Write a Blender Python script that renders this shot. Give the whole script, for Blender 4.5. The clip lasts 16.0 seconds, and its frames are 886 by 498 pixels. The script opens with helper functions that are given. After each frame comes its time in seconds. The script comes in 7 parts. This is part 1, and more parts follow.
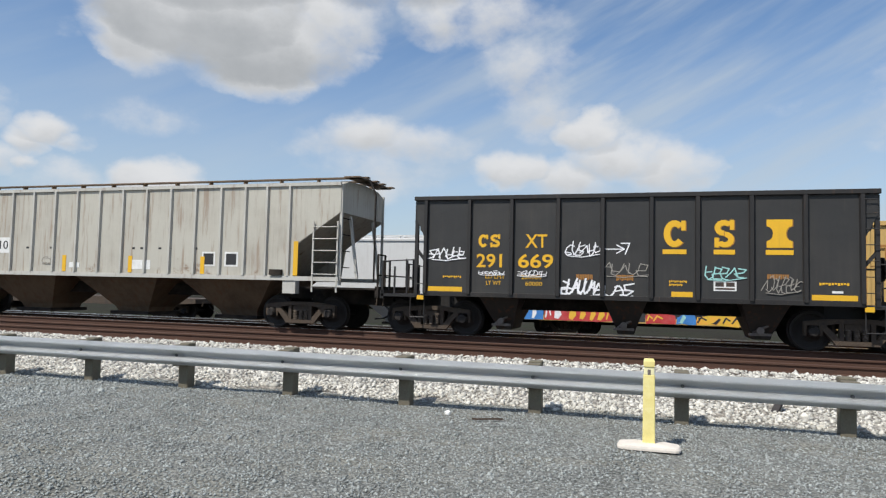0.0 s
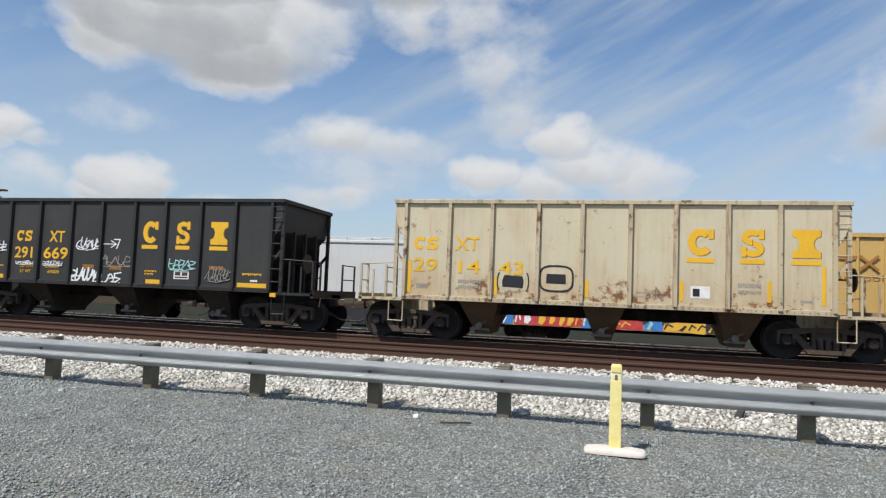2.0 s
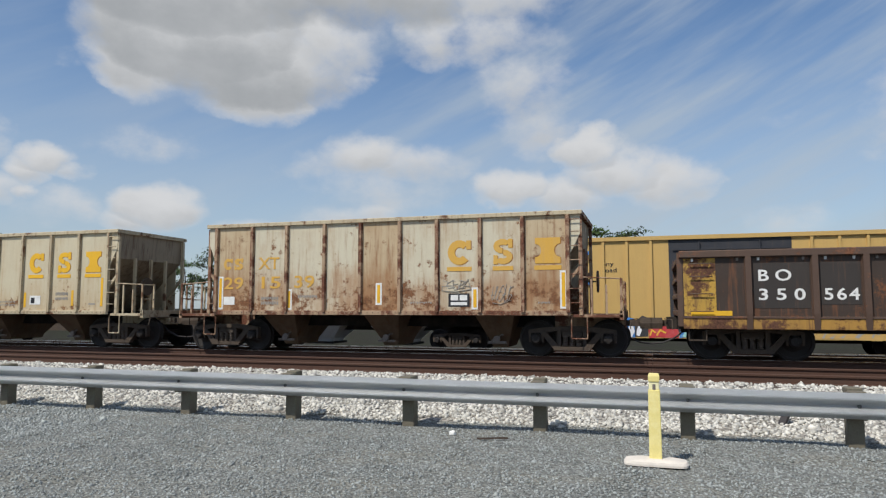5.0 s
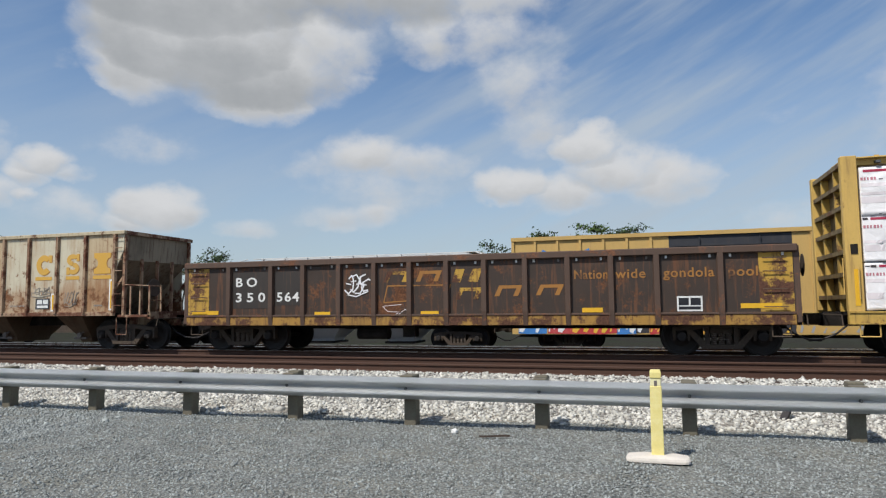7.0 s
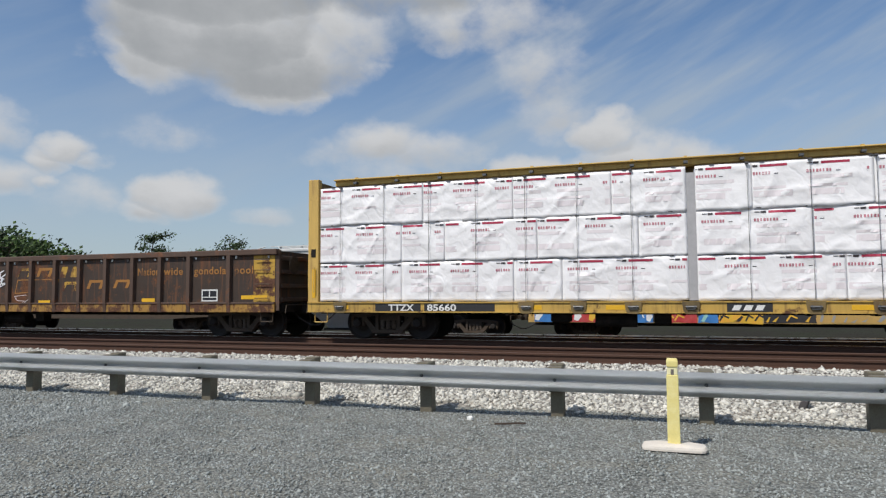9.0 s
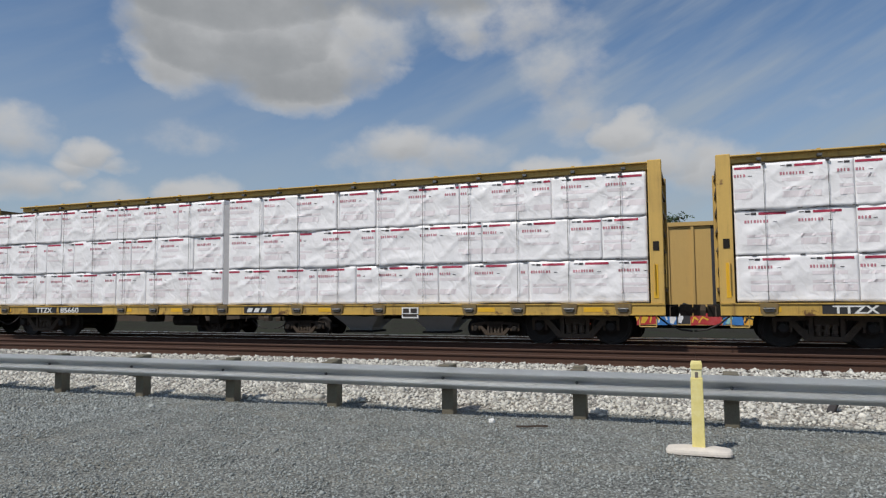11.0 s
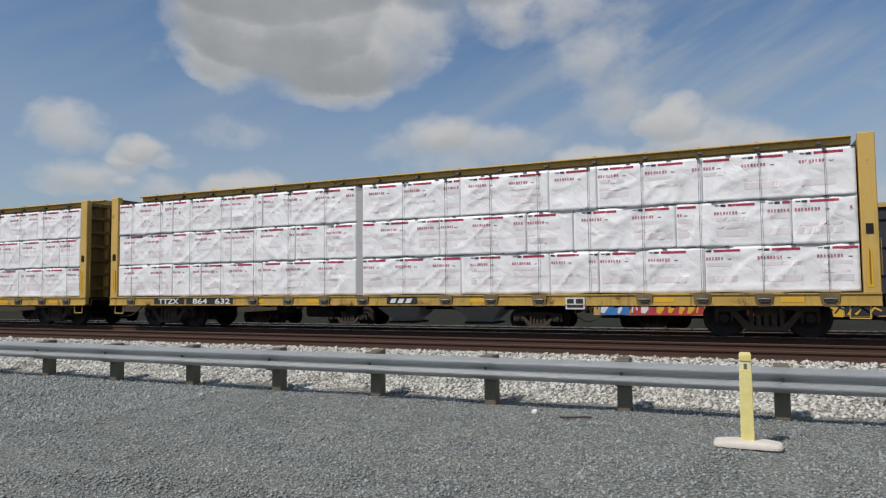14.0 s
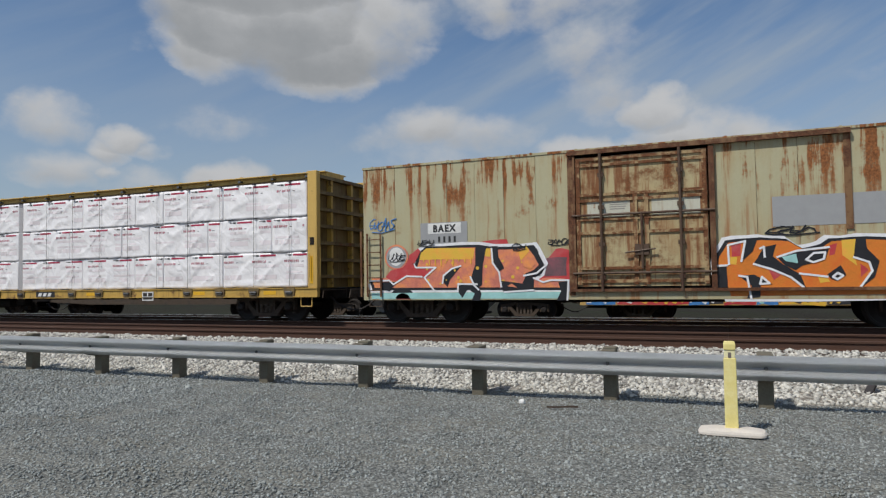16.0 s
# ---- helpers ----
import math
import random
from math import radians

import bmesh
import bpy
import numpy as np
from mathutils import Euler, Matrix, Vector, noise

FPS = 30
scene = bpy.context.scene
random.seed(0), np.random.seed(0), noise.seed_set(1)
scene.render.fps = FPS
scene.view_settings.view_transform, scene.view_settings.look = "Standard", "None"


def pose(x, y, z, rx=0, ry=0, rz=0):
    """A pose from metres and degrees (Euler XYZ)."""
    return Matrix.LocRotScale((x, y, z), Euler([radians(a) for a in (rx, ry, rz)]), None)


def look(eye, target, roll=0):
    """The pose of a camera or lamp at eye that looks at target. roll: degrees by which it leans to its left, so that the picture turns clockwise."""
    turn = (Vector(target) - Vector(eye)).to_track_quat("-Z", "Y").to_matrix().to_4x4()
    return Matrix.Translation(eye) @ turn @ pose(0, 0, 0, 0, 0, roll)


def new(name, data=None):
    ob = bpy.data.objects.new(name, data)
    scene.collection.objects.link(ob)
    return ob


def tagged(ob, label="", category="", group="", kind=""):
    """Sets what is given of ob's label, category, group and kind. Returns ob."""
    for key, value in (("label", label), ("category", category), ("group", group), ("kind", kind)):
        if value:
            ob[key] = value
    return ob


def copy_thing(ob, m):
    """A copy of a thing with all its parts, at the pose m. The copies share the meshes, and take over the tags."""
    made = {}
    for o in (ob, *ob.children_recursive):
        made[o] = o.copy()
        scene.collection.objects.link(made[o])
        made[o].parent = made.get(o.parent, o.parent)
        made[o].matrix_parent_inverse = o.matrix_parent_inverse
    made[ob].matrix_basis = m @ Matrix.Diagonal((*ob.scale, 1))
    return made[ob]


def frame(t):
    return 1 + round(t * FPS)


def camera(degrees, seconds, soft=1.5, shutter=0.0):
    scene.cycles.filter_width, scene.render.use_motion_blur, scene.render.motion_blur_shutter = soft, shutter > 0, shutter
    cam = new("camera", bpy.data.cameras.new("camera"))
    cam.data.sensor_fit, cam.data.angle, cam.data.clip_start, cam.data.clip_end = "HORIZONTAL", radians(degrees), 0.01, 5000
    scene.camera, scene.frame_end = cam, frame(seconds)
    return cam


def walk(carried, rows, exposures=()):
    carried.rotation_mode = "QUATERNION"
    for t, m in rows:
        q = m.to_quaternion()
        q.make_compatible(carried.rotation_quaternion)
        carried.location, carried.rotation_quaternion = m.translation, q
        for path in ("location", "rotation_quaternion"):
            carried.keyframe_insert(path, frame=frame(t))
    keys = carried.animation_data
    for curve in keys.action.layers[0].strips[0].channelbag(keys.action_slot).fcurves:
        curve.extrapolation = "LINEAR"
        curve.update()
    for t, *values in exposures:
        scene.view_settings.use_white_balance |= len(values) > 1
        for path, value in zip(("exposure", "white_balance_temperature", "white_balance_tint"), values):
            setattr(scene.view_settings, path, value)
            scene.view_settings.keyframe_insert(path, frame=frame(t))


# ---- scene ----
# ---- camera and its path ----
EYE = (0.0, 0.0, 1.687)
cam = camera(66.38, 16.0, soft=1.25)
TURNS = [
    (0, 16.89, 3.37, -1.36),
    (0.5, 16.25, 3.23, -1.55),
    (1, 15.52, 3.49, -2.36),
    (1.5, 14.77, 3.66, -2.03),
    (2, 14.42, 3.73, -2.26),
    (2.5, 14.08, 4.23, -1.53),
    (3, 14.59, 4.44, -0.98),
    (3.5, 15.36, 4.57, -0.55),
    (4, 16.08, 4.63, -0.53),
    (4.5, 16.28, 4.75, -0.21),
    (5, 17.03, 4.98, 0.02),
    (7.5, 17.08, 4.65, 0.63),
    (8, 17.25, 4.10, 0.60),
    (10.5, 20.09, 3.88, 0.35),
    (11, 20.23, 4.03, 0.46),
    (11.5, 21.07, 3.86, 0.24),
    (12, 21.88, 3.88, -0.03),
    (12.5, 22.40, 3.87, 0.18),
    (13, 22.91, 3.79, 0.13),
    (13.5, 23.47, 3.53, 0.61),
    (14, 23.77, 3.28, 0.62),
    (14.5, 23.77, 3.00, 0.62),
    (15, 23.54, 2.80, 0.80),
    (15.5, 23.11, 2.60, 0.40),
    (16, 22.68, 2.51, 0.90),
]
EXPOSURES = [(0.0, 0.20), (3.0, 0.15), (5.0, 0.02), (8.0, 0.03), (10.5, -0.30), (12.5, -0.31), (16.0, -0.34)]
walk(cam, [(t, pose(*EYE, 90 + pitch, roll, yaw)) for t, yaw, pitch, roll in TURNS], EXPOSURES)

SPEED = 6.829        # metres a second, towards -x
TRACK_Y, RAIL_Z = 18.30, 0.46

# ---- sun and sky ----
SUN_TO = Vector((-0.30, -0.52, 0.80)).normalized()
sun = new("sun", bpy.data.lights.new("sun", "SUN"))
sun.data.energy, sun.data.angle, sun.data.color = 4.0, radians(0.6), (1.0, 0.955, 0.875)
sun.matrix_world = look(SUN_TO * 50, (0, 0, 0))


class Nodes:
    """Small wrapper to write node trees in few lines."""

    def __init__(self, tree):
        self.tree = tree

    def add(self, kind, **inputs):
        node = self.tree.nodes.new(kind)
        for key, value in inputs.items():
            self.put(node.inputs[key.replace("_", " ")], value)
        return node

    def put(self, socket, value):
        if isinstance(value, bpy.types.NodeSocket):
            self.tree.links.new(value, socket)
        else:
            socket.default_value = value

    def math(self, op, a, b=0.0, c=0.0, clamp=False):
        node = self.tree.nodes.new("ShaderNodeMath")
        node.operation, node.use_clamp = op, clamp
        for i, value in enumerate((a, b, c)):
            self.put(node.inputs[i], value)
        return node.outputs[0]

    def vmath(self, op, a, b=(0, 0, 0)):
        node = self.tree.nodes.new("ShaderNodeVectorMath")
        node.operation = op
        self.put(node.inputs[0], a)
        self.put(node.inputs[1], b)
        return node.outputs[0]

    def mix(self, fac, a, b, blend="MIX"):
        node = self.tree.nodes.new("ShaderNodeMix")
        node.data_type, node.blend_type = "RGBA", blend
        self.put(node.inputs[0], fac)
        self.put(node.inputs[6], a)
        self.put(node.inputs[7], b)
        return node.outputs[2]

    def ramp(self, value, lo, hi, to0=0.0, to1=1.0, smooth=True):
        node = self.tree.nodes.new("ShaderNodeMapRange")
        node.interpolation_type = "SMOOTHSTEP" if smooth else "LINEAR"
        for i, v in enumerate((value, lo, hi, to0, to1)):
            self.put(node.inputs[i], v)
        return node.outputs[0]

    def noise(self, vector, scale, detail=4.0, rough=0.55):
        node = self.tree.nodes.new("ShaderNodeTexNoise")
        self.put(node.inputs["Vector"], vector)
        for key, v in (("Scale", scale), ("Detail", detail), ("Roughness", rough)):
            node.inputs[key].default_value = v
        return node


def rgba(c):
    return (*c, 1.0)


def make_sky():
    world = bpy.data.worlds.new("sky")
    scene.world = world
    world.use_nodes = True
    tree = world.node_tree
    tree.nodes.clear()
    n = Nodes(tree)
    sky = tree.nodes.new("ShaderNodeTexSky")
    sky.sky_type, sky.sun_disc = "NISHITA", False
    sky.sun_elevation = math.asin(SUN_TO.z)
    sky.sun_rotation = math.atan2(SUN_TO.x, SUN_TO.y)
    sky.air_density, sky.dust_density, sky.ozone_density = 1.0, 0.6, 1.6
    way = tree.nodes.new("ShaderNodeTexCoord").outputs["Generated"]
    split = n.add("ShaderNodeSeparateXYZ", Vector=way)
    x, y, z = split.outputs
    az = n.math("ARCTAN2", x, y)
    el = n.math("ARCSINE", z)
    plane = n.add("ShaderNodeCombineXYZ", X=az, Y=n.math("MULTIPLY", el, 1.35), Z=0.0).outputs[0]
    warp = n.vmath("MULTIPLY", n.vmath("SUBTRACT", n.noise(plane, 6.0, 3.0, 0.5).outputs[1], (0.5, 0.5, 0.5)), (0.075, 0.055, 0.0))
    curl = n.vmath("MULTIPLY", n.vmath("SUBTRACT", n.noise(plane, 24.0, 4.0, 0.6).outputs[1], (0.5, 0.5, 0.5)), (0.034, 0.030, 0.0))
    bent = n.vmath("ADD", n.vmath("ADD", plane, warp), curl)
    split_bent = n.add("ShaderNodeSeparateXYZ", Vector=bent).outputs
    waz, wel = split_bent[0], n.math("MULTIPLY", split_bent[1], 1.0 / 1.35)
    fine = n.noise(plane, 11.0, 10.0, 0.58).outputs[0]
    coarse = n.noise(plane, 4.2, 3.0, 0.5).outputs[0]
    puff = n.math("ADD", n.math("MULTIPLY", n.math("SUBTRACT", fine, 0.5), 2.1), n.math("MULTIPLY", n.math("SUBTRACT", coarse, 0.5), 0.9))
    # cumulus: centre azimuth and elevation, half width, half height (degrees), thickness
    clouds = [
        (-37.6, 22.3, 8.1, 4.8, 1.60), (-33.6, 19.7, 8.4, 3.6, 1.35), (-40.9, 19.8, 4.5, 3.4, 1.40), (-27.2, 21.8, 4.7, 3.2, 1.00), (-33.1, 17.4, 5.4, 2.1, 1.10), (-37.8, 26.6, 11.1, 5.3, 1.60), (-25.4, 26.9, 6.3, 4.0, 1.20), (-29.2, 16.7, 1.6, 0.8, 0.80), (-24.8, 19.0, 1.7, 1.0, 0.60),
        (-18.2, 22.9, 3.4, 2.6, 0.95), (-19.0, 26.4, 5.4, 3.3, 1.00), (-12.6, 22.3, 5.4, 2.4, 0.66), (-9.6, 18.7, 4.2, 3.4, 0.74), (-9.1, 15.3, 3.6, 2.8, 0.60), (-11.6, 25.6, 5.9, 2.5, 0.70),
        (-4.9, 13.0, 2.9, 1.7, 1.30), (-2.4, 11.1, 4.3, 2.2, 1.15), (1.0, 10.1, 3.8, 2.3, 1.00), (-11.5, 9.9, 3.2, 1.6, 1.30), (-7.0, 9.2, 4.2, 1.7, 0.95), (3.4, 10.1, 2.1, 1.9, 0.80),
        (-23.6, 12.6, 4.2, 2.0, 0.92), (-18.9, 12.0, 4.6, 1.8, 0.80), (-27.2, 12.0, 3.4, 1.4, 0.62), (-22.6, 9.8, 6.2, 2.4, 0.50), (-24.9, 7.6, 4.2, 1.2, 0.70),
        (-47.6, 11.0, 2.0, 1.2, 1.10), (-49.2, 10.2, 1.7, 1.2, 1.00), (-45.9, 10.2, 1.5, 0.7, 0.70), (-49.3, 8.4, 1.0, 0.6, 0.95), (-39.9, 8.0, 3.1, 1.7, 1.35), (-41.7, 6.8, 2.3, 1.1, 0.90), (-46.8, 7.5, 3.2, 1.6, 0.50), (-41.0, 12.5, 4.0, 1.5, 0.42), (-33.1, 6.6, 2.6, 0.8, 0.60),
        (-47.0, 18.6, 1.3, 0.6, 0.40), (11.8, 14.2, 2.9, 1.0, 0.42), (16.3, 11.1, 1.7, 0.6, 0.45), (8.5, 6.4, 4.8, 1.3, 0.40), (-52.8, 12.2, 3.0, 2.0, 0.85), (-52.2, 8.8, 3.4, 1.5, 0.90),
        (30.0, 14.0, 14.0, 5.0, 1.1), (70.0, 20.0, 16.0, 7.0, 1.1), (-85.0, 18.0, 18.0, 7.0, 1.1), (-120.0, 25.0, 15.0, 8.0, 1.1), (120.0, 22.0, 18.0, 8.0, 1.1), (165.0, 16.0, 16.0, 6.0, 1.1),
    ]
    cover, shade = 0.0, 0.0
    for a, e, wa, we, dens in clouds:
        dx = n.math("MULTIPLY", n.math("SUBTRACT", waz, radians(a)), 1.0 / radians(wa))
        dy = n.math("MULTIPLY", n.math("SUBTRACT", wel, radians(e)), 1.0 / radians(we))
        dist2 = n.math("ADD", n.math("MULTIPLY", dx, dx), n.math("MULTIPLY", dy, dy))
        bump = n.math("MULTIPLY", n.math("SUBTRACT", 1.0, n.math("MINIMUM", n.math("MULTIPLY", dist2, 0.62), 1.0)), dens)
        low = n.math("MULTIPLY", n.ramp(bump, 0.05, 0.75), n.ramp(n.math("ADD", dy, n.math("MULTIPLY", puff, -0.22)), 0.85, -0.75, 0.0, 1.0 if wa > 5.0 and we > 3.0 else 0.60))
        cover = n.math("MAXIMUM", cover, bump)
        shade = n.math("MAXIMUM", shade, low)
    cover = n.ramp(n.math("ADD", cover, n.math("MULTIPLY", n.math("MULTIPLY", puff, 0.80), n.ramp(cover, 0.0, 0.25))), 0.06, 1.10, smooth=True)
    shade = n.math("MULTIPLY", n.ramp(n.math("ADD", shade, n.math("MULTIPLY", n.math("SUBTRACT", fine, 0.5), 0.8)), 0.05, 1.30, 0.0, 1.0), 0.84)
    # thin high veil in slanting streaks
    turned = n.add("ShaderNodeVectorRotate", Vector=plane, Angle=radians(-32))
    turned.rotation_type = "Z_AXIS"
    stretched = n.vmath("MULTIPLY", turned.outputs[0], (1.2, 6.5, 1.0))
    veil = n.noise(stretched, 1.5, 6.0, 0.55).outputs[0]
    haze = n.ramp(el, radians(24), radians(1), 0.0, 0.62)
    thin = n.math("MULTIPLY", n.ramp(veil, 0.36, 0.68), n.ramp(az, radians(-40), radians(0), 0.22, 0.72))
    soft = n.math("SUBTRACT", 1.0, n.math("MULTIPLY", n.math("SUBTRACT", 1.0, thin), n.math("SUBTRACT", 1.0, haze)))
    white = n.mix(shade, rgba((6.1, 6.2, 6.35)), rgba((2.75, 2.95, 3.15)))
    clear = n.mix(1.0, sky.outputs[0], rgba((0.86, 1.0, 1.12)), "MULTIPLY")
    hazy = n.mix(soft, clear, rgba((4.2, 4.8, 5.4)))
    whole = n.mix(cover, hazy, white)
    below = n.mix(n.ramp(el, radians(-2), radians(-0.2)), rgba((1.6, 1.6, 1.55)), whole)
    back = n.add("ShaderNodeBackground", Color=below, Strength=0.105)
    out = tree.nodes.new("ShaderNodeOutputWorld")
    tree.links.new(back.outputs[0], out.inputs[0])


make_sky()


# ---- materials ----
def material(name, color, rough=0.6, metal=0.0, vary=0.12, scale=6.0, grain=60.0, bump=0.15, bump_scale=40.0, island=0.0, tint=None, spec=0.4):
    """A plain surface with variation at two scales and a fine relief."""
    m = bpy.data.materials.new(name)
    m.use_nodes = True
    n = Nodes(m.node_tree)
    shader = m.node_tree.nodes["Principled BSDF"]
    where = m.node_tree.nodes.new("ShaderNodeTexCoord").outputs["Object"]
    a = n.noise(where, scale, 5.0, 0.6).outputs[0]
    b = n.noise(where, grain, 3.0, 0.6).outputs[0]
    f = n.math("ADD", n.math("MULTIPLY", n.math("SUBTRACT", a, 0.5), 2.2), n.math("MULTIPLY", n.math("SUBTRACT", b, 0.5), 1.4))
    if island:
        r = m.node_tree.nodes.new("ShaderNodeNewGeometry").outputs["Random Per Island"]
        f = n.math("ADD", f, n.math("MULTIPLY", n.math("SUBTRACT", r, 0.5), island))
    gain = n.math("ADD", 1.0, n.math("MULTIPLY", f, vary * 2))
    base = n.mix(n.ramp(a, 0.4, 0.75), rgba(color), rgba(tint or color))
    col = n.vmath("MULTIPLY", base, n.add("ShaderNodeCombineXYZ", X=gain, Y=gain, Z=gain).outputs[0])
    n.put(shader.inputs["Base Color"], col)
    n.put(shader.inputs["Roughness"], n.math("ADD", rough, n.math("MULTIPLY", f, 0.10), clamp=True))
    shader.inputs["Metallic"].default_value = metal
    shader.inputs["Specular IOR Level"].default_value = spec
    if bump:
        h = n.noise(where, bump_scale, 4.0, 0.6).outputs[0]
        node = n.add("ShaderNodeBump", Strength=bump, Distance=0.02, Height=h)
        n.put(shader.inputs["Normal"], node.outputs[0])
    return m


def worn_paint(name, color, rust=(0.16, 0.065, 0.03), rust_amount=0.45, streak=0.3, grime=(0.10, 0.085, 0.07), grime_amount=0.3, rough=0.55, vary=0.10, dent=0.25, patch=1.6, sill=0.0, head=0.0, stain=0.0, stain_color=(0.40, 0.24, 0.11), fade=0.09, run=5.0):
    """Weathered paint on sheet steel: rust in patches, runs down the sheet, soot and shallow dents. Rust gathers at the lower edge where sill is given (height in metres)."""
    m = bpy.data.materials.new(name)
    m.use_nodes = True
    n = Nodes(m.node_tree)
    shader = m.node_tree.nodes["Principled BSDF"]
    where = m.node_tree.nodes.new("ShaderNodeTexCoord").outputs["Object"]
    chance = m.node_tree.nodes.new("ShaderNodeObjectInfo").outputs["Random"]
    where = n.vmath("ADD", where, n.add("ShaderNodeCombineXYZ", X=n.math("MULTIPLY", chance, 61.0), Y=n.math("MULTIPLY", chance, 23.0), Z=0.0).outputs[0])
    spread = n.noise(where, patch * 0.35, 2.0, 0.5).outputs[0]
    patchy = n.noise(where, patch, 8.0, 0.68).outputs[0]
    speck = n.noise(where, 22.0, 5.0, 0.7).outputs[0]
    runs = n.noise(n.vmath("MULTIPLY", where, (run, run, 0.07 * run)), 1.7, 6.0, 0.65).outputs[0]
    broad = n.noise(where, 0.7, 4.0, 0.6).outputs[0]
    level = n.math("ADD", n.math("MULTIPLY", patchy, 0.7), n.math("ADD", n.math("MULTIPLY", speck, 0.2), n.math("MULTIPLY", spread, 0.35)))
    if sill:
        z = n.add("ShaderNodeSeparateXYZ", Vector=where).outputs[2]
        level = n.math("ADD", level, n.ramp(z, sill + 0.9, sill - 0.1, 0.0, 0.10))
    if head:
        z = n.add("ShaderNodeSeparateXYZ", Vector=where).outputs[2]
        broken = n.math("MULTIPLY", n.ramp(z, head - 2.2, head + 0.05, 0.0, 0.24), n.ramp(runs, 0.44, 0.62))
        level = n.math("ADD", level, broken)
    edge = 0.90 - 0.34 * rust_amount
    rusty = n.ramp(level, edge, edge + fade)
    ran = n.math("MULTIPLY", n.ramp(runs, 0.61 - 0.14 * streak, 0.76 - 0.14 * streak), streak)
    dirt = n.math("MULTIPLY", n.ramp(n.math("ADD", n.math("MULTIPLY", broad, 0.6), n.math("MULTIPLY", runs, 0.4)), 0.40, 0.75), grime_amount)
    gain = n.math("ADD", 1.0 - vary, n.math("MULTIPLY", speck, vary * 2))
    col = n.vmath("MULTIPLY", rgba(color)[:3], n.add("ShaderNodeCombineXYZ", X=gain, Y=gain, Z=gain).outputs[0])
    col = n.mix(dirt, col, rgba(grime))
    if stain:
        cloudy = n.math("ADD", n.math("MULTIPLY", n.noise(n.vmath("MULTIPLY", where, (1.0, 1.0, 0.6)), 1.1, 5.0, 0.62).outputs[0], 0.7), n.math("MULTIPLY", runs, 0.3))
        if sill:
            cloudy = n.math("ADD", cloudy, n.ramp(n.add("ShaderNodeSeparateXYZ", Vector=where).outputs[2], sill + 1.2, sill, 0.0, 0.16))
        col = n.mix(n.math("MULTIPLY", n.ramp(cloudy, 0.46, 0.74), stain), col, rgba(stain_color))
    col = n.mix(ran, col, rgba([c * 1.25 for c in rust]))
    deep = n.mix(n.ramp(speck, 0.35, 0.65), rgba([c * 0.6 for c in rust]), rgba([c * 1.35 for c in rust]))
    col = n.mix(rusty, col, deep)
    n.put(shader.inputs["Base Color"], col)
    n.put(shader.inputs["Roughness"], n.math("ADD", rough, n.math("MULTIPLY", n.math("ADD", rusty, dirt), 0.25), clamp=True))
    shader.inputs["Specular IOR Level"].default_value = 0.35
    wave = n.noise(where, 2.4, 2.0, 0.4).outputs[0]
    h = n.math("ADD", n.math("MULTIPLY", wave, dent), n.math("MULTIPLY", n.math("ADD", speck, rusty), 0.02))
    node = n.add("ShaderNodeBump", Strength=0.5, Distance=0.05, Height=h)
    n.put(shader.inputs["Normal"], node.outputs[0])
    return m


def stone_bed(name, color, cell, contrast, rough=0.9, warm=(1.0, 1.0, 1.0), joint=0.45, drift=0.7):
    """A bed of small stones: tone from stone to stone, dark joints and relief."""
    m = bpy.data.materials.new(name)
    m.use_nodes = True
    n = Nodes(m.node_tree)
    shader = m.node_tree.nodes["Principled BSDF"]
    where = m.node_tree.nodes.new("ShaderNodeTexCoord").outputs["Object"]
    stones = m.node_tree.nodes.new("ShaderNodeTexVoronoi")
    n.put(stones.inputs["Vector"], where)
    stones.inputs["Scale"].default_value = 1.0 / cell
    tone = n.add("ShaderNodeSeparateXYZ", Vector=stones.outputs["Color"]).outputs[0]
    wide = n.noise(n.vmath("MULTIPLY", where, (0.6, 1.5, 1.0)), 0.9, 6.0, 0.66).outputs[0]
    gain = n.math("ADD", 1.0, n.math("ADD", n.math("MULTIPLY", n.math("SUBTRACT", tone, 0.5), contrast), n.math("MULTIPLY", n.math("SUBTRACT", wide, 0.5), drift)))
    gap = n.ramp(stones.outputs["Distance"], 0.35, 0.75, 1.0, joint)
    gain = n.math("MULTIPLY", gain, gap)
    base = n.mix(n.ramp(wide, 0.35, 0.7), rgba(color), rgba([c * w for c, w in zip(color, warm)]))
    n.put(shader.inputs["Base Color"], n.vmath("MULTIPLY", base, n.add("ShaderNodeCombineXYZ", X=gain, Y=gain, Z=gain).outputs[0]))
    shader.inputs["Roughness"].default_value = rough
    shader.inputs["Specular IOR Level"].default_value = 0.25
    h = n.math("ADD", n.math("MULTIPLY", stones.outputs["Distance"], -1.0), n.math("MULTIPLY", tone, 0.5))
    n.put(shader.inputs["Normal"], n.add("ShaderNodeBump", Strength=0.9, Distance=cell * 0.6, Height=h).outputs[0])
    return m


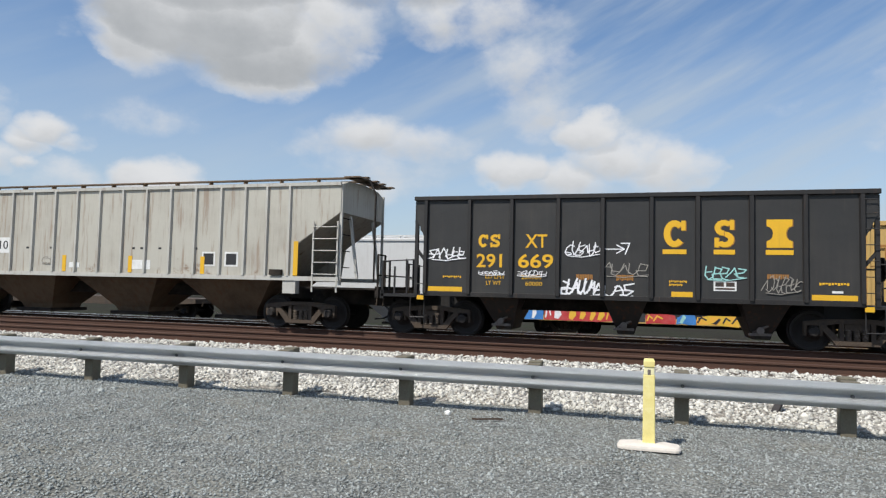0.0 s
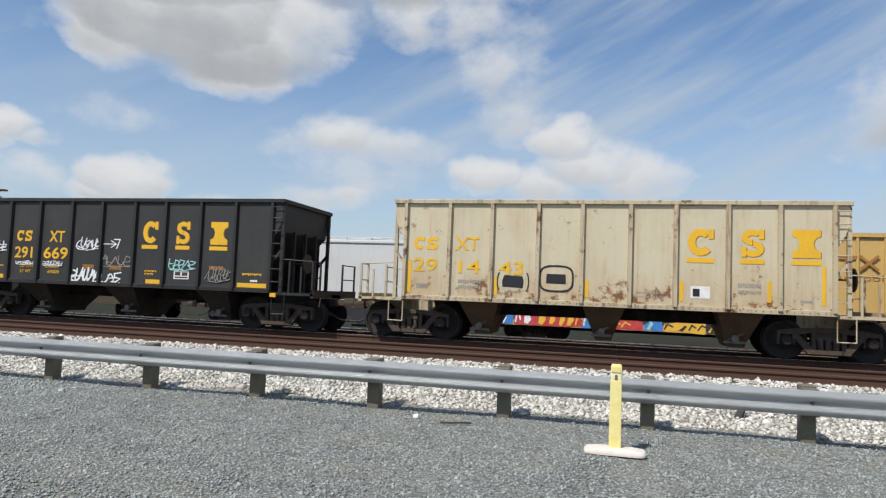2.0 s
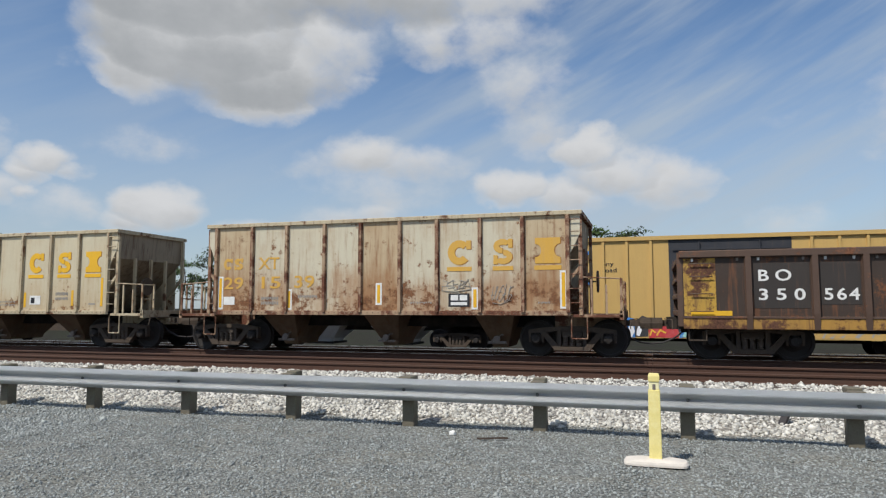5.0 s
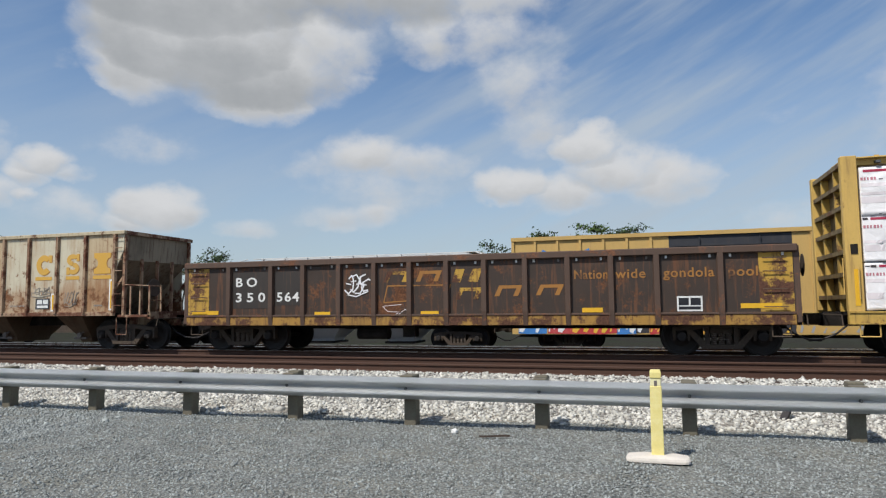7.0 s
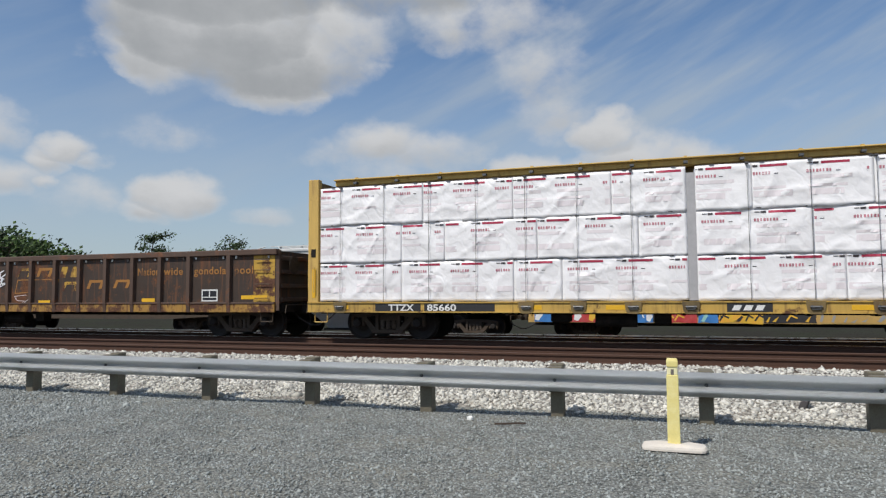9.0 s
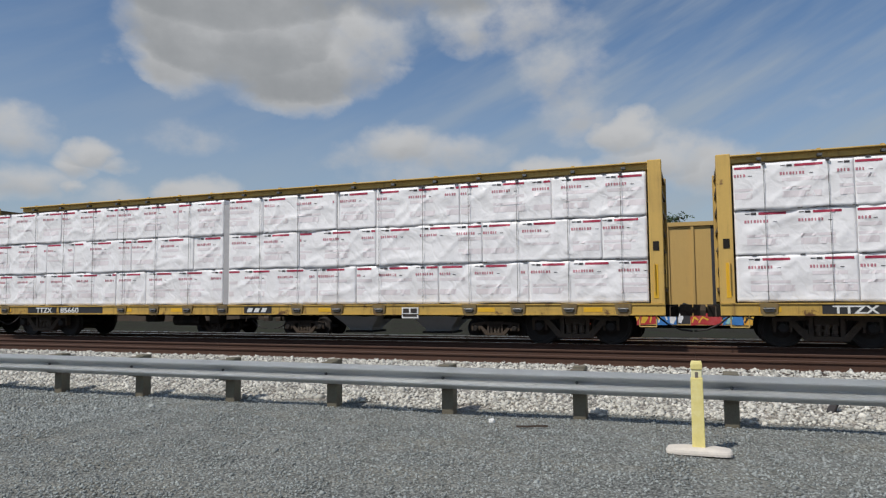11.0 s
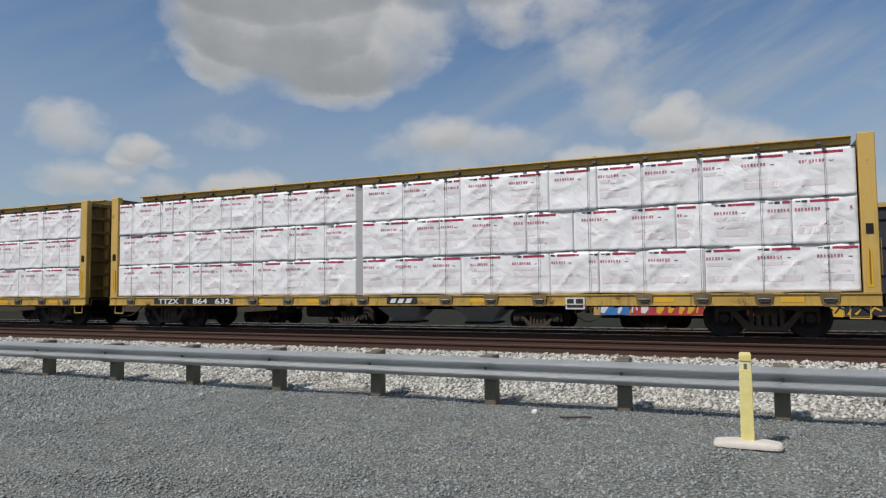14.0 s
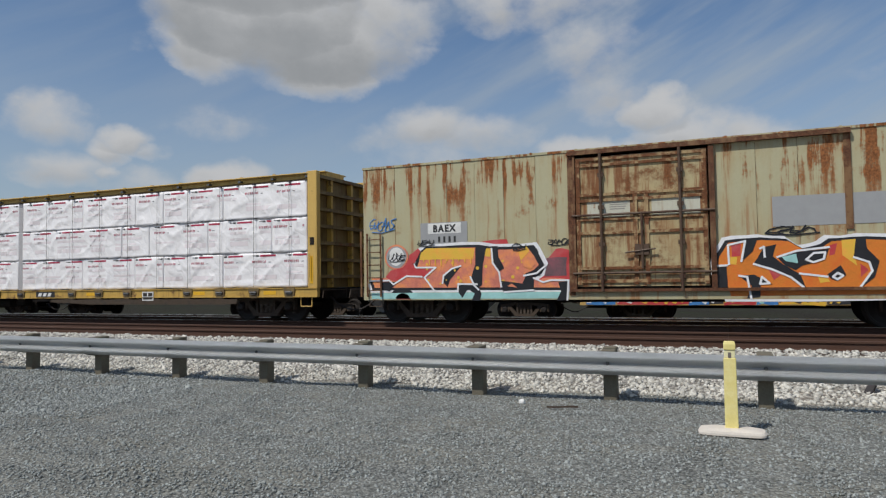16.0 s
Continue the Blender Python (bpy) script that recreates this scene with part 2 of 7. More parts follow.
def wrap_film(name):
    """Crinkled white plastic film."""
    m = bpy.data.materials.new(name)
    m.use_nodes = True
    n = Nodes(m.node_tree)
    shader = m.node_tree.nodes["Principled BSDF"]
    where = m.node_tree.nodes.new("ShaderNodeTexCoord").outputs["Object"]
    r = m.node_tree.nodes.new("ShaderNodeObjectInfo").outputs["Random"]
    shift = n.add("ShaderNodeCombineXYZ", X=n.math("MULTIPLY", r, 40.0), Y=0.0, Z=n.math("MULTIPLY", r, 17.0)).outputs[0]
    p = n.vmath("ADD", where, shift)
    bent = n.vmath("ADD", p, n.vmath("MULTIPLY", n.noise(p, 2.0, 2.0).outputs[1], (0.5, 0.5, 0.5)))
    creases = m.node_tree.nodes.new("ShaderNodeTexVoronoi")
    creases.feature = "DISTANCE_TO_EDGE"
    lean = n.add("ShaderNodeVectorRotate", Vector=bent, Angle=radians(35))
    lean.rotation_type = "Y_AXIS"
    n.put(creases.inputs["Vector"], n.vmath("MULTIPLY", lean.outputs[0], (3.2, 1.0, 0.7)))
    creases.inputs["Scale"].default_value = 1.0
    soft = n.noise(bent, 3.0, 5.0, 0.6).outputs[0]
    h = n.math("ADD", n.math("MULTIPLY", n.ramp(creases.outputs[0], 0.0, 0.22), 0.35), n.math("MULTIPLY", soft, 1.1))
    node = n.add("ShaderNodeBump", Strength=0.34, Distance=0.05, Height=h)
    n.put(shader.inputs["Normal"], node.outputs[0])
    tone = n.ramp(n.noise(p, 1.3, 4.0).outputs[0], 0.3, 0.7, 0.0, 1.0)
    n.put(shader.inputs["Base Color"], n.mix(tone, rgba((0.84, 0.82, 0.825)), rgba((0.90, 0.88, 0.885))))
    shader.inputs["Roughness"].default_value = 0.38
    return m


M = {
    "gravel": stone_bed("grey_gravel", (0.255, 0.261, 0.243), 0.032, 0.65, warm=(0.82, 0.78, 0.72), joint=0.56, drift=1.25),
    "gravel_stone": material("grey_stone", (0.280, 0.296, 0.284), 0.85, vary=0.14, scale=9, grain=70, bump=0.3, island=3.0),
    "ballast": stone_bed("pale_ballast", (0.40, 0.375, 0.335), 0.05, 0.8, warm=(0.85, 0.82, 0.78)),
    "ballast_stone": material("pale_limestone", (0.53, 0.51, 0.46), 0.85, vary=0.12, scale=6, grain=50, bump=0.3, island=3.2),
    "bed": stone_bed("rust_stained_ballast", (0.070, 0.041, 0.028), 0.05, 0.7, warm=(0.75, 0.8, 0.85)),
    # dark far ballast, blackened further for the shade beneath the standing cars
    "dark_bed": stone_bed("soiled_shaded_ballast", (0.040, 0.034, 0.028), 0.06, 0.7, warm=(0.75, 0.75, 0.75)),
    "bed_stone": material("brown_stained_stone", (0.078, 0.048, 0.034), 0.9, vary=0.12, scale=6, grain=40, bump=0.3, island=2.2),
    "rail_rust": material("rusted_rail_steel", (0.080, 0.038, 0.024), 0.8, 0.0, vary=0.25, scale=4, grain=50, bump=0.25, tint=(0.055, 0.030, 0.021)),
    "rail_bright": material("polished_rail_head", (0.62, 0.61, 0.60), 0.28, 0.9, vary=0.05, scale=3, bump=0.02),
    "tie": material("weathered_tie_timber", (0.060, 0.043, 0.033), 0.9, vary=0.3, scale=3, grain=30, bump=0.5),
    "galv": material("galvanised_steel", (0.63, 0.64, 0.64), 0.36, 0.38, vary=0.07, scale=3, grain=70, bump=0.05, tint=(0.55, 0.57, 0.57)),
    "bolt": material("dull_bolt_steel", (0.16, 0.16, 0.16), 0.5, 0.8, vary=0.1),
    "post": material("treated_timber", (0.155, 0.135, 0.10), 0.9, vary=0.25, scale=4, grain=40, bump=0.5, bump_scale=25, tint=(0.12, 0.125, 0.09)),
    "yellow_plastic": material("faded_yellow_plastic", (0.80, 0.68, 0.26), 0.5, vary=0.07, scale=8, bump=0.05, tint=(0.80, 0.71, 0.34)),
    "yellow_pale": material("pale_yellow_plastic", (0.82, 0.76, 0.46), 0.5, vary=0.06, bump=0.04),
    "base_white": material("chalky_white_rubber", (0.66, 0.60, 0.53), 0.8, vary=0.08, scale=10, bump=0.2),
    "litter": material("dark_rubber", (0.035, 0.03, 0.03), 0.7, vary=0.2),
    "white_stone": material("white_stone", (0.8, 0.79, 0.76), 0.8, vary=0.05),
    # earth colour lowered to hold the shade seen under and behind the cars
    "soil": material("darkened_bare_earth", (0.032, 0.029, 0.022), 0.95, vary=0.3, scale=0.4, grain=8, bump=0.5, tint=(0.024, 0.030, 0.016)),
    "truck": material("dusty_cast_steel", (0.088, 0.064, 0.046), 0.85, 0.0, vary=0.45, scale=3, grain=30, bump=0.3, tint=(0.036, 0.030, 0.026)),
    "wheel": material("dark_wheel_steel", (0.026, 0.022, 0.020), 0.7, 0.1, vary=0.3, scale=5, bump=0.15),
    "tread": material("worn_wheel_tread", (0.32, 0.31, 0.30), 0.35, 0.9, vary=0.1),
    "spring": material("grimy_spring_steel", (0.11, 0.085, 0.065), 0.75, 0.0, vary=0.35),
    "cap": material("bearing_cap_steel", (0.20, 0.17, 0.15), 0.55, 0.4, vary=0.25),
    "under": material("black_underframe", (0.026, 0.023, 0.021), 0.85, vary=0.35, scale=2, bump=0.2, tint=(0.045, 0.037, 0.031)),
    "hopper_grey": worn_paint("weathered_grey_paint", (0.475, 0.455, 0.395), rust=(0.22, 0.150, 0.105), rust_amount=0.36, streak=0.60, grime=(0.27, 0.23, 0.19), grime_amount=0.60, sill=1.4),
    "hopper_grey_rib": worn_paint("grey_rib_paint", (0.50, 0.49, 0.45), rust_amount=0.3, streak=0.4, grime=(0.26, 0.22, 0.18), grime_amount=0.4),
    "pocket_dark": worn_paint("dusty_black_pocket", (0.048, 0.044, 0.040), rust_amount=0.35, streak=0.5, grime=(0.085, 0.072, 0.060), grime_amount=0.6),
    "bay_tan": worn_paint("tan_soiled_paint", (0.155, 0.105, 0.065), rust=(0.13, 0.06, 0.03), rust_amount=0.5, streak=0.6, grime=(0.045, 0.034, 0.027), grime_amount=0.8),
    "black_paint": worn_paint("sooty_black_paint", (0.032, 0.032, 0.032), rust=(0.07, 0.05, 0.04), rust_amount=0.10, streak=0.12, grime=(0.068, 0.062, 0.056), grime_amount=0.42, dent=0.6),
    "black_rib": worn_paint("black_rib_paint", (0.022, 0.021, 0.021), rust_amount=0.22, streak=0.2, grime=(0.05, 0.042, 0.036), grime_amount=0.5),
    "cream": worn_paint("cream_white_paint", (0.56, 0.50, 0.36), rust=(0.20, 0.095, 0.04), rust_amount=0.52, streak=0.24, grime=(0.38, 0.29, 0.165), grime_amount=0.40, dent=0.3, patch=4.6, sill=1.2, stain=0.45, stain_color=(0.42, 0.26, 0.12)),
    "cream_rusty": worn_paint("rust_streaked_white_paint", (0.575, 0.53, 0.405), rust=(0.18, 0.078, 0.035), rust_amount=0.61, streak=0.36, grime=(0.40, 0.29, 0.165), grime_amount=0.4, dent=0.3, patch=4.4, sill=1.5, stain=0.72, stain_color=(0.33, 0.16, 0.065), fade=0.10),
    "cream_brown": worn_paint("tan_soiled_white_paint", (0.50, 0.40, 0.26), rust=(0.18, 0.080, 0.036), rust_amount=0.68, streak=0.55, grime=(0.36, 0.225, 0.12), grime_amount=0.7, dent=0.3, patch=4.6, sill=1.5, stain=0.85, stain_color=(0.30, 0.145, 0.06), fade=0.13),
    "cream_rib": worn_paint("rusted_cream_rib", (0.50, 0.425, 0.29), rust=(0.15, 0.075, 0.04), rust_amount=0.70, streak=0.6, grime=(0.28, 0.19, 0.12), grime_amount=0.6, patch=4.5),
    "rust_rib": worn_paint("rust_red_rib", (0.40, 0.28, 0.18), rust=(0.135, 0.052, 0.030), rust_amount=0.90, streak=0.8, patch=3.6, grime=(0.20, 0.10, 0.06), grime_amount=0.8),
    # end sheets: a darker, browner cream than the sides, with rust
    "cream_end": worn_paint("dark_cream_end_paint", (0.30, 0.25, 0.18), rust=(0.12, 0.07, 0.045), rust_amount=0.6, streak=0.7, grime=(0.10, 0.075, 0.055), grime_amount=0.9),
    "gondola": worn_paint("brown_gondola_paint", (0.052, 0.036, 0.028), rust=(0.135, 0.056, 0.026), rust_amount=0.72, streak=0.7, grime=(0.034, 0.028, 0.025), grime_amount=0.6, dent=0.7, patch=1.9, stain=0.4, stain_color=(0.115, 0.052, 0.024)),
    "gondola_rib": worn_paint("rust_brown_rib", (0.095, 0.058, 0.042), rust=(0.16, 0.07, 0.038), rust_amount=0.7, streak=0.4, dent=0.5, patch=2.5),
    "gondola_sill": worn_paint("worn_orange_sill", (0.40, 0.22, 0.05), rust=(0.10, 0.045, 0.027), rust_amount=0.93, streak=0.65, grime=(0.09, 0.058, 0.038), grime_amount=0.7, patch=3.0),
    "gondola_end": worn_paint("peeling_yellow_paint", (0.50, 0.30, 0.05), rust=(0.10, 0.044, 0.027), rust_amount=0.92, streak=0.6, patch=3.0),
    "stencil_dark": worn_paint("dark_stencil_patch", (0.040, 0.034, 0.031), rust=(0.10, 0.052, 0.033), rust_amount=0.58, streak=0.45, grime=(0.06, 0.048, 0.04), grime_amount=0.55, patch=2.2),
    "beam_yellow": worn_paint("centerbeam_yellow_paint", (0.62, 0.405, 0.115), rust=(0.17, 0.09, 0.042), rust_amount=0.50, streak=0.40, grime=(0.31, 0.20, 0.075), grime_amount=0.55, patch=3.0),
    "beam_sill": worn_paint("dirty_yellow_sill_paint", (0.56, 0.36, 0.085), rust=(0.11, 0.055, 0.03), rust_amount=0.66, streak=0.5, grime=(0.15, 0.095, 0.045), grime_amount=0.55, patch=2.8),
    # soiled yellow, its base also darkened for the shaded bulkhead ends
    "beam_dark": worn_paint("soiled_shaded_yellow_paint", (0.22, 0.155, 0.065), rust_amount=0.6, streak=0.5, grime=(0.055, 0.042, 0.03), grime_amount=1.0),
    "wrap": wrap_film("white_wrap_film"),
    "wrap_red": material("printed_red_band", (0.40, 0.035, 0.075), 0.4, vary=0.08, bump=0.1),
    "wrap_pale": material("faint_pink_print", (0.78, 0.715, 0.73), 0.45, vary=0.03, bump=0.0),
    "wrap_name": material("printed_dull_red_ink", (0.50, 0.20, 0.24), 0.45, vary=0.06, bump=0.0),
    "wrap_ink": material("printed_dark_ink", (0.05, 0.04, 0.045), 0.5, vary=0.1, bump=0.0),
    "strap": material("dark_strap", (0.075, 0.07, 0.07), 0.6, vary=0.1, bump=0.0),
    "dunnage": material("grey_dunnage", (0.40, 0.39, 0.40), 0.8, vary=0.1),
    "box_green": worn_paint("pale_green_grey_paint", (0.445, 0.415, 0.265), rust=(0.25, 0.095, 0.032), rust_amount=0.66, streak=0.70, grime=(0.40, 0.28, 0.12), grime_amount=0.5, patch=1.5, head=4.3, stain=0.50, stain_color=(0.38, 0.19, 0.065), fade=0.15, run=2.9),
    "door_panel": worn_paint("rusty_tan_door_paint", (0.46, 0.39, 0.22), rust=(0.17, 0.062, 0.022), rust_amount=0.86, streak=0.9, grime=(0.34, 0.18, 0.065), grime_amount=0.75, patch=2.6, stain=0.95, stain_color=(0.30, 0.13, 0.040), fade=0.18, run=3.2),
    "box_rust": worn_paint("rusted_boxcar_frame", (0.22, 0.12, 0.055), rust=(0.11, 0.045, 0.022), rust_amount=1.0, streak=0.8, patch=2.5),
    "door_rib": worn_paint("rust_eaten_rib_paint", (0.40, 0.29, 0.15), rust=(0.15, 0.058, 0.024), rust_amount=0.95, streak=0.9, grime=(0.28, 0.14, 0.06), grime_amount=0.8, patch=4.0),
    "door_bar": worn_paint("rusty_lock_bar", (0.10, 0.062, 0.04), rust=(0.07, 0.034, 0.022), rust_amount=0.8, streak=0.4, patch=4),
    "overspray": material("grey_overspray", (0.33, 0.335, 0.34), 0.6, vary=0.05, bump=0.05),
    "letter_yellow": worn_paint("yellow_letter_paint", (0.76, 0.43, 0.025), rust=(0.3, 0.17, 0.05), rust_amount=0.2, streak=0.1, grime=(0.42, 0.25, 0.04), grime_amount=0.3, dent=0.1),
    "letter_faded": worn_paint("faded_orange_letter_paint", (0.62, 0.355, 0.06), rust=(0.34, 0.2, 0.1), rust_amount=0.35, streak=0.25, grime=(0.45, 0.34, 0.2), grime_amount=0.4, dent=0.1),
    "letter_orange": worn_paint("worn_orange_letter_paint", (0.36, 0.165, 0.04), rust=(0.12, 0.06, 0.035), rust_amount=0.5, streak=0.3, grime=(0.12, 0.07, 0.045), grime_amount=0.5, dent=0.1),
    "letter_white": material("white_letter_paint", (0.72, 0.72, 0.70), 0.6, vary=0.12, bump=0.0),
    "letter_black": material("black_letter_paint", (0.03, 0.03, 0.032), 0.6, vary=0.1, bump=0.0),
    "letter_grey": material("grey_stencil_paint", (0.30, 0.28, 0.25), 0.7, vary=0.1, bump=0.0),
    "chalk": material("white_spray_paint", (0.78, 0.78, 0.80), 0.6, vary=0.10, bump=0.0),
    "g_pink": material("coral_spray_paint", (0.68, 0.215, 0.15), 0.5, vary=0.28, scale=3, bump=0.0, tint=(0.70, 0.27, 0.07)),
    "g_red": material("red_spray_paint", (0.55, 0.055, 0.06), 0.5, vary=0.2, scale=3, bump=0.0, tint=(0.42, 0.10, 0.10)),
    "g_orange": material("orange_spray_paint", (0.72, 0.22, 0.03), 0.5, vary=0.2, scale=3, bump=0.0, tint=(0.60, 0.12, 0.02)),
    "g_yellow": material("yellow_spray_paint", (0.78, 0.50, 0.06), 0.5, vary=0.15, scale=3, bump=0.0, tint=(0.76, 0.35, 0.06)),
    "g_blue": material("blue_spray_paint", (0.06, 0.22, 0.55), 0.5, vary=0.2, scale=3, bump=0.0),
    "g_purple": material("dull_purple_spray_paint", (0.16, 0.09, 0.10), 0.5, vary=0.3, scale=3, bump=0.0, tint=(0.24, 0.07, 0.09)),
    "g_teal": material("pale_teal_spray_paint", (0.33, 0.60, 0.58), 0.5, vary=0.15, scale=3, bump=0.0),
    "faded_white": worn_paint("faded_white_panel_paint", (0.55, 0.55, 0.46), rust=(0.24, 0.11, 0.04), rust_amount=0.55, streak=0.4, grime=(0.42, 0.33, 0.20), grime_amount=0.5, patch=3.5),
    "g_black": material("black_spray_paint", (0.02, 0.02, 0.024), 0.45, vary=0.2, bump=0.0),
    "rbox": worn_paint("pale_yellow_boxcar_paint", (0.56, 0.365, 0.125), rust=(0.30, 0.17, 0.08), rust_amount=0.2, streak=0.2, grime=(0.40, 0.26, 0.095), grime_amount=0.4),
    "rbox_black": worn_paint("black_door_paint", (0.035, 0.037, 0.045), rust_amount=0.1, streak=0.1),
    "white_car": worn_paint("clean_white_hopper_paint", (0.60, 0.60, 0.59), rust_amount=0.12, streak=0.2, grime=(0.42, 0.40, 0.37), grime_amount=0.3),
    "bark": material("pine_bark", (0.09, 0.065, 0.05), 0.9, vary=0.25, bump=0.6),
    "leaf": material("tree_foliage", (0.040, 0.068, 0.024), 0.7, vary=0.3, scale=1.0, grain=5, bump=0.0, island=2.0, tint=(0.055, 0.08, 0.03)),
    "leaf_light": material("light_tree_foliage", (0.07, 0.115, 0.03), 0.7, vary=0.3, scale=1.0, grain=5, bump=0.0, island=2.0),
}
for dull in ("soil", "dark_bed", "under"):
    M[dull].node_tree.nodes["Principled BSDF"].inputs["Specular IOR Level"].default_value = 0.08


# ---- mesh helpers ----
def box(bm, x0, x1, y0, y1, z0, z1):
    v = [bm.verts.new(p) for p in ((x0, y0, z0), (x1, y0, z0), (x1, y1, z0), (x0, y1, z0), (x0, y0, z1), (x1, y0, z1), (x1, y1, z1), (x0, y1, z1))]
    for f in ((0, 3, 2, 1), (4, 5, 6, 7), (0, 1, 5, 4), (1, 2, 6, 5), (2, 3, 7, 6), (3, 0, 4, 7)):
        bm.faces.new([v[i] for i in f])


def loft(bm, rings, close=True, caps=True):
    """Joins rings of equal numbers of points; close: each ring is a loop."""
    made = [[bm.verts.new(p) for p in ring] for ring in rings]
    count = len(made[0])
    for a, b in zip(made, made[1:]):
        for i in range(count if close else count - 1):
            j = (i + 1) % count
            bm.faces.new((a[i], a[j], b[j], b[i]))
    if caps and close:
        bm.faces.new(made[0][::-1])
        bm.faces.new(made[-1])


def prism_y(bm, outline, y0, y1):
    """An outline of (x, z) pushed from y0 to y1."""
    loft(bm, [[(x, y, z) for x, z in outline] for y in (y0, y1)])


def prism_x(bm, outline, x0, x1):
    """An outline of (y, z) pushed from x0 to x1."""
    loft(bm, [[(x, y, z) for y, z in outline] for x in (x0, x1)])


def rod(bm, a, b, r, sides=6):
    a, b = Vector(a), Vector(b)
    d = (b - a).normalized()
    s = d.cross(Vector((0, 0, 1)) if abs(d.z) < 0.9 else Vector((1, 0, 0))).normalized()
    t = d.cross(s)
    loft(bm, [[p + (s * math.cos(k * math.tau / sides) + t * math.sin(k * math.tau / sides)) * r for k in range(sides)] for p in (a, b)])


def bar(bm, a, b, w, h):
    """A flat bar of section w (across) by h between two points."""
    a, b = Vector(a), Vector(b)
    d = (b - a).normalized()
    s = d.cross(Vector((0, 1, 0)) if abs(d.y) < 0.9 else Vector((1, 0, 0))).normalized()
    t = d.cross(s)
    loft(bm, [[p + s * i * w / 2 + t * j * h / 2 for i, j in ((-1, -1), (1, -1), (1, 1), (-1, 1))] for p in (a, b)])


def turned(bm, profile, sides=20, axis="y"):
    """A profile of (distance along the axis, radius) turned about it."""
    rings = []
    for along, r in profile:
        ring = []
        for k in range(sides):
            c, s = r * math.cos(k * math.tau / sides), r * math.sin(k * math.tau / sides)
            ring.append({"y": (c, along, s), "z": (c, s, along), "x": (along, c, s)}[axis])
        rings.append(ring)
    loft(bm, rings)


def part(name, bm, mat, parent=None, label="", at=(0, 0, 0), bevel=0.0, smooth=False):
    """Links a bmesh as one mesh object under a thing or under a part."""
    if bevel:
        bmesh.ops.bevel(bm, geom=bm.edges[:], offset=bevel, segments=1, affect="EDGES", clamp_overlap=True)
    bmesh.ops.recalc_face_normals(bm, faces=bm.faces[:])
    me = bpy.data.meshes.new(name)
    bm.to_mesh(me)
    bm.free()
    if smooth:
        for p in me.polygons:
            p.use_smooth = True
    me.materials.append(M[mat])
    return place(name, me, parent, label, at)


def place(name, me, parent=None, label="", at=(0, 0, 0)):
    ob = new(name, me)
    ob.location = at
    ob.parent = parent
    return tagged(ob, label=label)


def thing(name, label, category, group="", at=(0, 0, 0)):
    ob = new(name)
    ob.location = at
    ob.empty_display_size = 0.3
    return tagged(ob, label=label, category=category, group=group)


def bars(name, segments, mat, parent, w=0.05, h=0.04, round_=False, label=""):
    """Each segment (two ends) becomes a part of its own: a flat bar or a round rod of radius w."""
    for a, b in segments:
        bm = bmesh.new()
        if round_:
            rod(bm, a, b, w)
        else:
            bar(bm, a, b, w, h)
        part(name, bm, mat, parent, label)


def slab(name, x0, x1, y0, y1, z0, z1, mat, parent, label="", bevel=0.0):
    bm = bmesh.new()
    box(bm, x0, x1, y0, y1, z0, z1)
    return part(name, bm, mat, parent, label, bevel=bevel)


def lettering(words, x, z, height, mat, parent, y, name="lettering", spacing=1.0, width=None, label="", bold=0.0):
    """Words in the built-in font on a side that faces -y; x, z: the lower left corner."""
    curve = bpy.data.curves.new(name, "FONT")
    curve.body, curve.size, curve.space_character, curve.extrude, curve.offset = words, height / 0.70, spacing, 0.003, bold
    curve.resolution_u = 3
    ob = bpy.data.objects.new(name, curve)
    me = bpy.data.meshes.new_from_object(ob)
    bpy.data.objects.remove(ob)
    wide = max(v.co.x for v in me.vertices) - min(v.co.x for v in me.vertices)
    left = min(v.co.x for v in me.vertices)
    f = (width / wide) if width else 1.0
    for v in me.vertices:
        v.co = Vector(((v.co.x - left) * f, -v.co.z, v.co.y))
    me.materials.clear()
    me.materials.append(M[mat])
    return place(name, me, parent, label, (x, y, z))


def flat_shape(name, outlines, mat, parent, y, label="", depth=0.004):
    """Painted shapes: outlines of (x, z), each a thin plate whose face lies at y."""
    bm = bmesh.new()
    for i, outline in enumerate(outlines):
        prism_y(bm, outline, y - 0.0003 * i, y + depth)
    bm.normal_update()
    bmesh.ops.triangulate(bm, faces=[f for f in bm.faces if len(f.verts) > 4])
    return part(name, bm, mat, parent, label)


def rect(x0, x1, z0, z1):
    return [(x0, z0), (x1, z0), (x1, z1), (x0, z1)]


def stroke(points, width):
    """A line of points as quads of a given width: a list of outlines."""
    out = []
    for (x0, z0), (x1, z1) in zip(points, points[1:]):
        d = math.hypot(x1 - x0, z1 - z0) or 1e-6
        nx, nz = -(z1 - z0) / d * width / 2, (x1 - x0) / d * width / 2
        ex, ez = (x1 - x0) / d * width * 0.3, (z1 - z0) / d * width * 0.3
        out.append([(x0 - ex + nx, z0 - ez + nz), (x0 - ex - nx, z0 - ez - nz), (x1 + ex - nx, z1 + ez - nz), (x1 + ex + nx, z1 + ez + nz)])
    return out


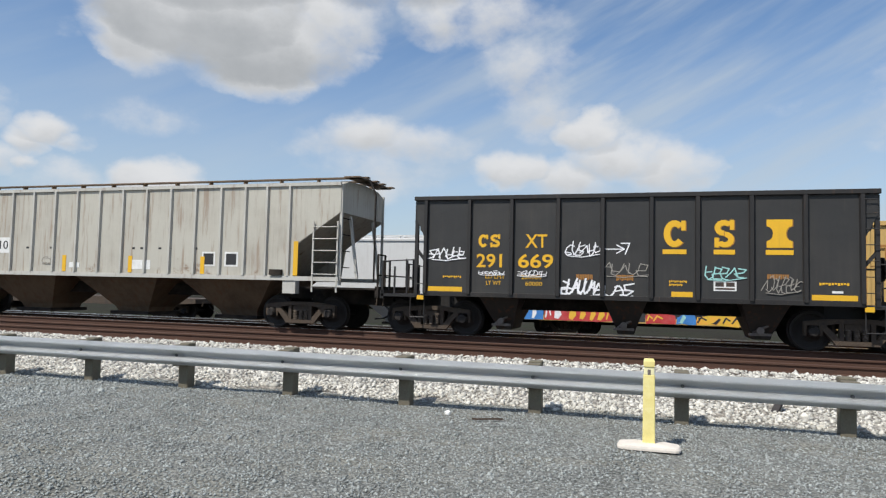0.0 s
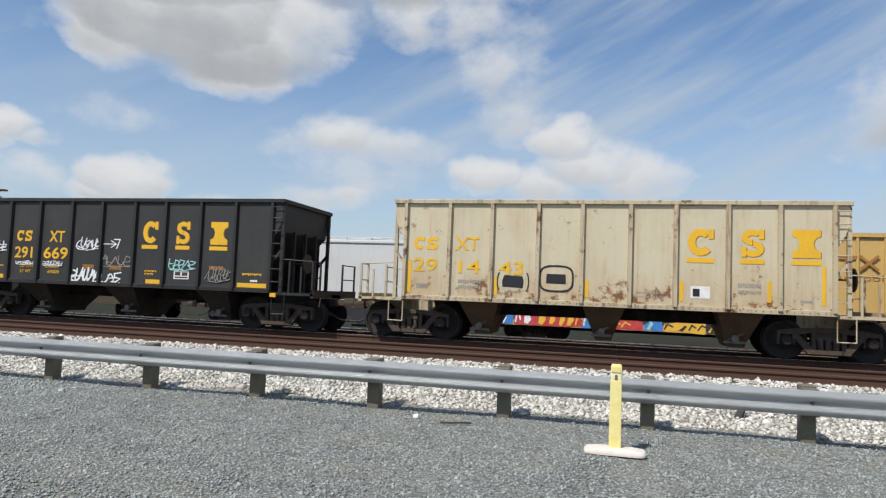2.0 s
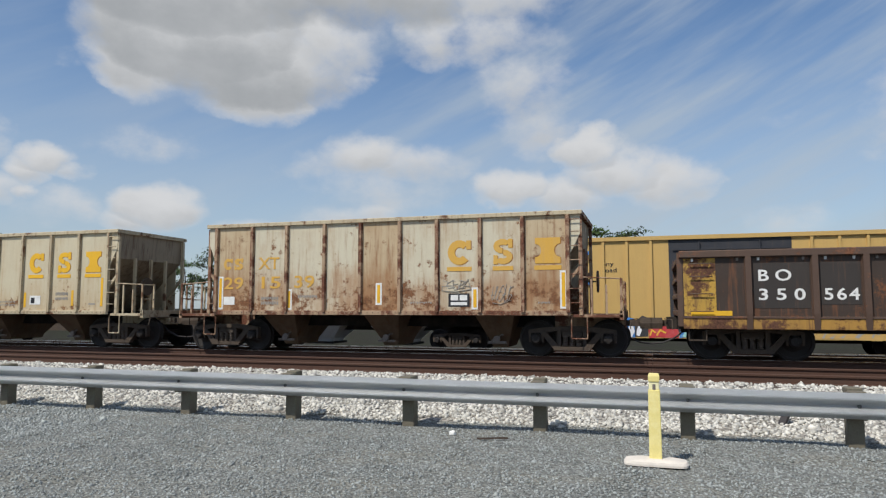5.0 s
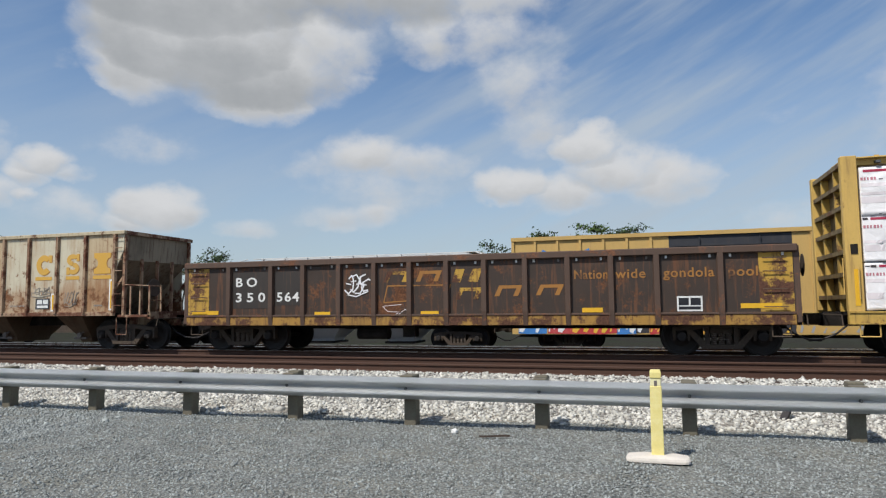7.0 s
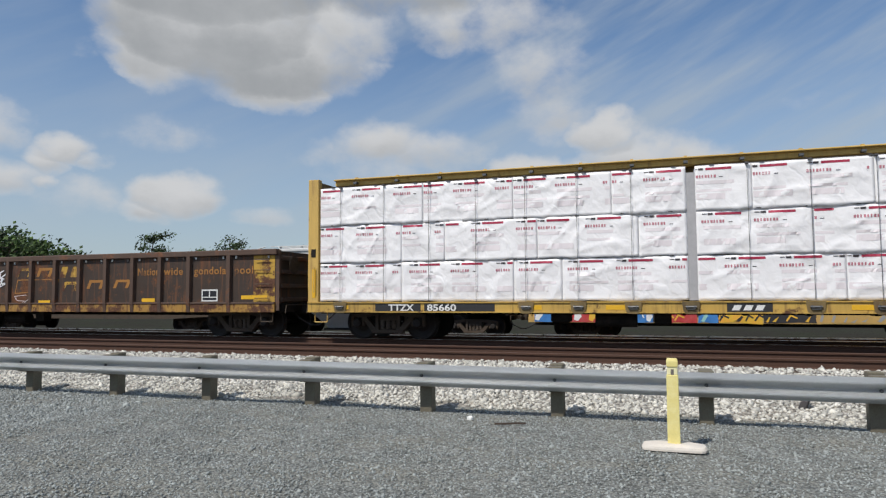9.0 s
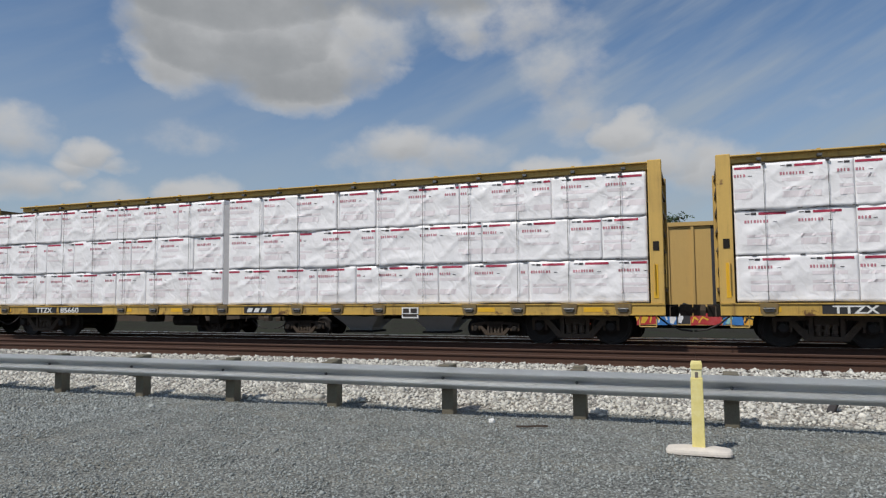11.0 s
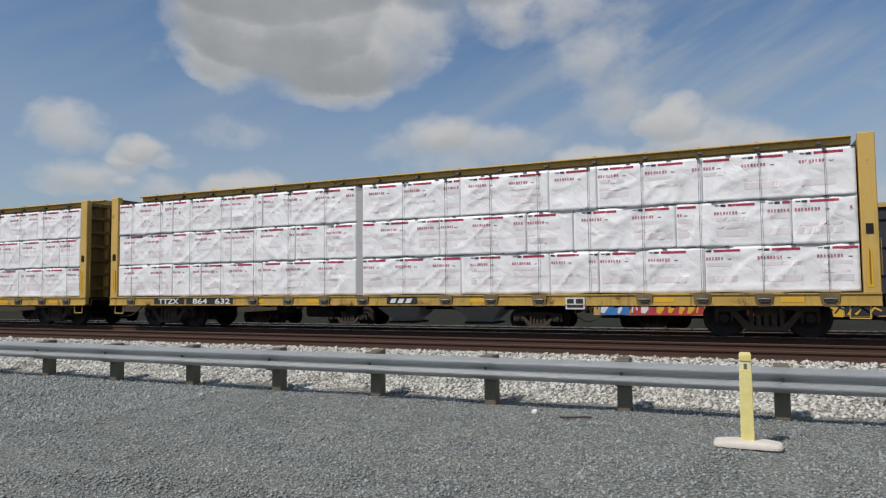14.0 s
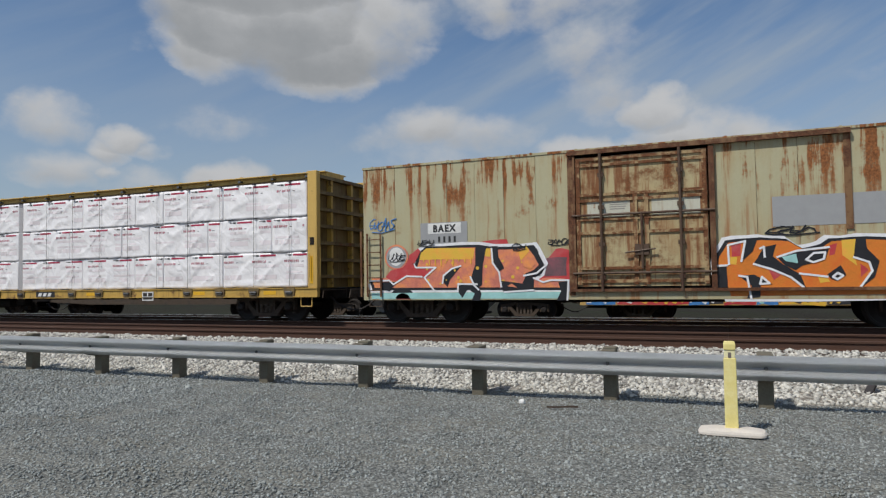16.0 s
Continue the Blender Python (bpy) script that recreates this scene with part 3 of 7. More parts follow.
def scrawl(name, x0, x1, z0, z1, mat, parent, y, seed, letters=5, width=0.035, label="", slant=0.25):
    """An unreadable spray-can tag: looping strokes in a row."""
    rnd = random.Random(seed)
    lines = []
    step = (x1 - x0) / letters
    h = z1 - z0
    for k in range(letters):
        cx = x0 + step * (k + 0.45)
        low, high = z0 + h * rnd.uniform(0.0, 0.25), z1 - h * rnd.uniform(0.0, 0.3)
        lean = slant * (high - low)
        kind = rnd.randrange(4)
        if kind == 0:
            shape = [(-0.4, 0.1), (-0.1, 1.0), (0.15, 0.55), (0.45, 0.0)]
        elif kind == 1:
            shape = [(0.45, 0.9), (0.1, 1.0), (-0.35, 0.7), (-0.4, 0.25), (0.0, 0.0), (0.5, 0.15)]
        elif kind == 2:
            shape = [(-0.4, 1.0), (-0.35, 0.2), (0.0, 0.0), (0.3, 0.3), (0.42, 1.05)]
        else:
            shape = [(0.4, 1.0), (-0.3, 0.85), (-0.1, 0.5), (0.4, 0.4), (0.2, 0.05), (-0.45, 0.0)]
        flip = rnd.choice((-1, 1))
        pts = [(cx + step * (a * 1.5 * flip + rnd.uniform(-0.16, 0.16)) + lean * b, low + (high - low) * (b + rnd.uniform(-0.06, 0.06))) for a, b in shape]
        smooth = []
        for a, b in zip(pts, pts[1:]):
            smooth += [a, ((a[0] + b[0]) / 2 + rnd.uniform(-0.03, 0.03) * step, (a[1] + b[1]) / 2)]
        lines += stroke(smooth + [pts[-1]], width)
        if rnd.random() < 0.5:
            zc = low + (high - low) * rnd.uniform(0.35, 0.65)
            lines += stroke([(cx - step * 0.4, zc), (cx + step * 0.5, zc + h * rnd.uniform(-0.08, 0.12))], width * 0.85)
    lines += stroke([(x0 + 0.1 * (x1 - x0), z0 + h * 0.02), ((x0 + x1) / 2, z0 - h * 0.06), (x1 + step * 0.3, z0 + h * 0.16)], width * 0.8)
    return flat_shape(name, lines, mat, parent, y, label, depth=0.003)


# ---- ground, tracks, guardrail ----
PROFILE = [(-60, 0.0), (9.55, 0.0), (10.1, 0.04), (13.25, 0.318), (19.9, 0.27), (22.0, 0.07), (25.4, 0.05), (28.0, -0.36), (33.0, -0.40), (60, -0.6), (400, -0.6), (2600, -0.6)]


def ground_height(y):
    for (y0, z0), (y1, z1) in zip(PROFILE, PROFILE[1:]):
        if y <= y1:
            return z0 + (z1 - z0) * (y - y0) / (y1 - y0)
    return PROFILE[-1][1]


def make_ground():
    """One sheet in bands of material: grey gravel, pale shoulder, stained track bed, ballast and earth darkened for
    shade.
    """
    bm = bmesh.new()
    xs = [-2600, -300, -60] + [-30 + 0.5 * i for i in range(91)] + [40, 300, 2600]
    ys = [-2600, -300, -40, 0, 3, 4] + [5 + 0.25 * i for i in range(19)] + [9.55, 9.8, 10.1, 10.6, 11.2, 11.9, 12.55, 13.25, 14.5, 16.0, 19.9, 22.0, 25.4, 28, 33, 60, 400, 2600]
    grid = []
    for y in ys:
        row = []
        for x in xs:
            z = ground_height(y) if y > -60 else 0.0
            if -30 <= x <= 15 and 3 < y < 12.5:
                z += 0.030 * noise.noise((x * 0.55, y * 0.8, 0.0)) + 0.016 * noise.noise((x * 1.7, y * 1.9, 5.0))
                if abs(y - 9.7) < 0.3:
                    z -= 0.05 * max(0.0, noise.noise((x * 0.9, 4.0, 0.0)))
            row.append(bm.verts.new((x, y, z)))
        grid.append(row)
    for j in range(len(ys) - 1):
        mid = (ys[j] + ys[j + 1]) / 2
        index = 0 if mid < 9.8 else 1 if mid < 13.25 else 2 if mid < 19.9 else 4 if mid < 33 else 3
        for i in range(len(xs) - 1):
            f = bm.faces.new((grid[j][i], grid[j][i + 1], grid[j + 1][i + 1], grid[j + 1][i]))
            f.material_index = index
            f.smooth = True
    me = bpy.data.meshes.new("ground")
    bm.to_mesh(me)
    bm.free()
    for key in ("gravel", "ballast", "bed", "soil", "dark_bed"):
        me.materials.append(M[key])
    tagged(new("ground", me), label="grey crushed-stone yard beside a pale ballast railway bed", kind="structure")


make_ground()


def scatter(name, label, mat, count, x0, x1, y0, y1, size, seed, edge=0.0, squash=0.7, near=0.0):
    """Loose angular stones as one mesh; near above 0 crowds them towards y0."""
    rnd = np.random.default_rng(seed)
    base = np.array([(1, 0, 0), (-1, 0, 0), (0, 1, 0), (0, -1, 0), (0, 0, 1), (0, 0, -1)], float)
    tris = np.array([(0, 2, 4), (2, 1, 4), (1, 3, 4), (3, 0, 4), (2, 0, 5), (1, 2, 5), (3, 1, 5), (0, 3, 5)])
    x = rnd.uniform(x0, x1, count)
    y = y0 + (y1 - y0) * rnd.uniform(0, 1, count) ** (1.0 + near)
    if edge:
        wobble = np.array([noise.noise((float(a) * 1.1, 7.0, 0.0)) for a in x])
        y = y + wobble * edge * (1 - (y - y0) / (y1 - y0))
    s = size * rnd.lognormal(0.0, 0.32, count)
    ax, ay = rnd.uniform(0, 6.283, count), rnd.uniform(-0.7, 0.7, count)
    v = base[None] * rnd.uniform(0.55, 1.15, (count, 6, 1)) * np.array([1.0, 0.85, squash]) + rnd.uniform(-0.22, 0.22, (count, 6, 3))
    v = v * s[:, None, None]
    ca, sa, cb, sb = np.cos(ax)[:, None], np.sin(ax)[:, None], np.cos(ay)[:, None], np.sin(ay)[:, None]
    vy, vz = v[..., 1] * cb - v[..., 2] * sb, v[..., 1] * sb + v[..., 2] * cb
    vx, vy = v[..., 0] * ca - vy * sa, v[..., 0] * sa + vy * ca
    z = np.array([ground_height(float(b)) + (0.030 * noise.noise((float(a) * 0.55, float(b) * 0.8, 0.0)) + 0.016 * noise.noise((float(a) * 1.7, float(b) * 1.9, 5.0)) if b < 12.5 else 0.0) for a, b in zip(x, y)])
    co = np.stack([vx + x[:, None], vy + y[:, None], vz + (z + s * 0.12)[:, None]], -1).reshape(-1, 3)
    faces = (tris[None] + (np.arange(count) * 6)[:, None, None]).reshape(-1, 3)
    me = bpy.data.meshes.new(name)
    me.vertices.add(len(co))
    me.vertices.foreach_set("co", co.astype(np.float32).ravel())
    me.loops.add(faces.size)
    me.loops.foreach_set("vertex_index", faces.astype(np.int32).ravel())
    me.polygons.add(len(faces))
    me.polygons.foreach_set("loop_start", np.arange(0, faces.size, 3, dtype=np.int32))
    me.update(calc_edges=True)
    me.materials.append(M[mat])
    return tagged(new(name, me), label=label, category="stones", kind="stuff")


scatter("gravel", "loose grey crushed gravel of the yard", "gravel_stone", 70000, -9.5, 5.5, 3.5, 9.75, 0.0145, 1)
scatter("gravel", "loose grey crushed gravel of the yard", "gravel_stone", 16000, -17.0, -8.0, 6.0, 9.75, 0.022, 2)
scatter("ballast", "pale limestone ballast on the track shoulder", "ballast_stone", 27000, -14.0, 6.5, 9.75, 13.5, 0.036, 3, edge=0.45)
scatter("ballast", "pale limestone ballast on the track shoulder", "ballast_stone", 14000, -30.0, -14.0, 9.8, 13.5, 0.042, 4, edge=0.45)
scatter("track_stones", "rust-stained brown ballast of the empty track", "bed_stone", 11000, -30.0, 9.0, 13.7, 17.3, 0.030, 5)
scatter("track_stones", "grey-brown ballast behind the running track", "bed_stone", 7000, -42.0, 12.0, 20.6, 27.6, 0.05, 6)


def make_rail(name, y, top, bright, label, deep=0.004):
    """Rail section 0.18 m high with foot, web and head."""
    bm = bmesh.new()
    half = [(0.070, -0.180), (0.070, -0.168), (0.014, -0.148), (0.009, -0.060), (0.012, -0.048), (0.036, -0.040), (0.037, -0.010), (0.029, 0.0)]
    outline = half + [(-a, b) for a, b in half[::-1]]
    for x0 in range(-120, 120, 12):
        prism_x(bm, [(y + a, top + b) for a, b in outline], x0 + 0.004, x0 + 11.996)
    ob = part(name, bm, "rail_rust")
    tagged(ob, label=label, category="rail", kind="structure")
    if bright:
        bm = bmesh.new()
        wide = 0.026 if deep < 0.01 else 0.040
        box(bm, -120, 120, y - wide, y + wide, top - deep, top + 0.003)
        part("running_surface", bm, "rail_bright", ob, "polished bright running surface")
    return ob


for y in (13.60, 15.105):
    make_rail("rail", y, 0.497, False, "rust-brown unused rail on stained ballast")
for y in (TRACK_Y - 0.7525, TRACK_Y + 0.7525):
    make_rail("rail", y, RAIL_Z, True, "rail with a bright worn head under the train")
BACK_Y, BACK_RAIL = 30.05, -0.19
for y in (BACK_Y - 0.7525, BACK_Y + 0.7525):
    make_rail("rail", y, BACK_RAIL, True, "rail with a bright head under the standing cars")


def make_ties(y, top, x0, x1, group):
    bm = bmesh.new()
    box(bm, -0.115, 0.115, -1.3, 1.3, -0.18, 0.0)
    me_owner = part("tie", bm, "tie", bevel=0.012)
    me_owner.location = (x0, y, top)
    tagged(me_owner, label="dark weathered timber railway tie in the ballast", category="tie", group=group)
    rnd = random.Random(int(y * 10))
    for k in range(1, int((x1 - x0) / 0.52)):
        copy_thing(me_owner, pose(x0 + k * 0.52, y + rnd.uniform(-0.04, 0.04), top + rnd.uniform(-0.006, 0.006), 0, 0, rnd.uniform(-1, 1)))


for y in (22.95, 24.455):
    make_rail("rail", y, 0.222, True, "rail with a bright head on an empty track", 0.036)
make_ties(14.352, 0.315, -24.0, 8.0, "ties of the empty track")
make_ties(TRACK_Y, 0.276, -30.0, 10.0, "ties of the running track")

# guardrail: corrugated beam on timber posts
POST_X0, POST_STEP, POST_Y = -11.018, 1.905, 9.37


def make_guardrail():
    """Beam front at y 9.12; blocks and posts behind it."""
    rail = thing("guardrail", "galvanised corrugated steel guardrail on squat timber posts", "guardrail")
    section = [(0.0, 0.682), (-0.012, 0.676), (-0.045, 0.655), (-0.078, 0.628), (-0.083, 0.612), (-0.078, 0.596), (-0.045, 0.566), (-0.008, 0.543), (0.0, 0.529),
               (-0.008, 0.515), (-0.045, 0.492), (-0.078, 0.462), (-0.083, 0.446), (-0.078, 0.430), (-0.045, 0.403), (-0.012, 0.382), (0.0, 0.376)]
    front = POST_Y - 0.165
    first, last, span = -16, 14, 2
    for k in range(first, last, span):
        bm = bmesh.new()
        x0, x1 = POST_X0 + k * POST_STEP - 0.16, POST_X0 + (k + span) * POST_STEP + 0.16
        lift = 0.0015 * (k // span % 2)
        rows = [[(x, front + y - lift + 0.004 * s * (x - x0 < 0.1), z + lift) for y, z in section] for s, x in ((0, x0), (0, (x0 + x1) / 2), (0, x1))]
        made = [[bm.verts.new(p) for p in row] for row in rows]
        for a, b in zip(made, made[1:]):
            for i in range(len(section) - 1):
                bm.faces.new((a[i], a[i + 1], b[i + 1], b[i]))
        bmesh.ops.solidify(bm, geom=bm.faces[:], thickness=0.0035)
        part("beam", bm, "galv", rail, smooth=False)
    post_me = block_me = bolt_me = None
    rnd = random.Random(4)
    for k in range(first, last + 1):
        x = POST_X0 + k * POST_STEP
        lean = rnd.uniform(-0.012, 0.012)
        if post_me is None:
            bm = bmesh.new()
            box(bm, -0.09, 0.09, 0.0, 0.19, -0.5, 0.715)
            post = part("post", bm, "post", rail, bevel=0.012)
            bm = bmesh.new()
            box(bm, -0.095, 0.095, -0.16, -0.004, 0.365, 0.70)
            block = part("spacer_block", bm, "post", rail, bevel=0.012)
            bm = bmesh.new()
            turned(bm, [(-0.198, 0.0145), (-0.19, 0.022), (-0.17, 0.024), (-0.14, 0.024)], 8)
            bolt = part("bolt", bm, "bolt", rail, at=(0, 0, 0.529))
            post_me, block_me, bolt_me = post.data, block.data, bolt.data
        else:
            post, block, bolt = place("post", post_me, rail), place("spacer_block", block_me, rail), place("bolt", bolt_me, rail)
        for o, z in ((post, rnd.uniform(-0.02, 0.012)), (block, rnd.uniform(-0.012, 0.008)), (bolt, 0.529)):
            o.location = (x, POST_Y, z)
        post.rotation_euler = (lean, lean * 0.7, rnd.uniform(-0.03, 0.03))


make_guardrail()


def make_marker_post():
    p = thing("marker_post", "faded yellow plastic marker post on a chalky white rubber foot", "marker post", at=(0.006, 7.849, 0.0))
    bm = bmesh.new()
    loft(bm, [[(a * 0.10, b * 0.055, 0.035) for a, b in ((-1, -1), (1, -1), (1, 1), (-1, 1))]] +
             [[(a * w, b * 0.045, z) for a, b in ((-1, -1), (1, -1), (1, 1), (-1, 1))] for w, z in ((0.066, 0.05), (0.062, 0.80))])
    part("blade", bm, "yellow_plastic", p, bevel=0.006)
    bm = bmesh.new()
    box(bm, -0.055, 0.055, -0.036, 0.036, 0.80, 0.885)
    part("neck", bm, "yellow_pale", p, "pale worn neck", bevel=0.006)
    slab("tag", -0.016, 0.016, -0.040, -0.0362, 0.80, 0.86, "cap", p, "small grey tag")
    bm = bmesh.new()
    loft(bm, [[(a * w, b * d, z) for a, b in ((-1, -1), (1, -1), (1, 1), (-1, 1))] for w, d, z in ((0.050, 0.042, 0.885), (0.058, 0.046, 0.89), (0.060, 0.048, 0.945), (0.050, 0.040, 0.975))])
    part("cap", bm, "yellow_plastic", p, bevel=0.004)
    bm = bmesh.new()
    rings = []
    for r, z in ((1.0, 0.0), (1.0, 0.022), (0.95, 0.045), (0.66, 0.062), (0.3, 0.066)):
        rings.append([(0.335 * r * math.copysign(abs(math.cos(a)) ** 0.35, math.cos(a)), 0.16 * r * math.copysign(abs(math.sin(a)) ** 0.45, math.sin(a)), z) for a in [k * math.tau / 20 for k in range(20)]])
    loft(bm, rings)
    part("foot", bm, "base_white", p, "chalky off-white rubber foot", at=(0, 0, 0.004), smooth=False)


make_marker_post()


def lump(name, x, y, z, sx, sy, sz, mat, label, category, seed, turn=(0, 0, 0)):
    bm = bmesh.new()
    bmesh.ops.create_icosphere(bm, subdivisions=2, radius=1.0)
    for v in bm.verts:
        k = 1 + 0.35 * noise.noise(v.co * 1.7 + Vector((seed, 0, 0)))
        v.co = Vector((v.co.x * sx * k, v.co.y * sy * k, v.co.z * sz * k))
    ob = part(name, bm, mat)
    ob.location = (x, y, z)
    ob.rotation_euler = turn
    return tagged(ob, label=label, category=category)


lump("white_stone", -2.583, 8.855, 0.025, 0.05, 0.04, 0.035, "white_stone", "single white stone lying on grey gravel", "stone", 3)
bm = bmesh.new()
loft(bm, [[(x + a, b, 0.02 + 0.05 * math.sin(x * 9) + c) for a, b, c in ((0, -0.05, 0), (0, 0.05, 0.01), (0, 0.05, 0.05), (0, -0.05, 0.06))] for x in (-0.15, -0.08, 0.0, 0.09, 0.15)])
scrap = part("rubber_scrap", bm, "litter", bevel=0.006)
scrap.location, scrap.rotation_euler = (1.741 * 1.0, 10.61, 0.10), (0.15, -0.5, 0.9)
tagged(scrap, label="torn black rubber scrap lying on pale ballast", category="scrap")
bm = bmesh.new()
loft(bm, [[(x, y + 0.02 * math.sin(x * 14), z) for y, z in ((-0.018, 0), (0.018, 0), (0.012, 0.022), (-0.012, 0.022))] for x in (-0.2, -0.1, 0.0, 0.1, 0.2)])
stick = part("stick", bm, "tie")
stick.location, stick.rotation_euler = (-1.98, 8.62, 0.02), (0, 0, 0.3)
tagged(stick, label="dark weathered stick lying on gravel", category="stick")


# ---- rolling stock ----
# Each car's own space: x along the track, y = -1.54 the side towards the yard, z from the rail head.
SIDE = -1.54
ROLLING = []      # wheelsets that turn
CARS = []         # cars that run, with their x at the start
SHARED = {}


def shared_part(name, build, mat, parent, label="", at=(0, 0, 0), smooth=False, key=None):
    key = key or name
    if key not in SHARED:
        bm = bmesh.new()
        build(bm)
        ob = part(name, bm, mat, parent, label, at, smooth=smooth)
        SHARED[key] = ob.data
        return ob
    return place(name, SHARED[key], parent, label, at)


def wheel_mesh(bm):
    for s in (-1, 1):
        prof = [(0.66, 0.10), (0.665, 0.49), (0.695, 0.49), (0.705, 0.462), (0.79, 0.455), (0.80, 0.448), (0.80, 0.395), (0.775, 0.385), (0.745, 0.25), (0.78, 0.15), (0.82, 0.13), (0.82, 0.085)]
        turned(bm, [(s * a, r) for a, r in prof], 28)
    turned(bm, [(-1.02, 0.075), (-0.6, 0.085), (0.6, 0.085), (1.02, 0.075)], 10)
    for s in (-1, 1):
        for k in range(3):
            a = k * math.tau / 3
            rod(bm, (0.07 * math.cos(a), s * 1.13, 0.07 * math.sin(a)), (0.07 * math.cos(a), s * 1.19, 0.07 * math.sin(a)), 0.018, 6)
        turned(bm, [(s * 1.0, 0.135), (s * 1.12, 0.13), (s * 1.16, 0.10), (s * 1.165, 0.02)], 14)


def frame_mesh(bm):
    """One cast side frame, centred on y = 0."""
    t = 0.075
    for s in (-1, 1):
        prism_y(bm, [(s * 1.09, 0.60), (s * 1.08, 0.68), (s * 0.72, 0.735), (s * 0.30, 0.765), (0.0, 0.77), (0.0, 0.665), (s * 0.34, 0.655), (s * 0.70, 0.60)], -t, t)
        prism_y(bm, [(s * 0.80, 0.62), (s * 0.66, 0.64), (s * 0.34, 0.30), (s * 0.30, 0.17), (s * 0.44, 0.18)], -t, t)
        prism_y(bm, [(s * 0.36, 0.66), (s * 0.27, 0.66), (s * 0.27, 0.20), (s * 0.36, 0.20)], -t * 0.9, t * 0.9)
        prism_y(bm, [(s * 1.09, 0.62), (s * 1.01, 0.62), (s * 1.03, 0.36), (s * 1.08, 0.36)], -t, t)
        prism_y(bm, [(s * 0.77, 0.62), (s * 0.70, 0.60), (s * 0.70, 0.36), (s * 0.75, 0.36)], -t, t)
    prism_y(bm, [(-0.46, 0.17), (0.46, 0.17), (0.36, 0.265), (-0.36, 0.265)], -t * 1.3, t * 1.3)


def spring_mesh(bm):
    for x in (-0.165, 0.0, 0.165):
        prof = []
        for i in range(6):
            z = 0.27 + i * 0.045
            prof += [(z, 0.055), (z + 0.012, 0.072), (z + 0.026, 0.072), (z + 0.038, 0.055)]
        rings = [[(x + r * math.cos(k * math.tau / 10), r * math.sin(k * math.tau / 10), z) for k in range(10)] for z, r in prof]
        loft(bm, rings)


def bolster_mesh(bm):
    box(bm, -0.24, 0.24, -0.95, 0.95, 0.50, 0.66)
    for s in (-1, 1):
        box(bm, -0.25, 0.25, s * 0.93 - 0.10, s * 0.93 + 0.10, 0.50, 0.64)
        box(bm, s * 0.50 - 0.04, s * 0.50 + 0.04, -0.7, 0.7, 0.28, 0.40)
        box(bm, s * 0.44 - 0.06, s * 0.44 + 0.06, -0.79, -0.70, 0.24, 0.62)
        box(bm, s * 0.44 - 0.06, s * 0.44 + 0.06, 0.70, 0.79, 0.24, 0.62)


def bogie(car, x, turns=True):
    b = shared_part("bogie", bolster_mesh, "truck", car, "grimy cast-steel freight bogie", (x, 0, 0))
    for y in (-1.0, 1.0):
        shared_part("side_frame", frame_mesh, "truck", b, at=(0, y, 0))
        shared_part("spring", spring_mesh, "spring", b, at=(0, y, 0))
    for dx in (-0.889, 0.889):
        w = shared_part("wheelset", wheel_mesh, "wheel", b, at=(dx, 0, 0.457), smooth=False)
        if turns:
            ROLLING.append((w, dx))
    return b


def coupler(car, x, s):
    """Knuckle coupler that ends at x; s: +1 or -1, the end."""
    bm = bmesh.new()
    box(bm, min(x, x - s * 0.95), max(x, x - s * 0.95), -0.09, 0.09, 0.76, 0.92)
    prism_x(bm, [(-0.17, 0.70), (0.17, 0.70), (0.20, 0.84), (0.17, 0.98), (-0.17, 0.98), (-0.20, 0.84)], min(x - s * 0.01, x - s * 0.30), max(x - s * 0.01, x - s * 0.30))
    part("coupler", bm, "truck", car)
    bm = bmesh.new()
    pts = [(x - s * 0.9, -0.35, 0.75), (x - s * 0.6, -0.36, 0.50), (x - s * 0.3, -0.34, 0.36), (x - s * 0.02, -0.30, 0.33)]
    for a, b in zip(pts, pts[1:]):
        rod(bm, a, b, 0.025, 6)
    part("brake_hose", bm, "litter", car)
    bm = bmesh.new()
    rod(bm, (x - s * 0.35, -0.15, 0.95), (x - s * 0.5, -1.35, 0.95), 0.014)
    rod(bm, (x - s * 0.5, -1.35, 0.95), (x - s * 0.5, -1.42, 0.72), 0.014)
    part("uncoupling_lever", bm, "truck", car)


def run(car, x):
    CARS.append((car, x))
    car.location = (x, TRACK_Y, RAIL_Z)
    return car


def ladder(name, x0, x1, y, z0, z1, rungs, mat, car, label="", r=0.016):
    bm = bmesh.new()
    for x in (x0, x1):
        box(bm, x - 0.022, x + 0.022, y - 0.012, y + 0.012, z0, z1)
    for k in range(rungs):
        z = z0 + (z1 - z0) * (k + 0.5) / rungs
        rod(bm, (x0, y - 0.03, z), (x1, y - 0.03, z), r)
    return part(name, bm, mat, car, label)


def step_iron(car, x, mat="truck"):
    bm = bmesh.new()
    for dx in (-0.19, 0.19):
        rod(bm, (x + dx, SIDE + 0.04, 1.0), (x + dx, SIDE + 0.04, 0.48), 0.016)
    rod(bm, (x - 0.19, SIDE + 0.04, 0.48), (x + 0.19, SIDE + 0.04, 0.48), 0.018)
    part("sill_step", bm, mat, car)


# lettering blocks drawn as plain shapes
def arc_band(cx, cz, ra, rb, thick, a0, a1, steps=10):
    """A curved band round (cx, cz) with outer radii ra, rb, from angle a0 to a1 in degrees."""
    turns = [radians(a0 + (a1 - a0) * k / steps) for k in range(steps + 1)]
    outside = [(cx + ra * math.cos(t), cz + rb * math.sin(t)) for t in turns]
    inside = [(cx + (ra - thick) * math.cos(t), cz + (rb - thick) * math.sin(t)) for t in turns]
    return [outside + inside[::-1]]


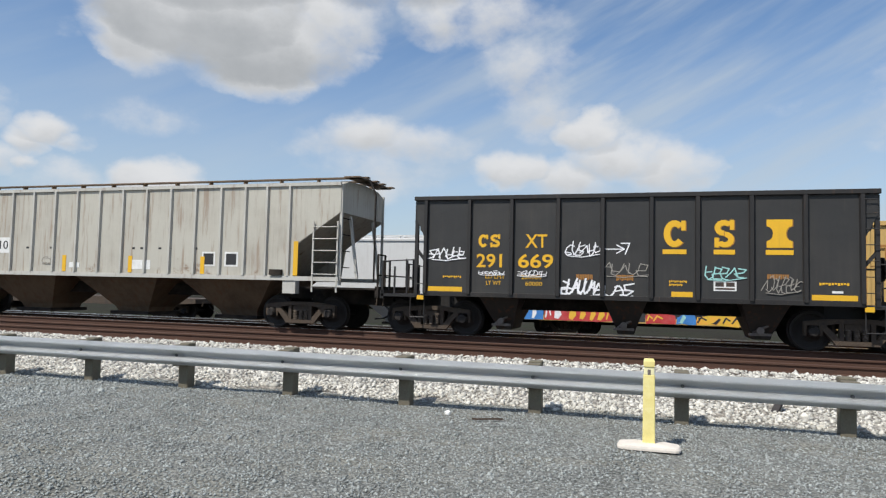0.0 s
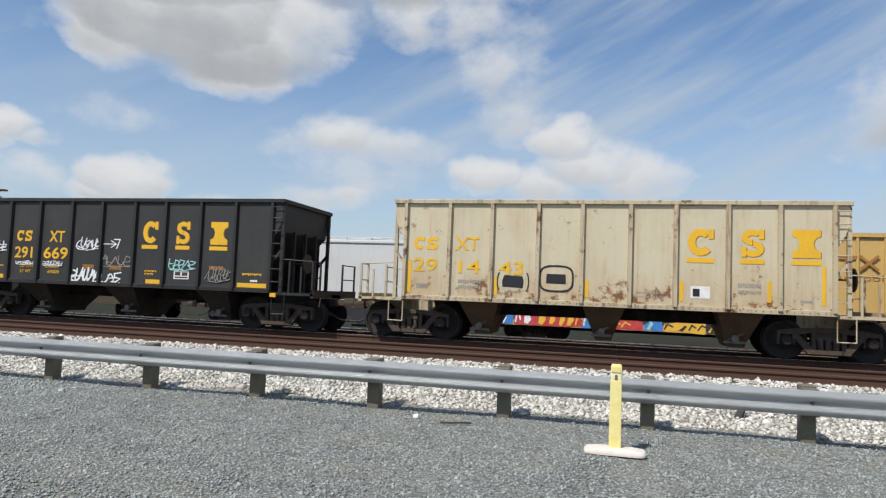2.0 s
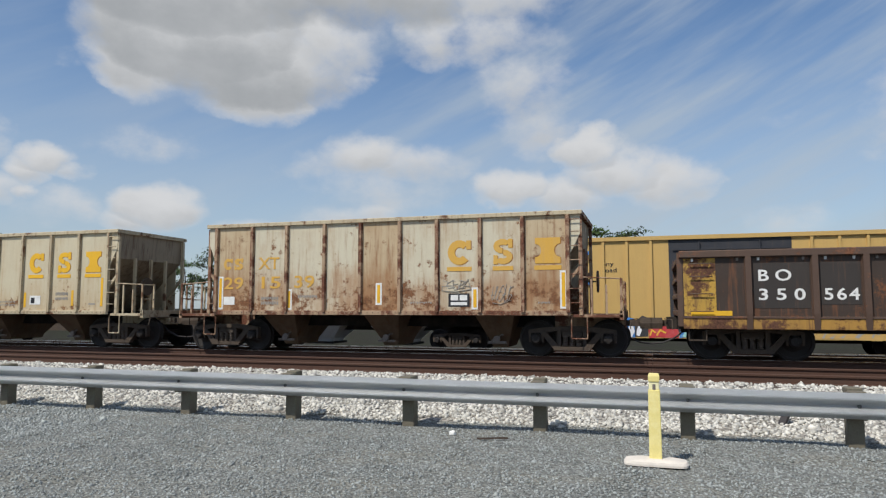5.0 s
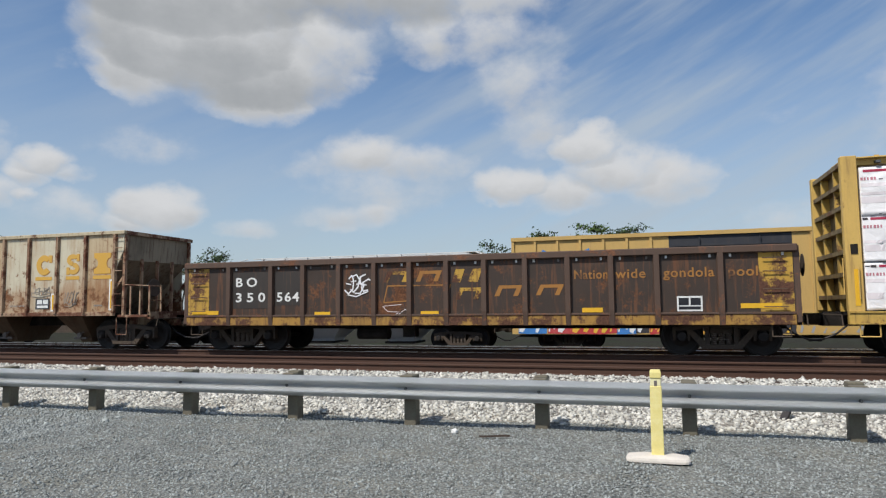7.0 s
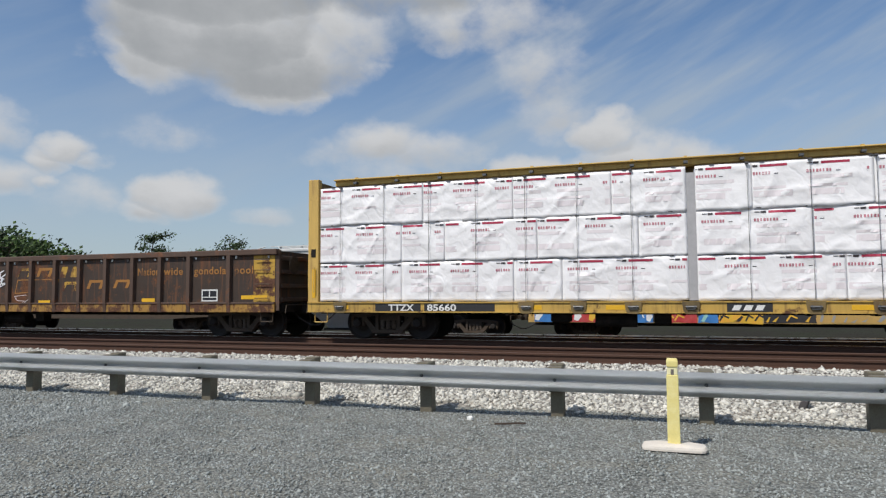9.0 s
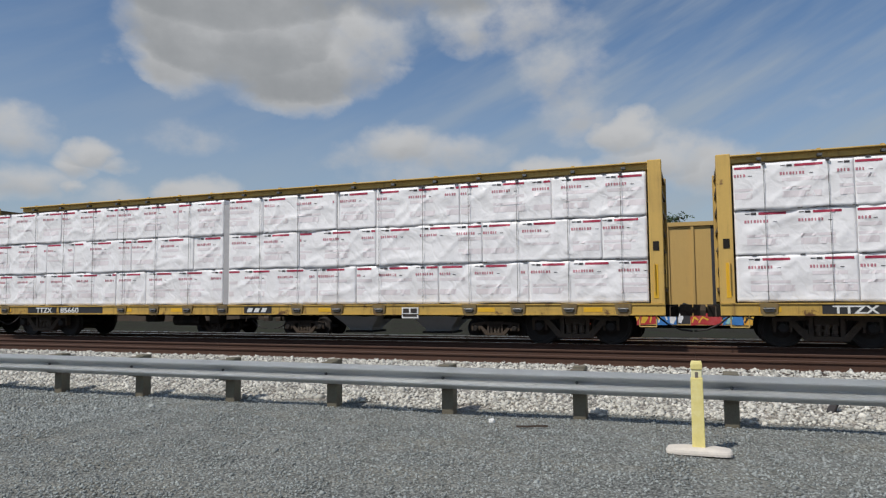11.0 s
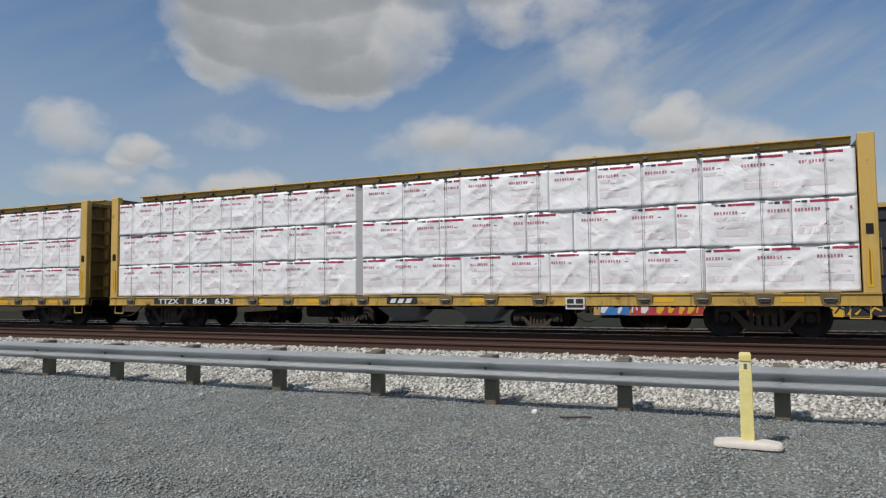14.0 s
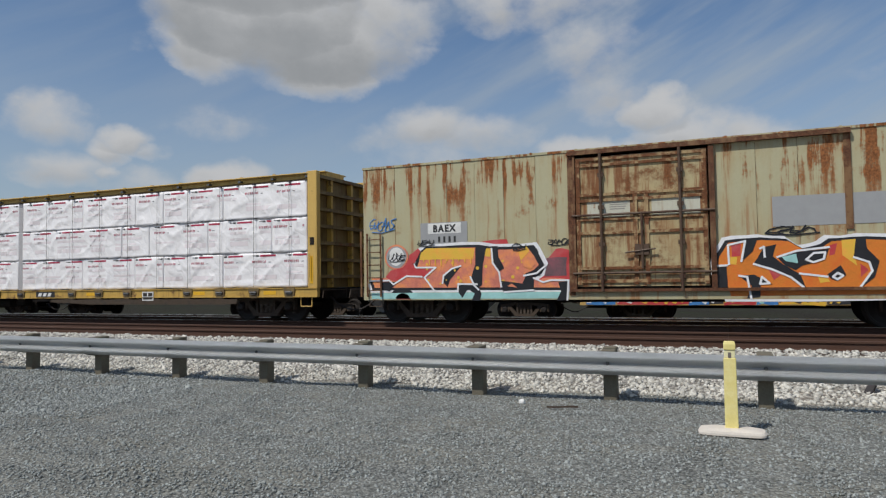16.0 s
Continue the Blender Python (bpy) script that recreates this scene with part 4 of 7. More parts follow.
def block_c(x, z, w, h):
    t = w * 0.30
    return arc_band(x + w * 0.5, z + h * 0.5, w * 0.5, h * 0.5, t, 42, 320, 14) + [rect(x + w * 0.80, x + w, z + h * 0.62, z + h * 0.98)]


def block_s(x, z, w, h):
    t = w * 0.30
    return (arc_band(x + w * 0.48, z + h * 0.71, w * 0.48, h * 0.29, t, 30, 270) + arc_band(x + w * 0.52, z + h * 0.29, w * 0.48, h * 0.29, t, 90, -150)
            + [rect(x + w * 0.78, x + w, z + h * 0.64, z + h), rect(x, x + w * 0.22, z, z + h * 0.36)])


def block_x(x, z, w, h):
    left = [(x + w * (0.02 + 0.23 * math.cos(a)), z + h * (0.5 + 0.26 * math.sin(a))) for a in [radians(-90 + 30 * k) for k in range(7)]]
    right = [(x + w * (0.98 - 0.23 * math.cos(a)), z + h * (0.5 + 0.26 * math.sin(a))) for a in [radians(90 - 30 * k) for k in range(7)]]
    return [[(x, z), (x, z + h * 0.23)] + left + [(x, z + h * 0.77), (x, z + h), (x + w, z + h), (x + w, z + h * 0.77)] + right + [(x + w, z + h * 0.23), (x + w, z)]]


def emblem(car, y, mat, cols):
    for make, (x0, x1) in zip((block_c, block_s, block_x), cols):
        shapes = make(x0, 2.33, x1 - x0, 0.64)
        flat_shape("emblem", shapes, mat, car, y - 0.003)
        flat_shape("emblem_underline", [rect(x0 - 0.02, x1 + 0.02, 2.17, 2.28)], mat, car, y - 0.003)
        flat_shape("emblem_edge", [[(a + 0.022, b - 0.012) for a, b in o] for o in shapes], "letter_orange", car, y + 0.004, depth=0.002)


def open_hopper(label, body, rib, end, x_start, ribs, soiled=()):
    """Three-bay open coal hopper."""
    car = thing("open_hopper_car", label, "freight car", "cars of the passing train")
    sill = 1.06
    for k, (a, b) in enumerate(zip(ribs, ribs[1:])):
        slab("side_panel", a + 0.002, b - 0.002, SIDE, SIDE + 0.02, sill + 0.08, 3.55, "cream_brown" if k in soiled else body, car)
    for s, x in ((-1, ribs[0] - 0.002), (1, ribs[-1] + 0.002)):
        bm = bmesh.new()
        prism_y(bm, [(x, 3.55), (s * 5.30, 3.55), (s * 5.30, 3.05), (x, 2.45)], SIDE, SIDE + 0.02)
        part("corner_panel", bm, body, car)
    slab("far_side_sheet", ribs[0], ribs[-1], -SIDE - 0.02, -SIDE, sill + 0.08, 3.55, body, car)
    for s in (-1, 1):
        bm = bmesh.new()
        y0 = s * (-SIDE)
        prism_x(bm, [(y0 - s * 0.05, 3.52), (y0 + s * 0.07, 3.52), (y0 + s * 0.07, 3.63), (y0 - s * 0.05, 3.63)], -5.36, 5.36)
        part("top_chord", bm, "cream_rib" if rib != "black_rib" else rib, car, bevel=0.012)
        bm = bmesh.new()
        box(bm, ribs[0] - 0.05, ribs[-1] + 0.05, min(y0, y0 + s * 0.04), max(y0, y0 + s * 0.04), sill - 0.02, sill + 0.10)
        part("side_sill", bm, rib, car, bevel=0.008)
    for s in (-1, 1):
        slab("end_chord", min(s * 5.24, s * 5.36), max(s * 5.24, s * 5.36), SIDE + 0.05, -SIDE - 0.05, 3.52, 3.63, rib, car)
    key = "rib_" + rib

    def rib_mesh(bm):
        loft(bm, [[(a * 0.062, 0.0, z), (a * 0.040, -0.085, z), (-a * 0.040, -0.085, z), (-a * 0.062, 0.0, z)] for a, z in ((1, sill + 0.06), (1, 3.52))])
        for k in range(17):
            for dx in (-0.046, 0.046):
                z = sill + 0.16 + k * 0.145
                box(bm, dx - 0.008, dx + 0.008, -0.052, -0.040, z - 0.008, z + 0.008)
    for x in ribs:
        shared_part("rib", rib_mesh, rib, car, at=(x, SIDE + 0.002, 0), key=key)
    if rib != "black_rib" and len(SHARED[key].materials) == 1:
        SHARED[key].materials.append(M["gondola_rib"])
        for f in SHARED[key].polygons:
            f.material_index = 1 if f.index >= 6 else 0
    bm = bmesh.new()
    for k in range(int((ribs[-1] - ribs[0]) / 0.16)):
        x = ribs[0] + 0.08 + k * 0.16
        box(bm, x - 0.011, x + 0.011, SIDE - 0.052, SIDE - 0.040, sill + 0.03, sill + 0.052)
    tagged(part("rivet_row", bm, rib if rib == "black_rib" else "gondola_rib", car), kind="stuff")
    for s in (-1, 1):
        bm = bmesh.new()
        # end sheet with its slope towards the pockets
        loft(bm, [[(s * 5.26, y, 3.52), (s * 5.20, y, 2.75), (s * 3.35, y, 1.05), (s * 3.30, y, 1.09), (s * 5.16, y, 2.78), (s * 5.22, y, 3.52)] for y in (SIDE + 0.02, -SIDE - 0.02)])
        part("end_sheet", bm, end, car)
        for y in (SIDE + 0.06, -SIDE - 0.06):
            bars("end_post", [((s * 5.30, y, 3.5), (s * 5.30, y, 1.05))], rib, car, 0.09, 0.09)
            bars("end_brace", [((s * 5.30, y, 2.25), (s * 4.35, y, 1.1))], rib, car, 0.07, 0.07)
        bars("end_post", [((s * 5.24, y, 2.8), (s * 5.24, y, 1.05)) for y in (-0.7, 0.0, 0.7)], rib, car, 0.09, 0.07)
        bm = bmesh.new()
        box(bm, min(s * 5.1, s * 6.28), max(s * 5.1, s * 6.28), SIDE + 0.03, -SIDE - 0.03, 1.00, 1.07)
        box(bm, min(s * 6.20, s * 6.30), max(s * 6.20, s * 6.30), SIDE + 0.03, -SIDE - 0.03, 0.94, 1.16)
        box(bm, min(s * 4.4, s * 6.30), max(s * 4.4, s * 6.30), -0.33, 0.33, 0.72, 1.05)
        part("end_platform", bm, rib, car)
        bars("handrail_post", [((s * 6.24, y, 1.1), (s * 6.24, y, 1.95)) for y in (SIDE + 0.05, SIDE + 0.55, 0.55, -SIDE - 0.05)], rib, car, 0.05, 0.04)
        bars("handrail_post", [((s * x, SIDE + 0.05, 1.05), (s * x, SIDE + 0.05, 1.95 - (x - 5.5) * 0.4)) for x in (5.55, 5.9)], rib, car, 0.045, 0.035)
        bars("handrail", [((s * 6.24, a, z), (s * 6.24, b, z)) for z in (1.5, 1.93) for a, b in ((SIDE + 0.05, SIDE + 0.55), (0.55, -SIDE - 0.05))] + [((s * 5.3, SIDE + 0.05, 1.98), (s * 6.24, SIDE + 0.05, 1.93))], rib, car, 0.018, round_=True)
        bars("grab_iron", [((s * 4.98, SIDE - 0.07, z), (s * 5.30, SIDE - 0.07, z)) for z in ((1.35, 1.7, 2.05, 2.4, 2.75, 3.1, 3.4) if s > 0 else (1.35, 1.8))], rib, car, 0.013, round_=True)
        step_iron(car, s * 5.25, rib)
        bogie(car, s * 5.01)
        coupler(car, s * 6.94, s)
    bm = bmesh.new()
    turned(bm, [(5.62, 0.28), (5.66, 0.28)], 16, "x")
    for v in bm.verts:
        v.co += Vector((0.0, -0.6, 1.9))
    wheel = part("brake_wheel", bm, "truck", car)
    bars("spindle", [((5.26, -0.6, 1.9), (5.64, -0.6, 1.9))], "truck", wheel, 0.025, round_=True)
    for x in (-3.1, 0.0, 3.1):
        bm = bmesh.new()
        loft(bm, [[(x + a * w, b * d, z) for a, b in ((-1, -1), (1, -1), (1, 1), (-1, 1))] for w, d, z in ((0.20, 0.62, 0.20), (0.24, 0.66, 0.34), (0.50, 1.34, 1.02), (0.66, 1.48, 1.10))])
        part("hopper_pocket", bm, "pocket_dark" if body == "black_paint" else "bay_tan", car, bevel=0.0)
        bm = bmesh.new()
        turned(bm, [(-1.02, 0.09), (-0.94, 0.09)], 8)
        rod(bm, (-0.15, -0.9, -0.05), (0.18, -0.98, 0.12), 0.03)
        box(bm, -0.25, 0.25, -0.96, -0.90, -0.12, -0.06)
        for v in bm.verts:
            v.co += Vector((x - 0.05, 0.12, 0.42))
        part("gate_latch", bm, "cap", car)
    slab("centre_sill", -4.5, 4.5, -0.35, 0.35, 0.72, 1.05, "under", car)
    slab("underbody", -4.3, 4.3, -1.2, 1.2, 1.05, 1.12, "under", car)
    return run(car, x_start)


RIBS = [-5.03, -3.86, -2.76, -1.60, -0.53, 0.60, 1.63, 2.78, 3.88, 5.00]
FACE = SIDE - 0.006
black_car = open_hopper("sooty black open-top coal hopper with yellow lettering and white spray tags", "black_paint", "black_rib", "black_paint", -0.55, RIBS)
emblem(black_car, FACE, "letter_yellow", [(0.87, 1.36), (1.99, 2.41), (3.09, 3.62)])
for x0, shapes in ((-3.62, block_c), (-3.31, block_s)):
    flat_shape("lettering", shapes(x0, 2.31, 0.25, 0.33), "letter_yellow", black_car, FACE)
lettering("XT", -2.41, 2.31, 0.33, "letter_yellow", black_car, FACE, width=0.54, bold=0.006)
lettering("291", -3.66, 1.81, 0.33, "letter_yellow", black_car, FACE, width=0.66, bold=0.008)
lettering("669", -2.59, 1.81, 0.33, "letter_yellow", black_car, FACE, width=0.88, bold=0.008)
lettering("LD LMT", -3.42, 1.52, 0.10, "letter_yellow", black_car, FACE, width=0.5)
lettering("LT WT", -3.40, 1.36, 0.10, "letter_yellow", black_car, FACE, width=0.38)
lettering("228000", -2.50, 1.52, 0.10, "letter_yellow", black_car, FACE, width=0.5)
lettering("60000", -2.40, 1.36, 0.10, "letter_yellow", black_car, FACE, width=0.42)
for x0, x1 in ((-4.95, -4.03), (1.05, 1.52), (4.0, 4.9)):
    slab("reflector", x0, x1, FACE, FACE + 0.005, 1.17, 1.29, "letter_yellow", black_car, "yellow reflective strip")
for x0, x1, z, h in ((-4.55, -4.05, 1.52, 0.05), (-1.15, -0.75, 1.52, 0.14), (-0.2, 0.2, 1.52, 0.14), (1.0, 1.4, 1.5, 0.05), (1.0, 1.3, 1.42, 0.05), (3.1, 3.55, 1.62, 0.11), (4.15, 4.75, 1.5, 0.06)):
    flat_shape("small_print", [rect(x0 + k * 0.1 * (x1 - x0), x0 + (k * 0.1 + 0.075) * (x1 - x0), z + (k % 3) * 0.012, z + h) for k in range(10)], "letter_orange" if h > 0.1 else "letter_yellow", black_car, FACE)
slab("data_plate", 1.97, 2.46, FACE, FACE + 0.005, 1.33, 1.55, "letter_white", black_car, "white framed data panel")
flat_shape("data_panel_print", [rect(2.01, 2.19, 1.43, 1.53), rect(2.24, 2.42, 1.43, 1.53), rect(2.01, 2.42, 1.36, 1.40)], "stencil_dark", black_car, FACE - 0.003)
slab("data_plate", 4.4, 4.62, FACE, FACE + 0.005, 1.33, 1.38, "letter_white", black_car)
scrawl("spray_tag", -4.95, -4.0, 1.98, 2.30, "chalk", black_car, FACE, 11, 6, 0.03)
scrawl("spray_tag", -3.6, -2.95, 1.60, 1.72, "chalk", black_car, FACE, 12, 7, 0.016)
scrawl("spray_tag", -2.6, -1.9, 1.58, 1.74, "chalk", black_car, FACE, 13, 7, 0.016)
scrawl("spray_tag", -1.42, -0.62, 2.10, 2.45, "chalk", black_car, FACE, 14, 6, 0.026)
flat_shape("spray_tag", stroke([(-0.5, 2.28), (-0.05, 2.28)], 0.026) + stroke([(-0.2, 2.38), (-0.02, 2.28), (-0.2, 2.18)], 0.026) + stroke([(-0.1, 2.42), (0.1, 2.42), (0.0, 2.16)], 0.03), "chalk", black_car, FACE)
scrawl("spray_tag", -0.52, 0.48, 1.62, 1.95, "letter_grey", black_car, FACE, 15, 5, 0.02)
scrawl("spray_tag", -1.52, -0.58, 1.12, 1.55, "chalk", black_car, FACE, 16, 7, 0.045)
scrawl("spray_tag", -0.48, 0.12, 1.10, 1.48, "chalk", black_car, FACE, 17, 3, 0.035)
scrawl("spray_tag", 1.78, 2.62, 1.58, 1.95, "g_teal", black_car, FACE, 18, 5, 0.028)
scrawl("spray_tag", 3.0, 3.75, 1.30, 1.70, "letter_grey", black_car, FACE, 19, 8, 0.016)
for s in (-5.15, 5.12):
    slab("corner_bracket", s - 0.09, s + 0.09, SIDE - 0.03, SIDE + 0.0, 0.94, 1.05, "letter_yellow", black_car)

white_car = open_hopper("cream-white open-top coal hopper with faded yellow lettering and rusty ribs", "cream", "cream_rib", "cream_end", 13.33, RIBS)
emblem(white_car, FACE, "letter_yellow", [(1.89, 2.46), (3.06, 3.54), (4.13, 4.71)])
for x0, shapes in ((-4.80, block_c), (-4.45, block_s)):
    flat_shape("lettering", shapes(x0, 2.33, 0.29, 0.33), "letter_yellow", white_car, FACE)
lettering("XT", -3.70, 2.34, 0.33, "letter_yellow", white_car, FACE, width=0.62, bold=0.006)
lettering("29", -4.80, 1.78, 0.33, "letter_yellow", white_car, FACE, width=0.64, bold=0.006)
lettering("14", -3.60, 1.76, 0.33, "letter_yellow", white_car, FACE, width=0.56, bold=0.006)
lettering("43", -2.57, 1.75, 0.33, "letter_yellow", white_car, FACE, width=0.62, bold=0.006)
for x0, z0, z1 in ((-4.94, 1.21, 2.05), (-2.67, 1.24, 1.68), (-0.44, 1.26, 1.67), (1.73, 1.26, 1.72), (3.62, 1.30, 1.78), (4.74, 1.28, 2.15)):
    slab("reflector", x0, x0 + 0.085, FACE, FACE + 0.005, z0, z1, "letter_yellow", white_car, "yellow reflective strip")
flat_shape("spray_patch", [[(-2.46, 1.45), (-1.95, 1.43), (-1.93, 1.58), (-1.96, 1.72), (-2.42, 1.74), (-2.47, 1.6)]], "g_black", white_car, FACE)
flat_shape("spray_patch", [[(-1.38, 1.57), (-0.90, 1.56), (-0.91, 1.80), (-1.37, 1.80)]], "g_black", white_car, FACE)
oval = [(-1.135 + 0.40 * math.copysign(abs(math.cos(k * math.tau / 24)) ** 0.6, math.cos(k * math.tau / 24)), 1.69 + 0.31 * math.copysign(abs(math.sin(k * math.tau / 24)) ** 0.6, math.sin(k * math.tau / 24))) for k in range(25)]
flat_shape("spray_tag", stroke(oval, 0.045), "g_black", white_car, FACE)
for side in (-1, 1):
    arc = [(-2.2 + side * (0.33 + 0.06 * math.cos(a)), 1.58 + 0.22 * math.sin(a)) for a in [-1.4 + 0.4 * k for k in range(8)]]
    flat_shape("spray_tag", stroke(arc, 0.03), "g_black", white_car, FACE)
slab("data_plate", 1.97, 2.40, FACE, FACE + 0.005, 1.34, 1.62, "letter_white", white_car)
slab("data_panel_print", 2.02, 2.17, FACE - 0.003, FACE, 1.38, 1.56, "g_black", white_car)
for x0, x1, z, h in ((-3.6, -3.0, 1.50, 0.09), (-3.6, -3.0, 1.36, 0.09), (-2.4, -2.0, 1.30, 0.05), (0.75, 1.4, 1.40, 0.05), (0.75, 1.4, 1.30, 0.05), (3.0, 3.5, 1.62, 0.1), (3.0, 3.5, 1.48, 0.08), (-4.7, -4.4, 1.34, 0.12)):
    flat_shape("small_print", [rect(x0 + k * 0.1 * (x1 - x0), x0 + (k * 0.1 + 0.07) * (x1 - x0), z + (k % 3) * 0.012, z + h) for k in range(10)], "letter_grey", white_car, FACE)
slab("data_plate", 4.3, 4.55, FACE, FACE + 0.005, 1.33, 1.38, "letter_grey", white_car)

rusty_car = open_hopper("rust-streaked white open-top coal hopper with patchy yellow lettering", "cream_rusty", "rust_rib", "cream_end", 27.22, RIBS, (0, 4, 8))
emblem(rusty_car, FACE, "letter_faded", [(1.92, 2.54), (3.13, 3.62), (4.19, 4.82)])
for x0, shapes in ((-4.80, block_c), (-4.45, block_s)):
    flat_shape("lettering", shapes(x0, 2.31, 0.29, 0.33), "letter_faded", rusty_car, FACE)
lettering("XT", -3.66, 2.32, 0.33, "letter_faded", rusty_car, FACE, width=0.66, bold=0.006)
lettering("29", -4.78, 1.77, 0.33, "letter_faded", rusty_car, FACE, width=0.64, bold=0.006)
lettering("15", -3.55, 1.78, 0.33, "letter_faded", rusty_car, FACE, width=0.60, bold=0.006)
lettering("39", -2.52, 1.79, 0.33, "letter_faded", rusty_car, FACE, width=0.62, bold=0.006)
for x0, z0, z1 in ((-4.93, 1.24, 2.08), (-2.72, 1.23, 1.70), (-0.04, 1.36, 1.84), (2.60, 1.24, 1.70), (4.84, 1.26, 2.10)):
    slab("reflector_backing", x0 - 0.045, x0 + 0.13, FACE, FACE + 0.005, z0 - 0.05, z1 + 0.05, "letter_white", rusty_car, "white paint behind a yellow strip")
    slab("reflector", x0, x0 + 0.085, FACE - 0.004, FACE - 0.0005, z0, z1, "letter_yellow", rusty_car, "yellow reflective strip")
slab("data_plate", 1.94, 2.50, FACE, FACE + 0.005, 1.26, 1.60, "g_black", rusty_car)
flat_shape("data_panel_print", [rect(2.00, 2.20, 1.42, 1.56), rect(2.24, 2.44, 1.42, 1.56), rect(2.0, 2.44, 1.30, 1.38)], "letter_white", rusty_car, FACE - 0.003)
slab("data_plate", -4.78, -4.42, FACE, FACE + 0.005, 1.32, 1.55, "letter_white", rusty_car)
scrawl("spray_tag", 1.75, 2.5, 1.66, 1.95, "letter_grey", rusty_car, FACE, 31, 5, 0.016)
scrawl("spray_tag", 3.05, 3.55, 1.35, 1.85, "letter_grey", rusty_car, FACE, 33, 5, 0.012)
for x0, x1, z, h in ((-3.55, -3.0, 1.45, 0.09), (-3.55, -3.0, 1.32, 0.09), (-2.4, -1.8, 1.5, 0.08), (0.9, 1.5, 1.34, 0.05), (4.25, 4.55, 1.33, 0.05)):
    flat_shape("small_print", [rect(x0 + k * 0.1 * (x1 - x0), x0 + (k * 0.1 + 0.07) * (x1 - x0), z + (k % 3) * 0.012, z + h) for k in range(10)], "letter_grey", rusty_car, FACE)


def covered_hopper(label, x_start, body, rib, moving=True, half=8.45, ribs=(), trucks=7.05, bays=(4.75, 0.9, -2.95, -6.6), bay_mat="bay_tan", at_y=TRACK_Y, rail=RAIL_Z, detail=True):
    """Covered hopper with sloped ends, side ribs and running boards on the roof."""
    car = thing("covered_hopper_car", label, "freight car", "cars of the passing train" if moving else "standing cars")
    top, sill = 4.02, 1.46
    knee, low = half - 1.25, half - 1.40
    for s in (-1, 1):
        y = s * -SIDE
        bm = bmesh.new()
        prism_y(bm, [(-half, top), (-half, 3.26), (-knee, 2.42), (-low, sill), (low, sill), (knee, 2.42), (half, 3.26), (half, top)], min(y, y - s * 0.02), max(y, y - s * 0.02))
        part("side_sheet", bm, body, car)
        bm = bmesh.new()
        box(bm, -half, half, min(y, y + s * 0.05), max(y, y + s * 0.05), sill - 0.10, sill + 0.02)
        part("side_sill", bm, rib, car)
        bm = bmesh.new()
        box(bm, -half, half, min(y - s * 0.03, y + s * 0.055), max(y - s * 0.03, y + s * 0.055), top - 0.03, top + 0.06)
        part("roof_rail", bm, rib, car)
    for x in ribs:
        def rib_mesh(bm):
            loft(bm, [[(0.045, 0.0, z), (0.03, -0.07, z), (-0.03, -0.07, z), (-0.045, 0.0, z)] for z in (sill + 0.02, top - 0.03)])
        shared_part("rib", rib_mesh, rib, car, at=(x, SIDE + 0.001, 0), key="cov_rib_" + rib)
    bm = bmesh.new()
    prism_x(bm, [(SIDE + 0.02, top), (SIDE + 0.5, top + 0.14), (0, top + 0.20), (-SIDE - 0.5, top + 0.14), (-SIDE - 0.02, top)], -half, half)
    part("roof", bm, body, car)
    bm = bmesh.new()
    for y in (-0.95, -0.25, 0.25, 0.95):
        box(bm, -half - 0.2, half + 0.55, y - 0.10, y + 0.10, top + 0.24, top + 0.275)
        for k in range(int(half * 2 / 1.2)):
            x = -half + 0.3 + k * 1.2
            box(bm, x - 0.02, x + 0.02, y - 0.08, y + 0.08, top + 0.08, top + 0.24)
    box(bm, half - 0.1, half + 0.38, -1.2, 1.2, top + 0.24, top + 0.275)
    part("running_board", bm, "bay_tan" if moving else rib, car, "dark roof running boards")
    for s in (-1, 1):
        bm = bmesh.new()
        loft(bm, [[(s * half, y, top), (s * half, y, 3.26), (s * (knee - 1.3), y, 1.5), (s * (knee - 1.34), y, 1.55), (s * (half - 0.04), y, 3.28), (s * (half - 0.04), y, top)] for y in (SIDE + 0.03, -SIDE - 0.03)])
        part("end_sheet", bm, body, car)
        for y in (SIDE + 0.05, -SIDE - 0.05):
            bars("end_post", [((s * half, y, top), (s * half, y, sill - 0.2))], rib, car, 0.07, 0.06)
        pole = [(half + 0.40, SIDE + 0.35, top + 0.24), (half + 0.78, SIDE + 0.12, top + 0.10), (half + 1.0, SIDE + 0.05, 3.72), (half + 1.0, SIDE + 0.05, sill - 0.1)]
        bars("end_brace", [((s * a[0], *a[1:]), (s * b[0], *b[1:])) for a, b in zip(pole, pole[1:])], "under" if moving else rib, car, 0.026, round_=True)
        bars("end_post", [((s * (half - 0.05), y, 3.2), (s * (half + 0.2), y, sill)) for y in (-0.8, 0.8)], rib, car, 0.07, 0.07)
        bm = bmesh.new()
        box(bm, min(s * low, s * (half + 1.15)), max(s * low, s * (half + 1.15)), -0.35, 0.35, 0.72, 1.15)
        box(bm, min(s * (half + 1.05), s * (half + 1.15)), max(s * (half + 1.05), s * (half + 1.15)), SIDE + 0.03, -SIDE - 0.03, 0.95, 1.25)
        box(bm, min(s * (low + 0.4), s * (half + 1.1)), max(s * (low + 0.4), s * (half + 1.1)), SIDE + 0.03, -SIDE - 0.03, 1.15, 1.20)
        part("end_platform", bm, "under", car)
        tone = rib if not moving else "under"
        bars("grab_iron", [((s * (half + 0.02), SIDE + 0.05, z), (s * (half + 0.02), SIDE + 0.6, z)) for z in (1.75, 2.2, 2.65, 3.1)], tone, car, 0.014, round_=True)
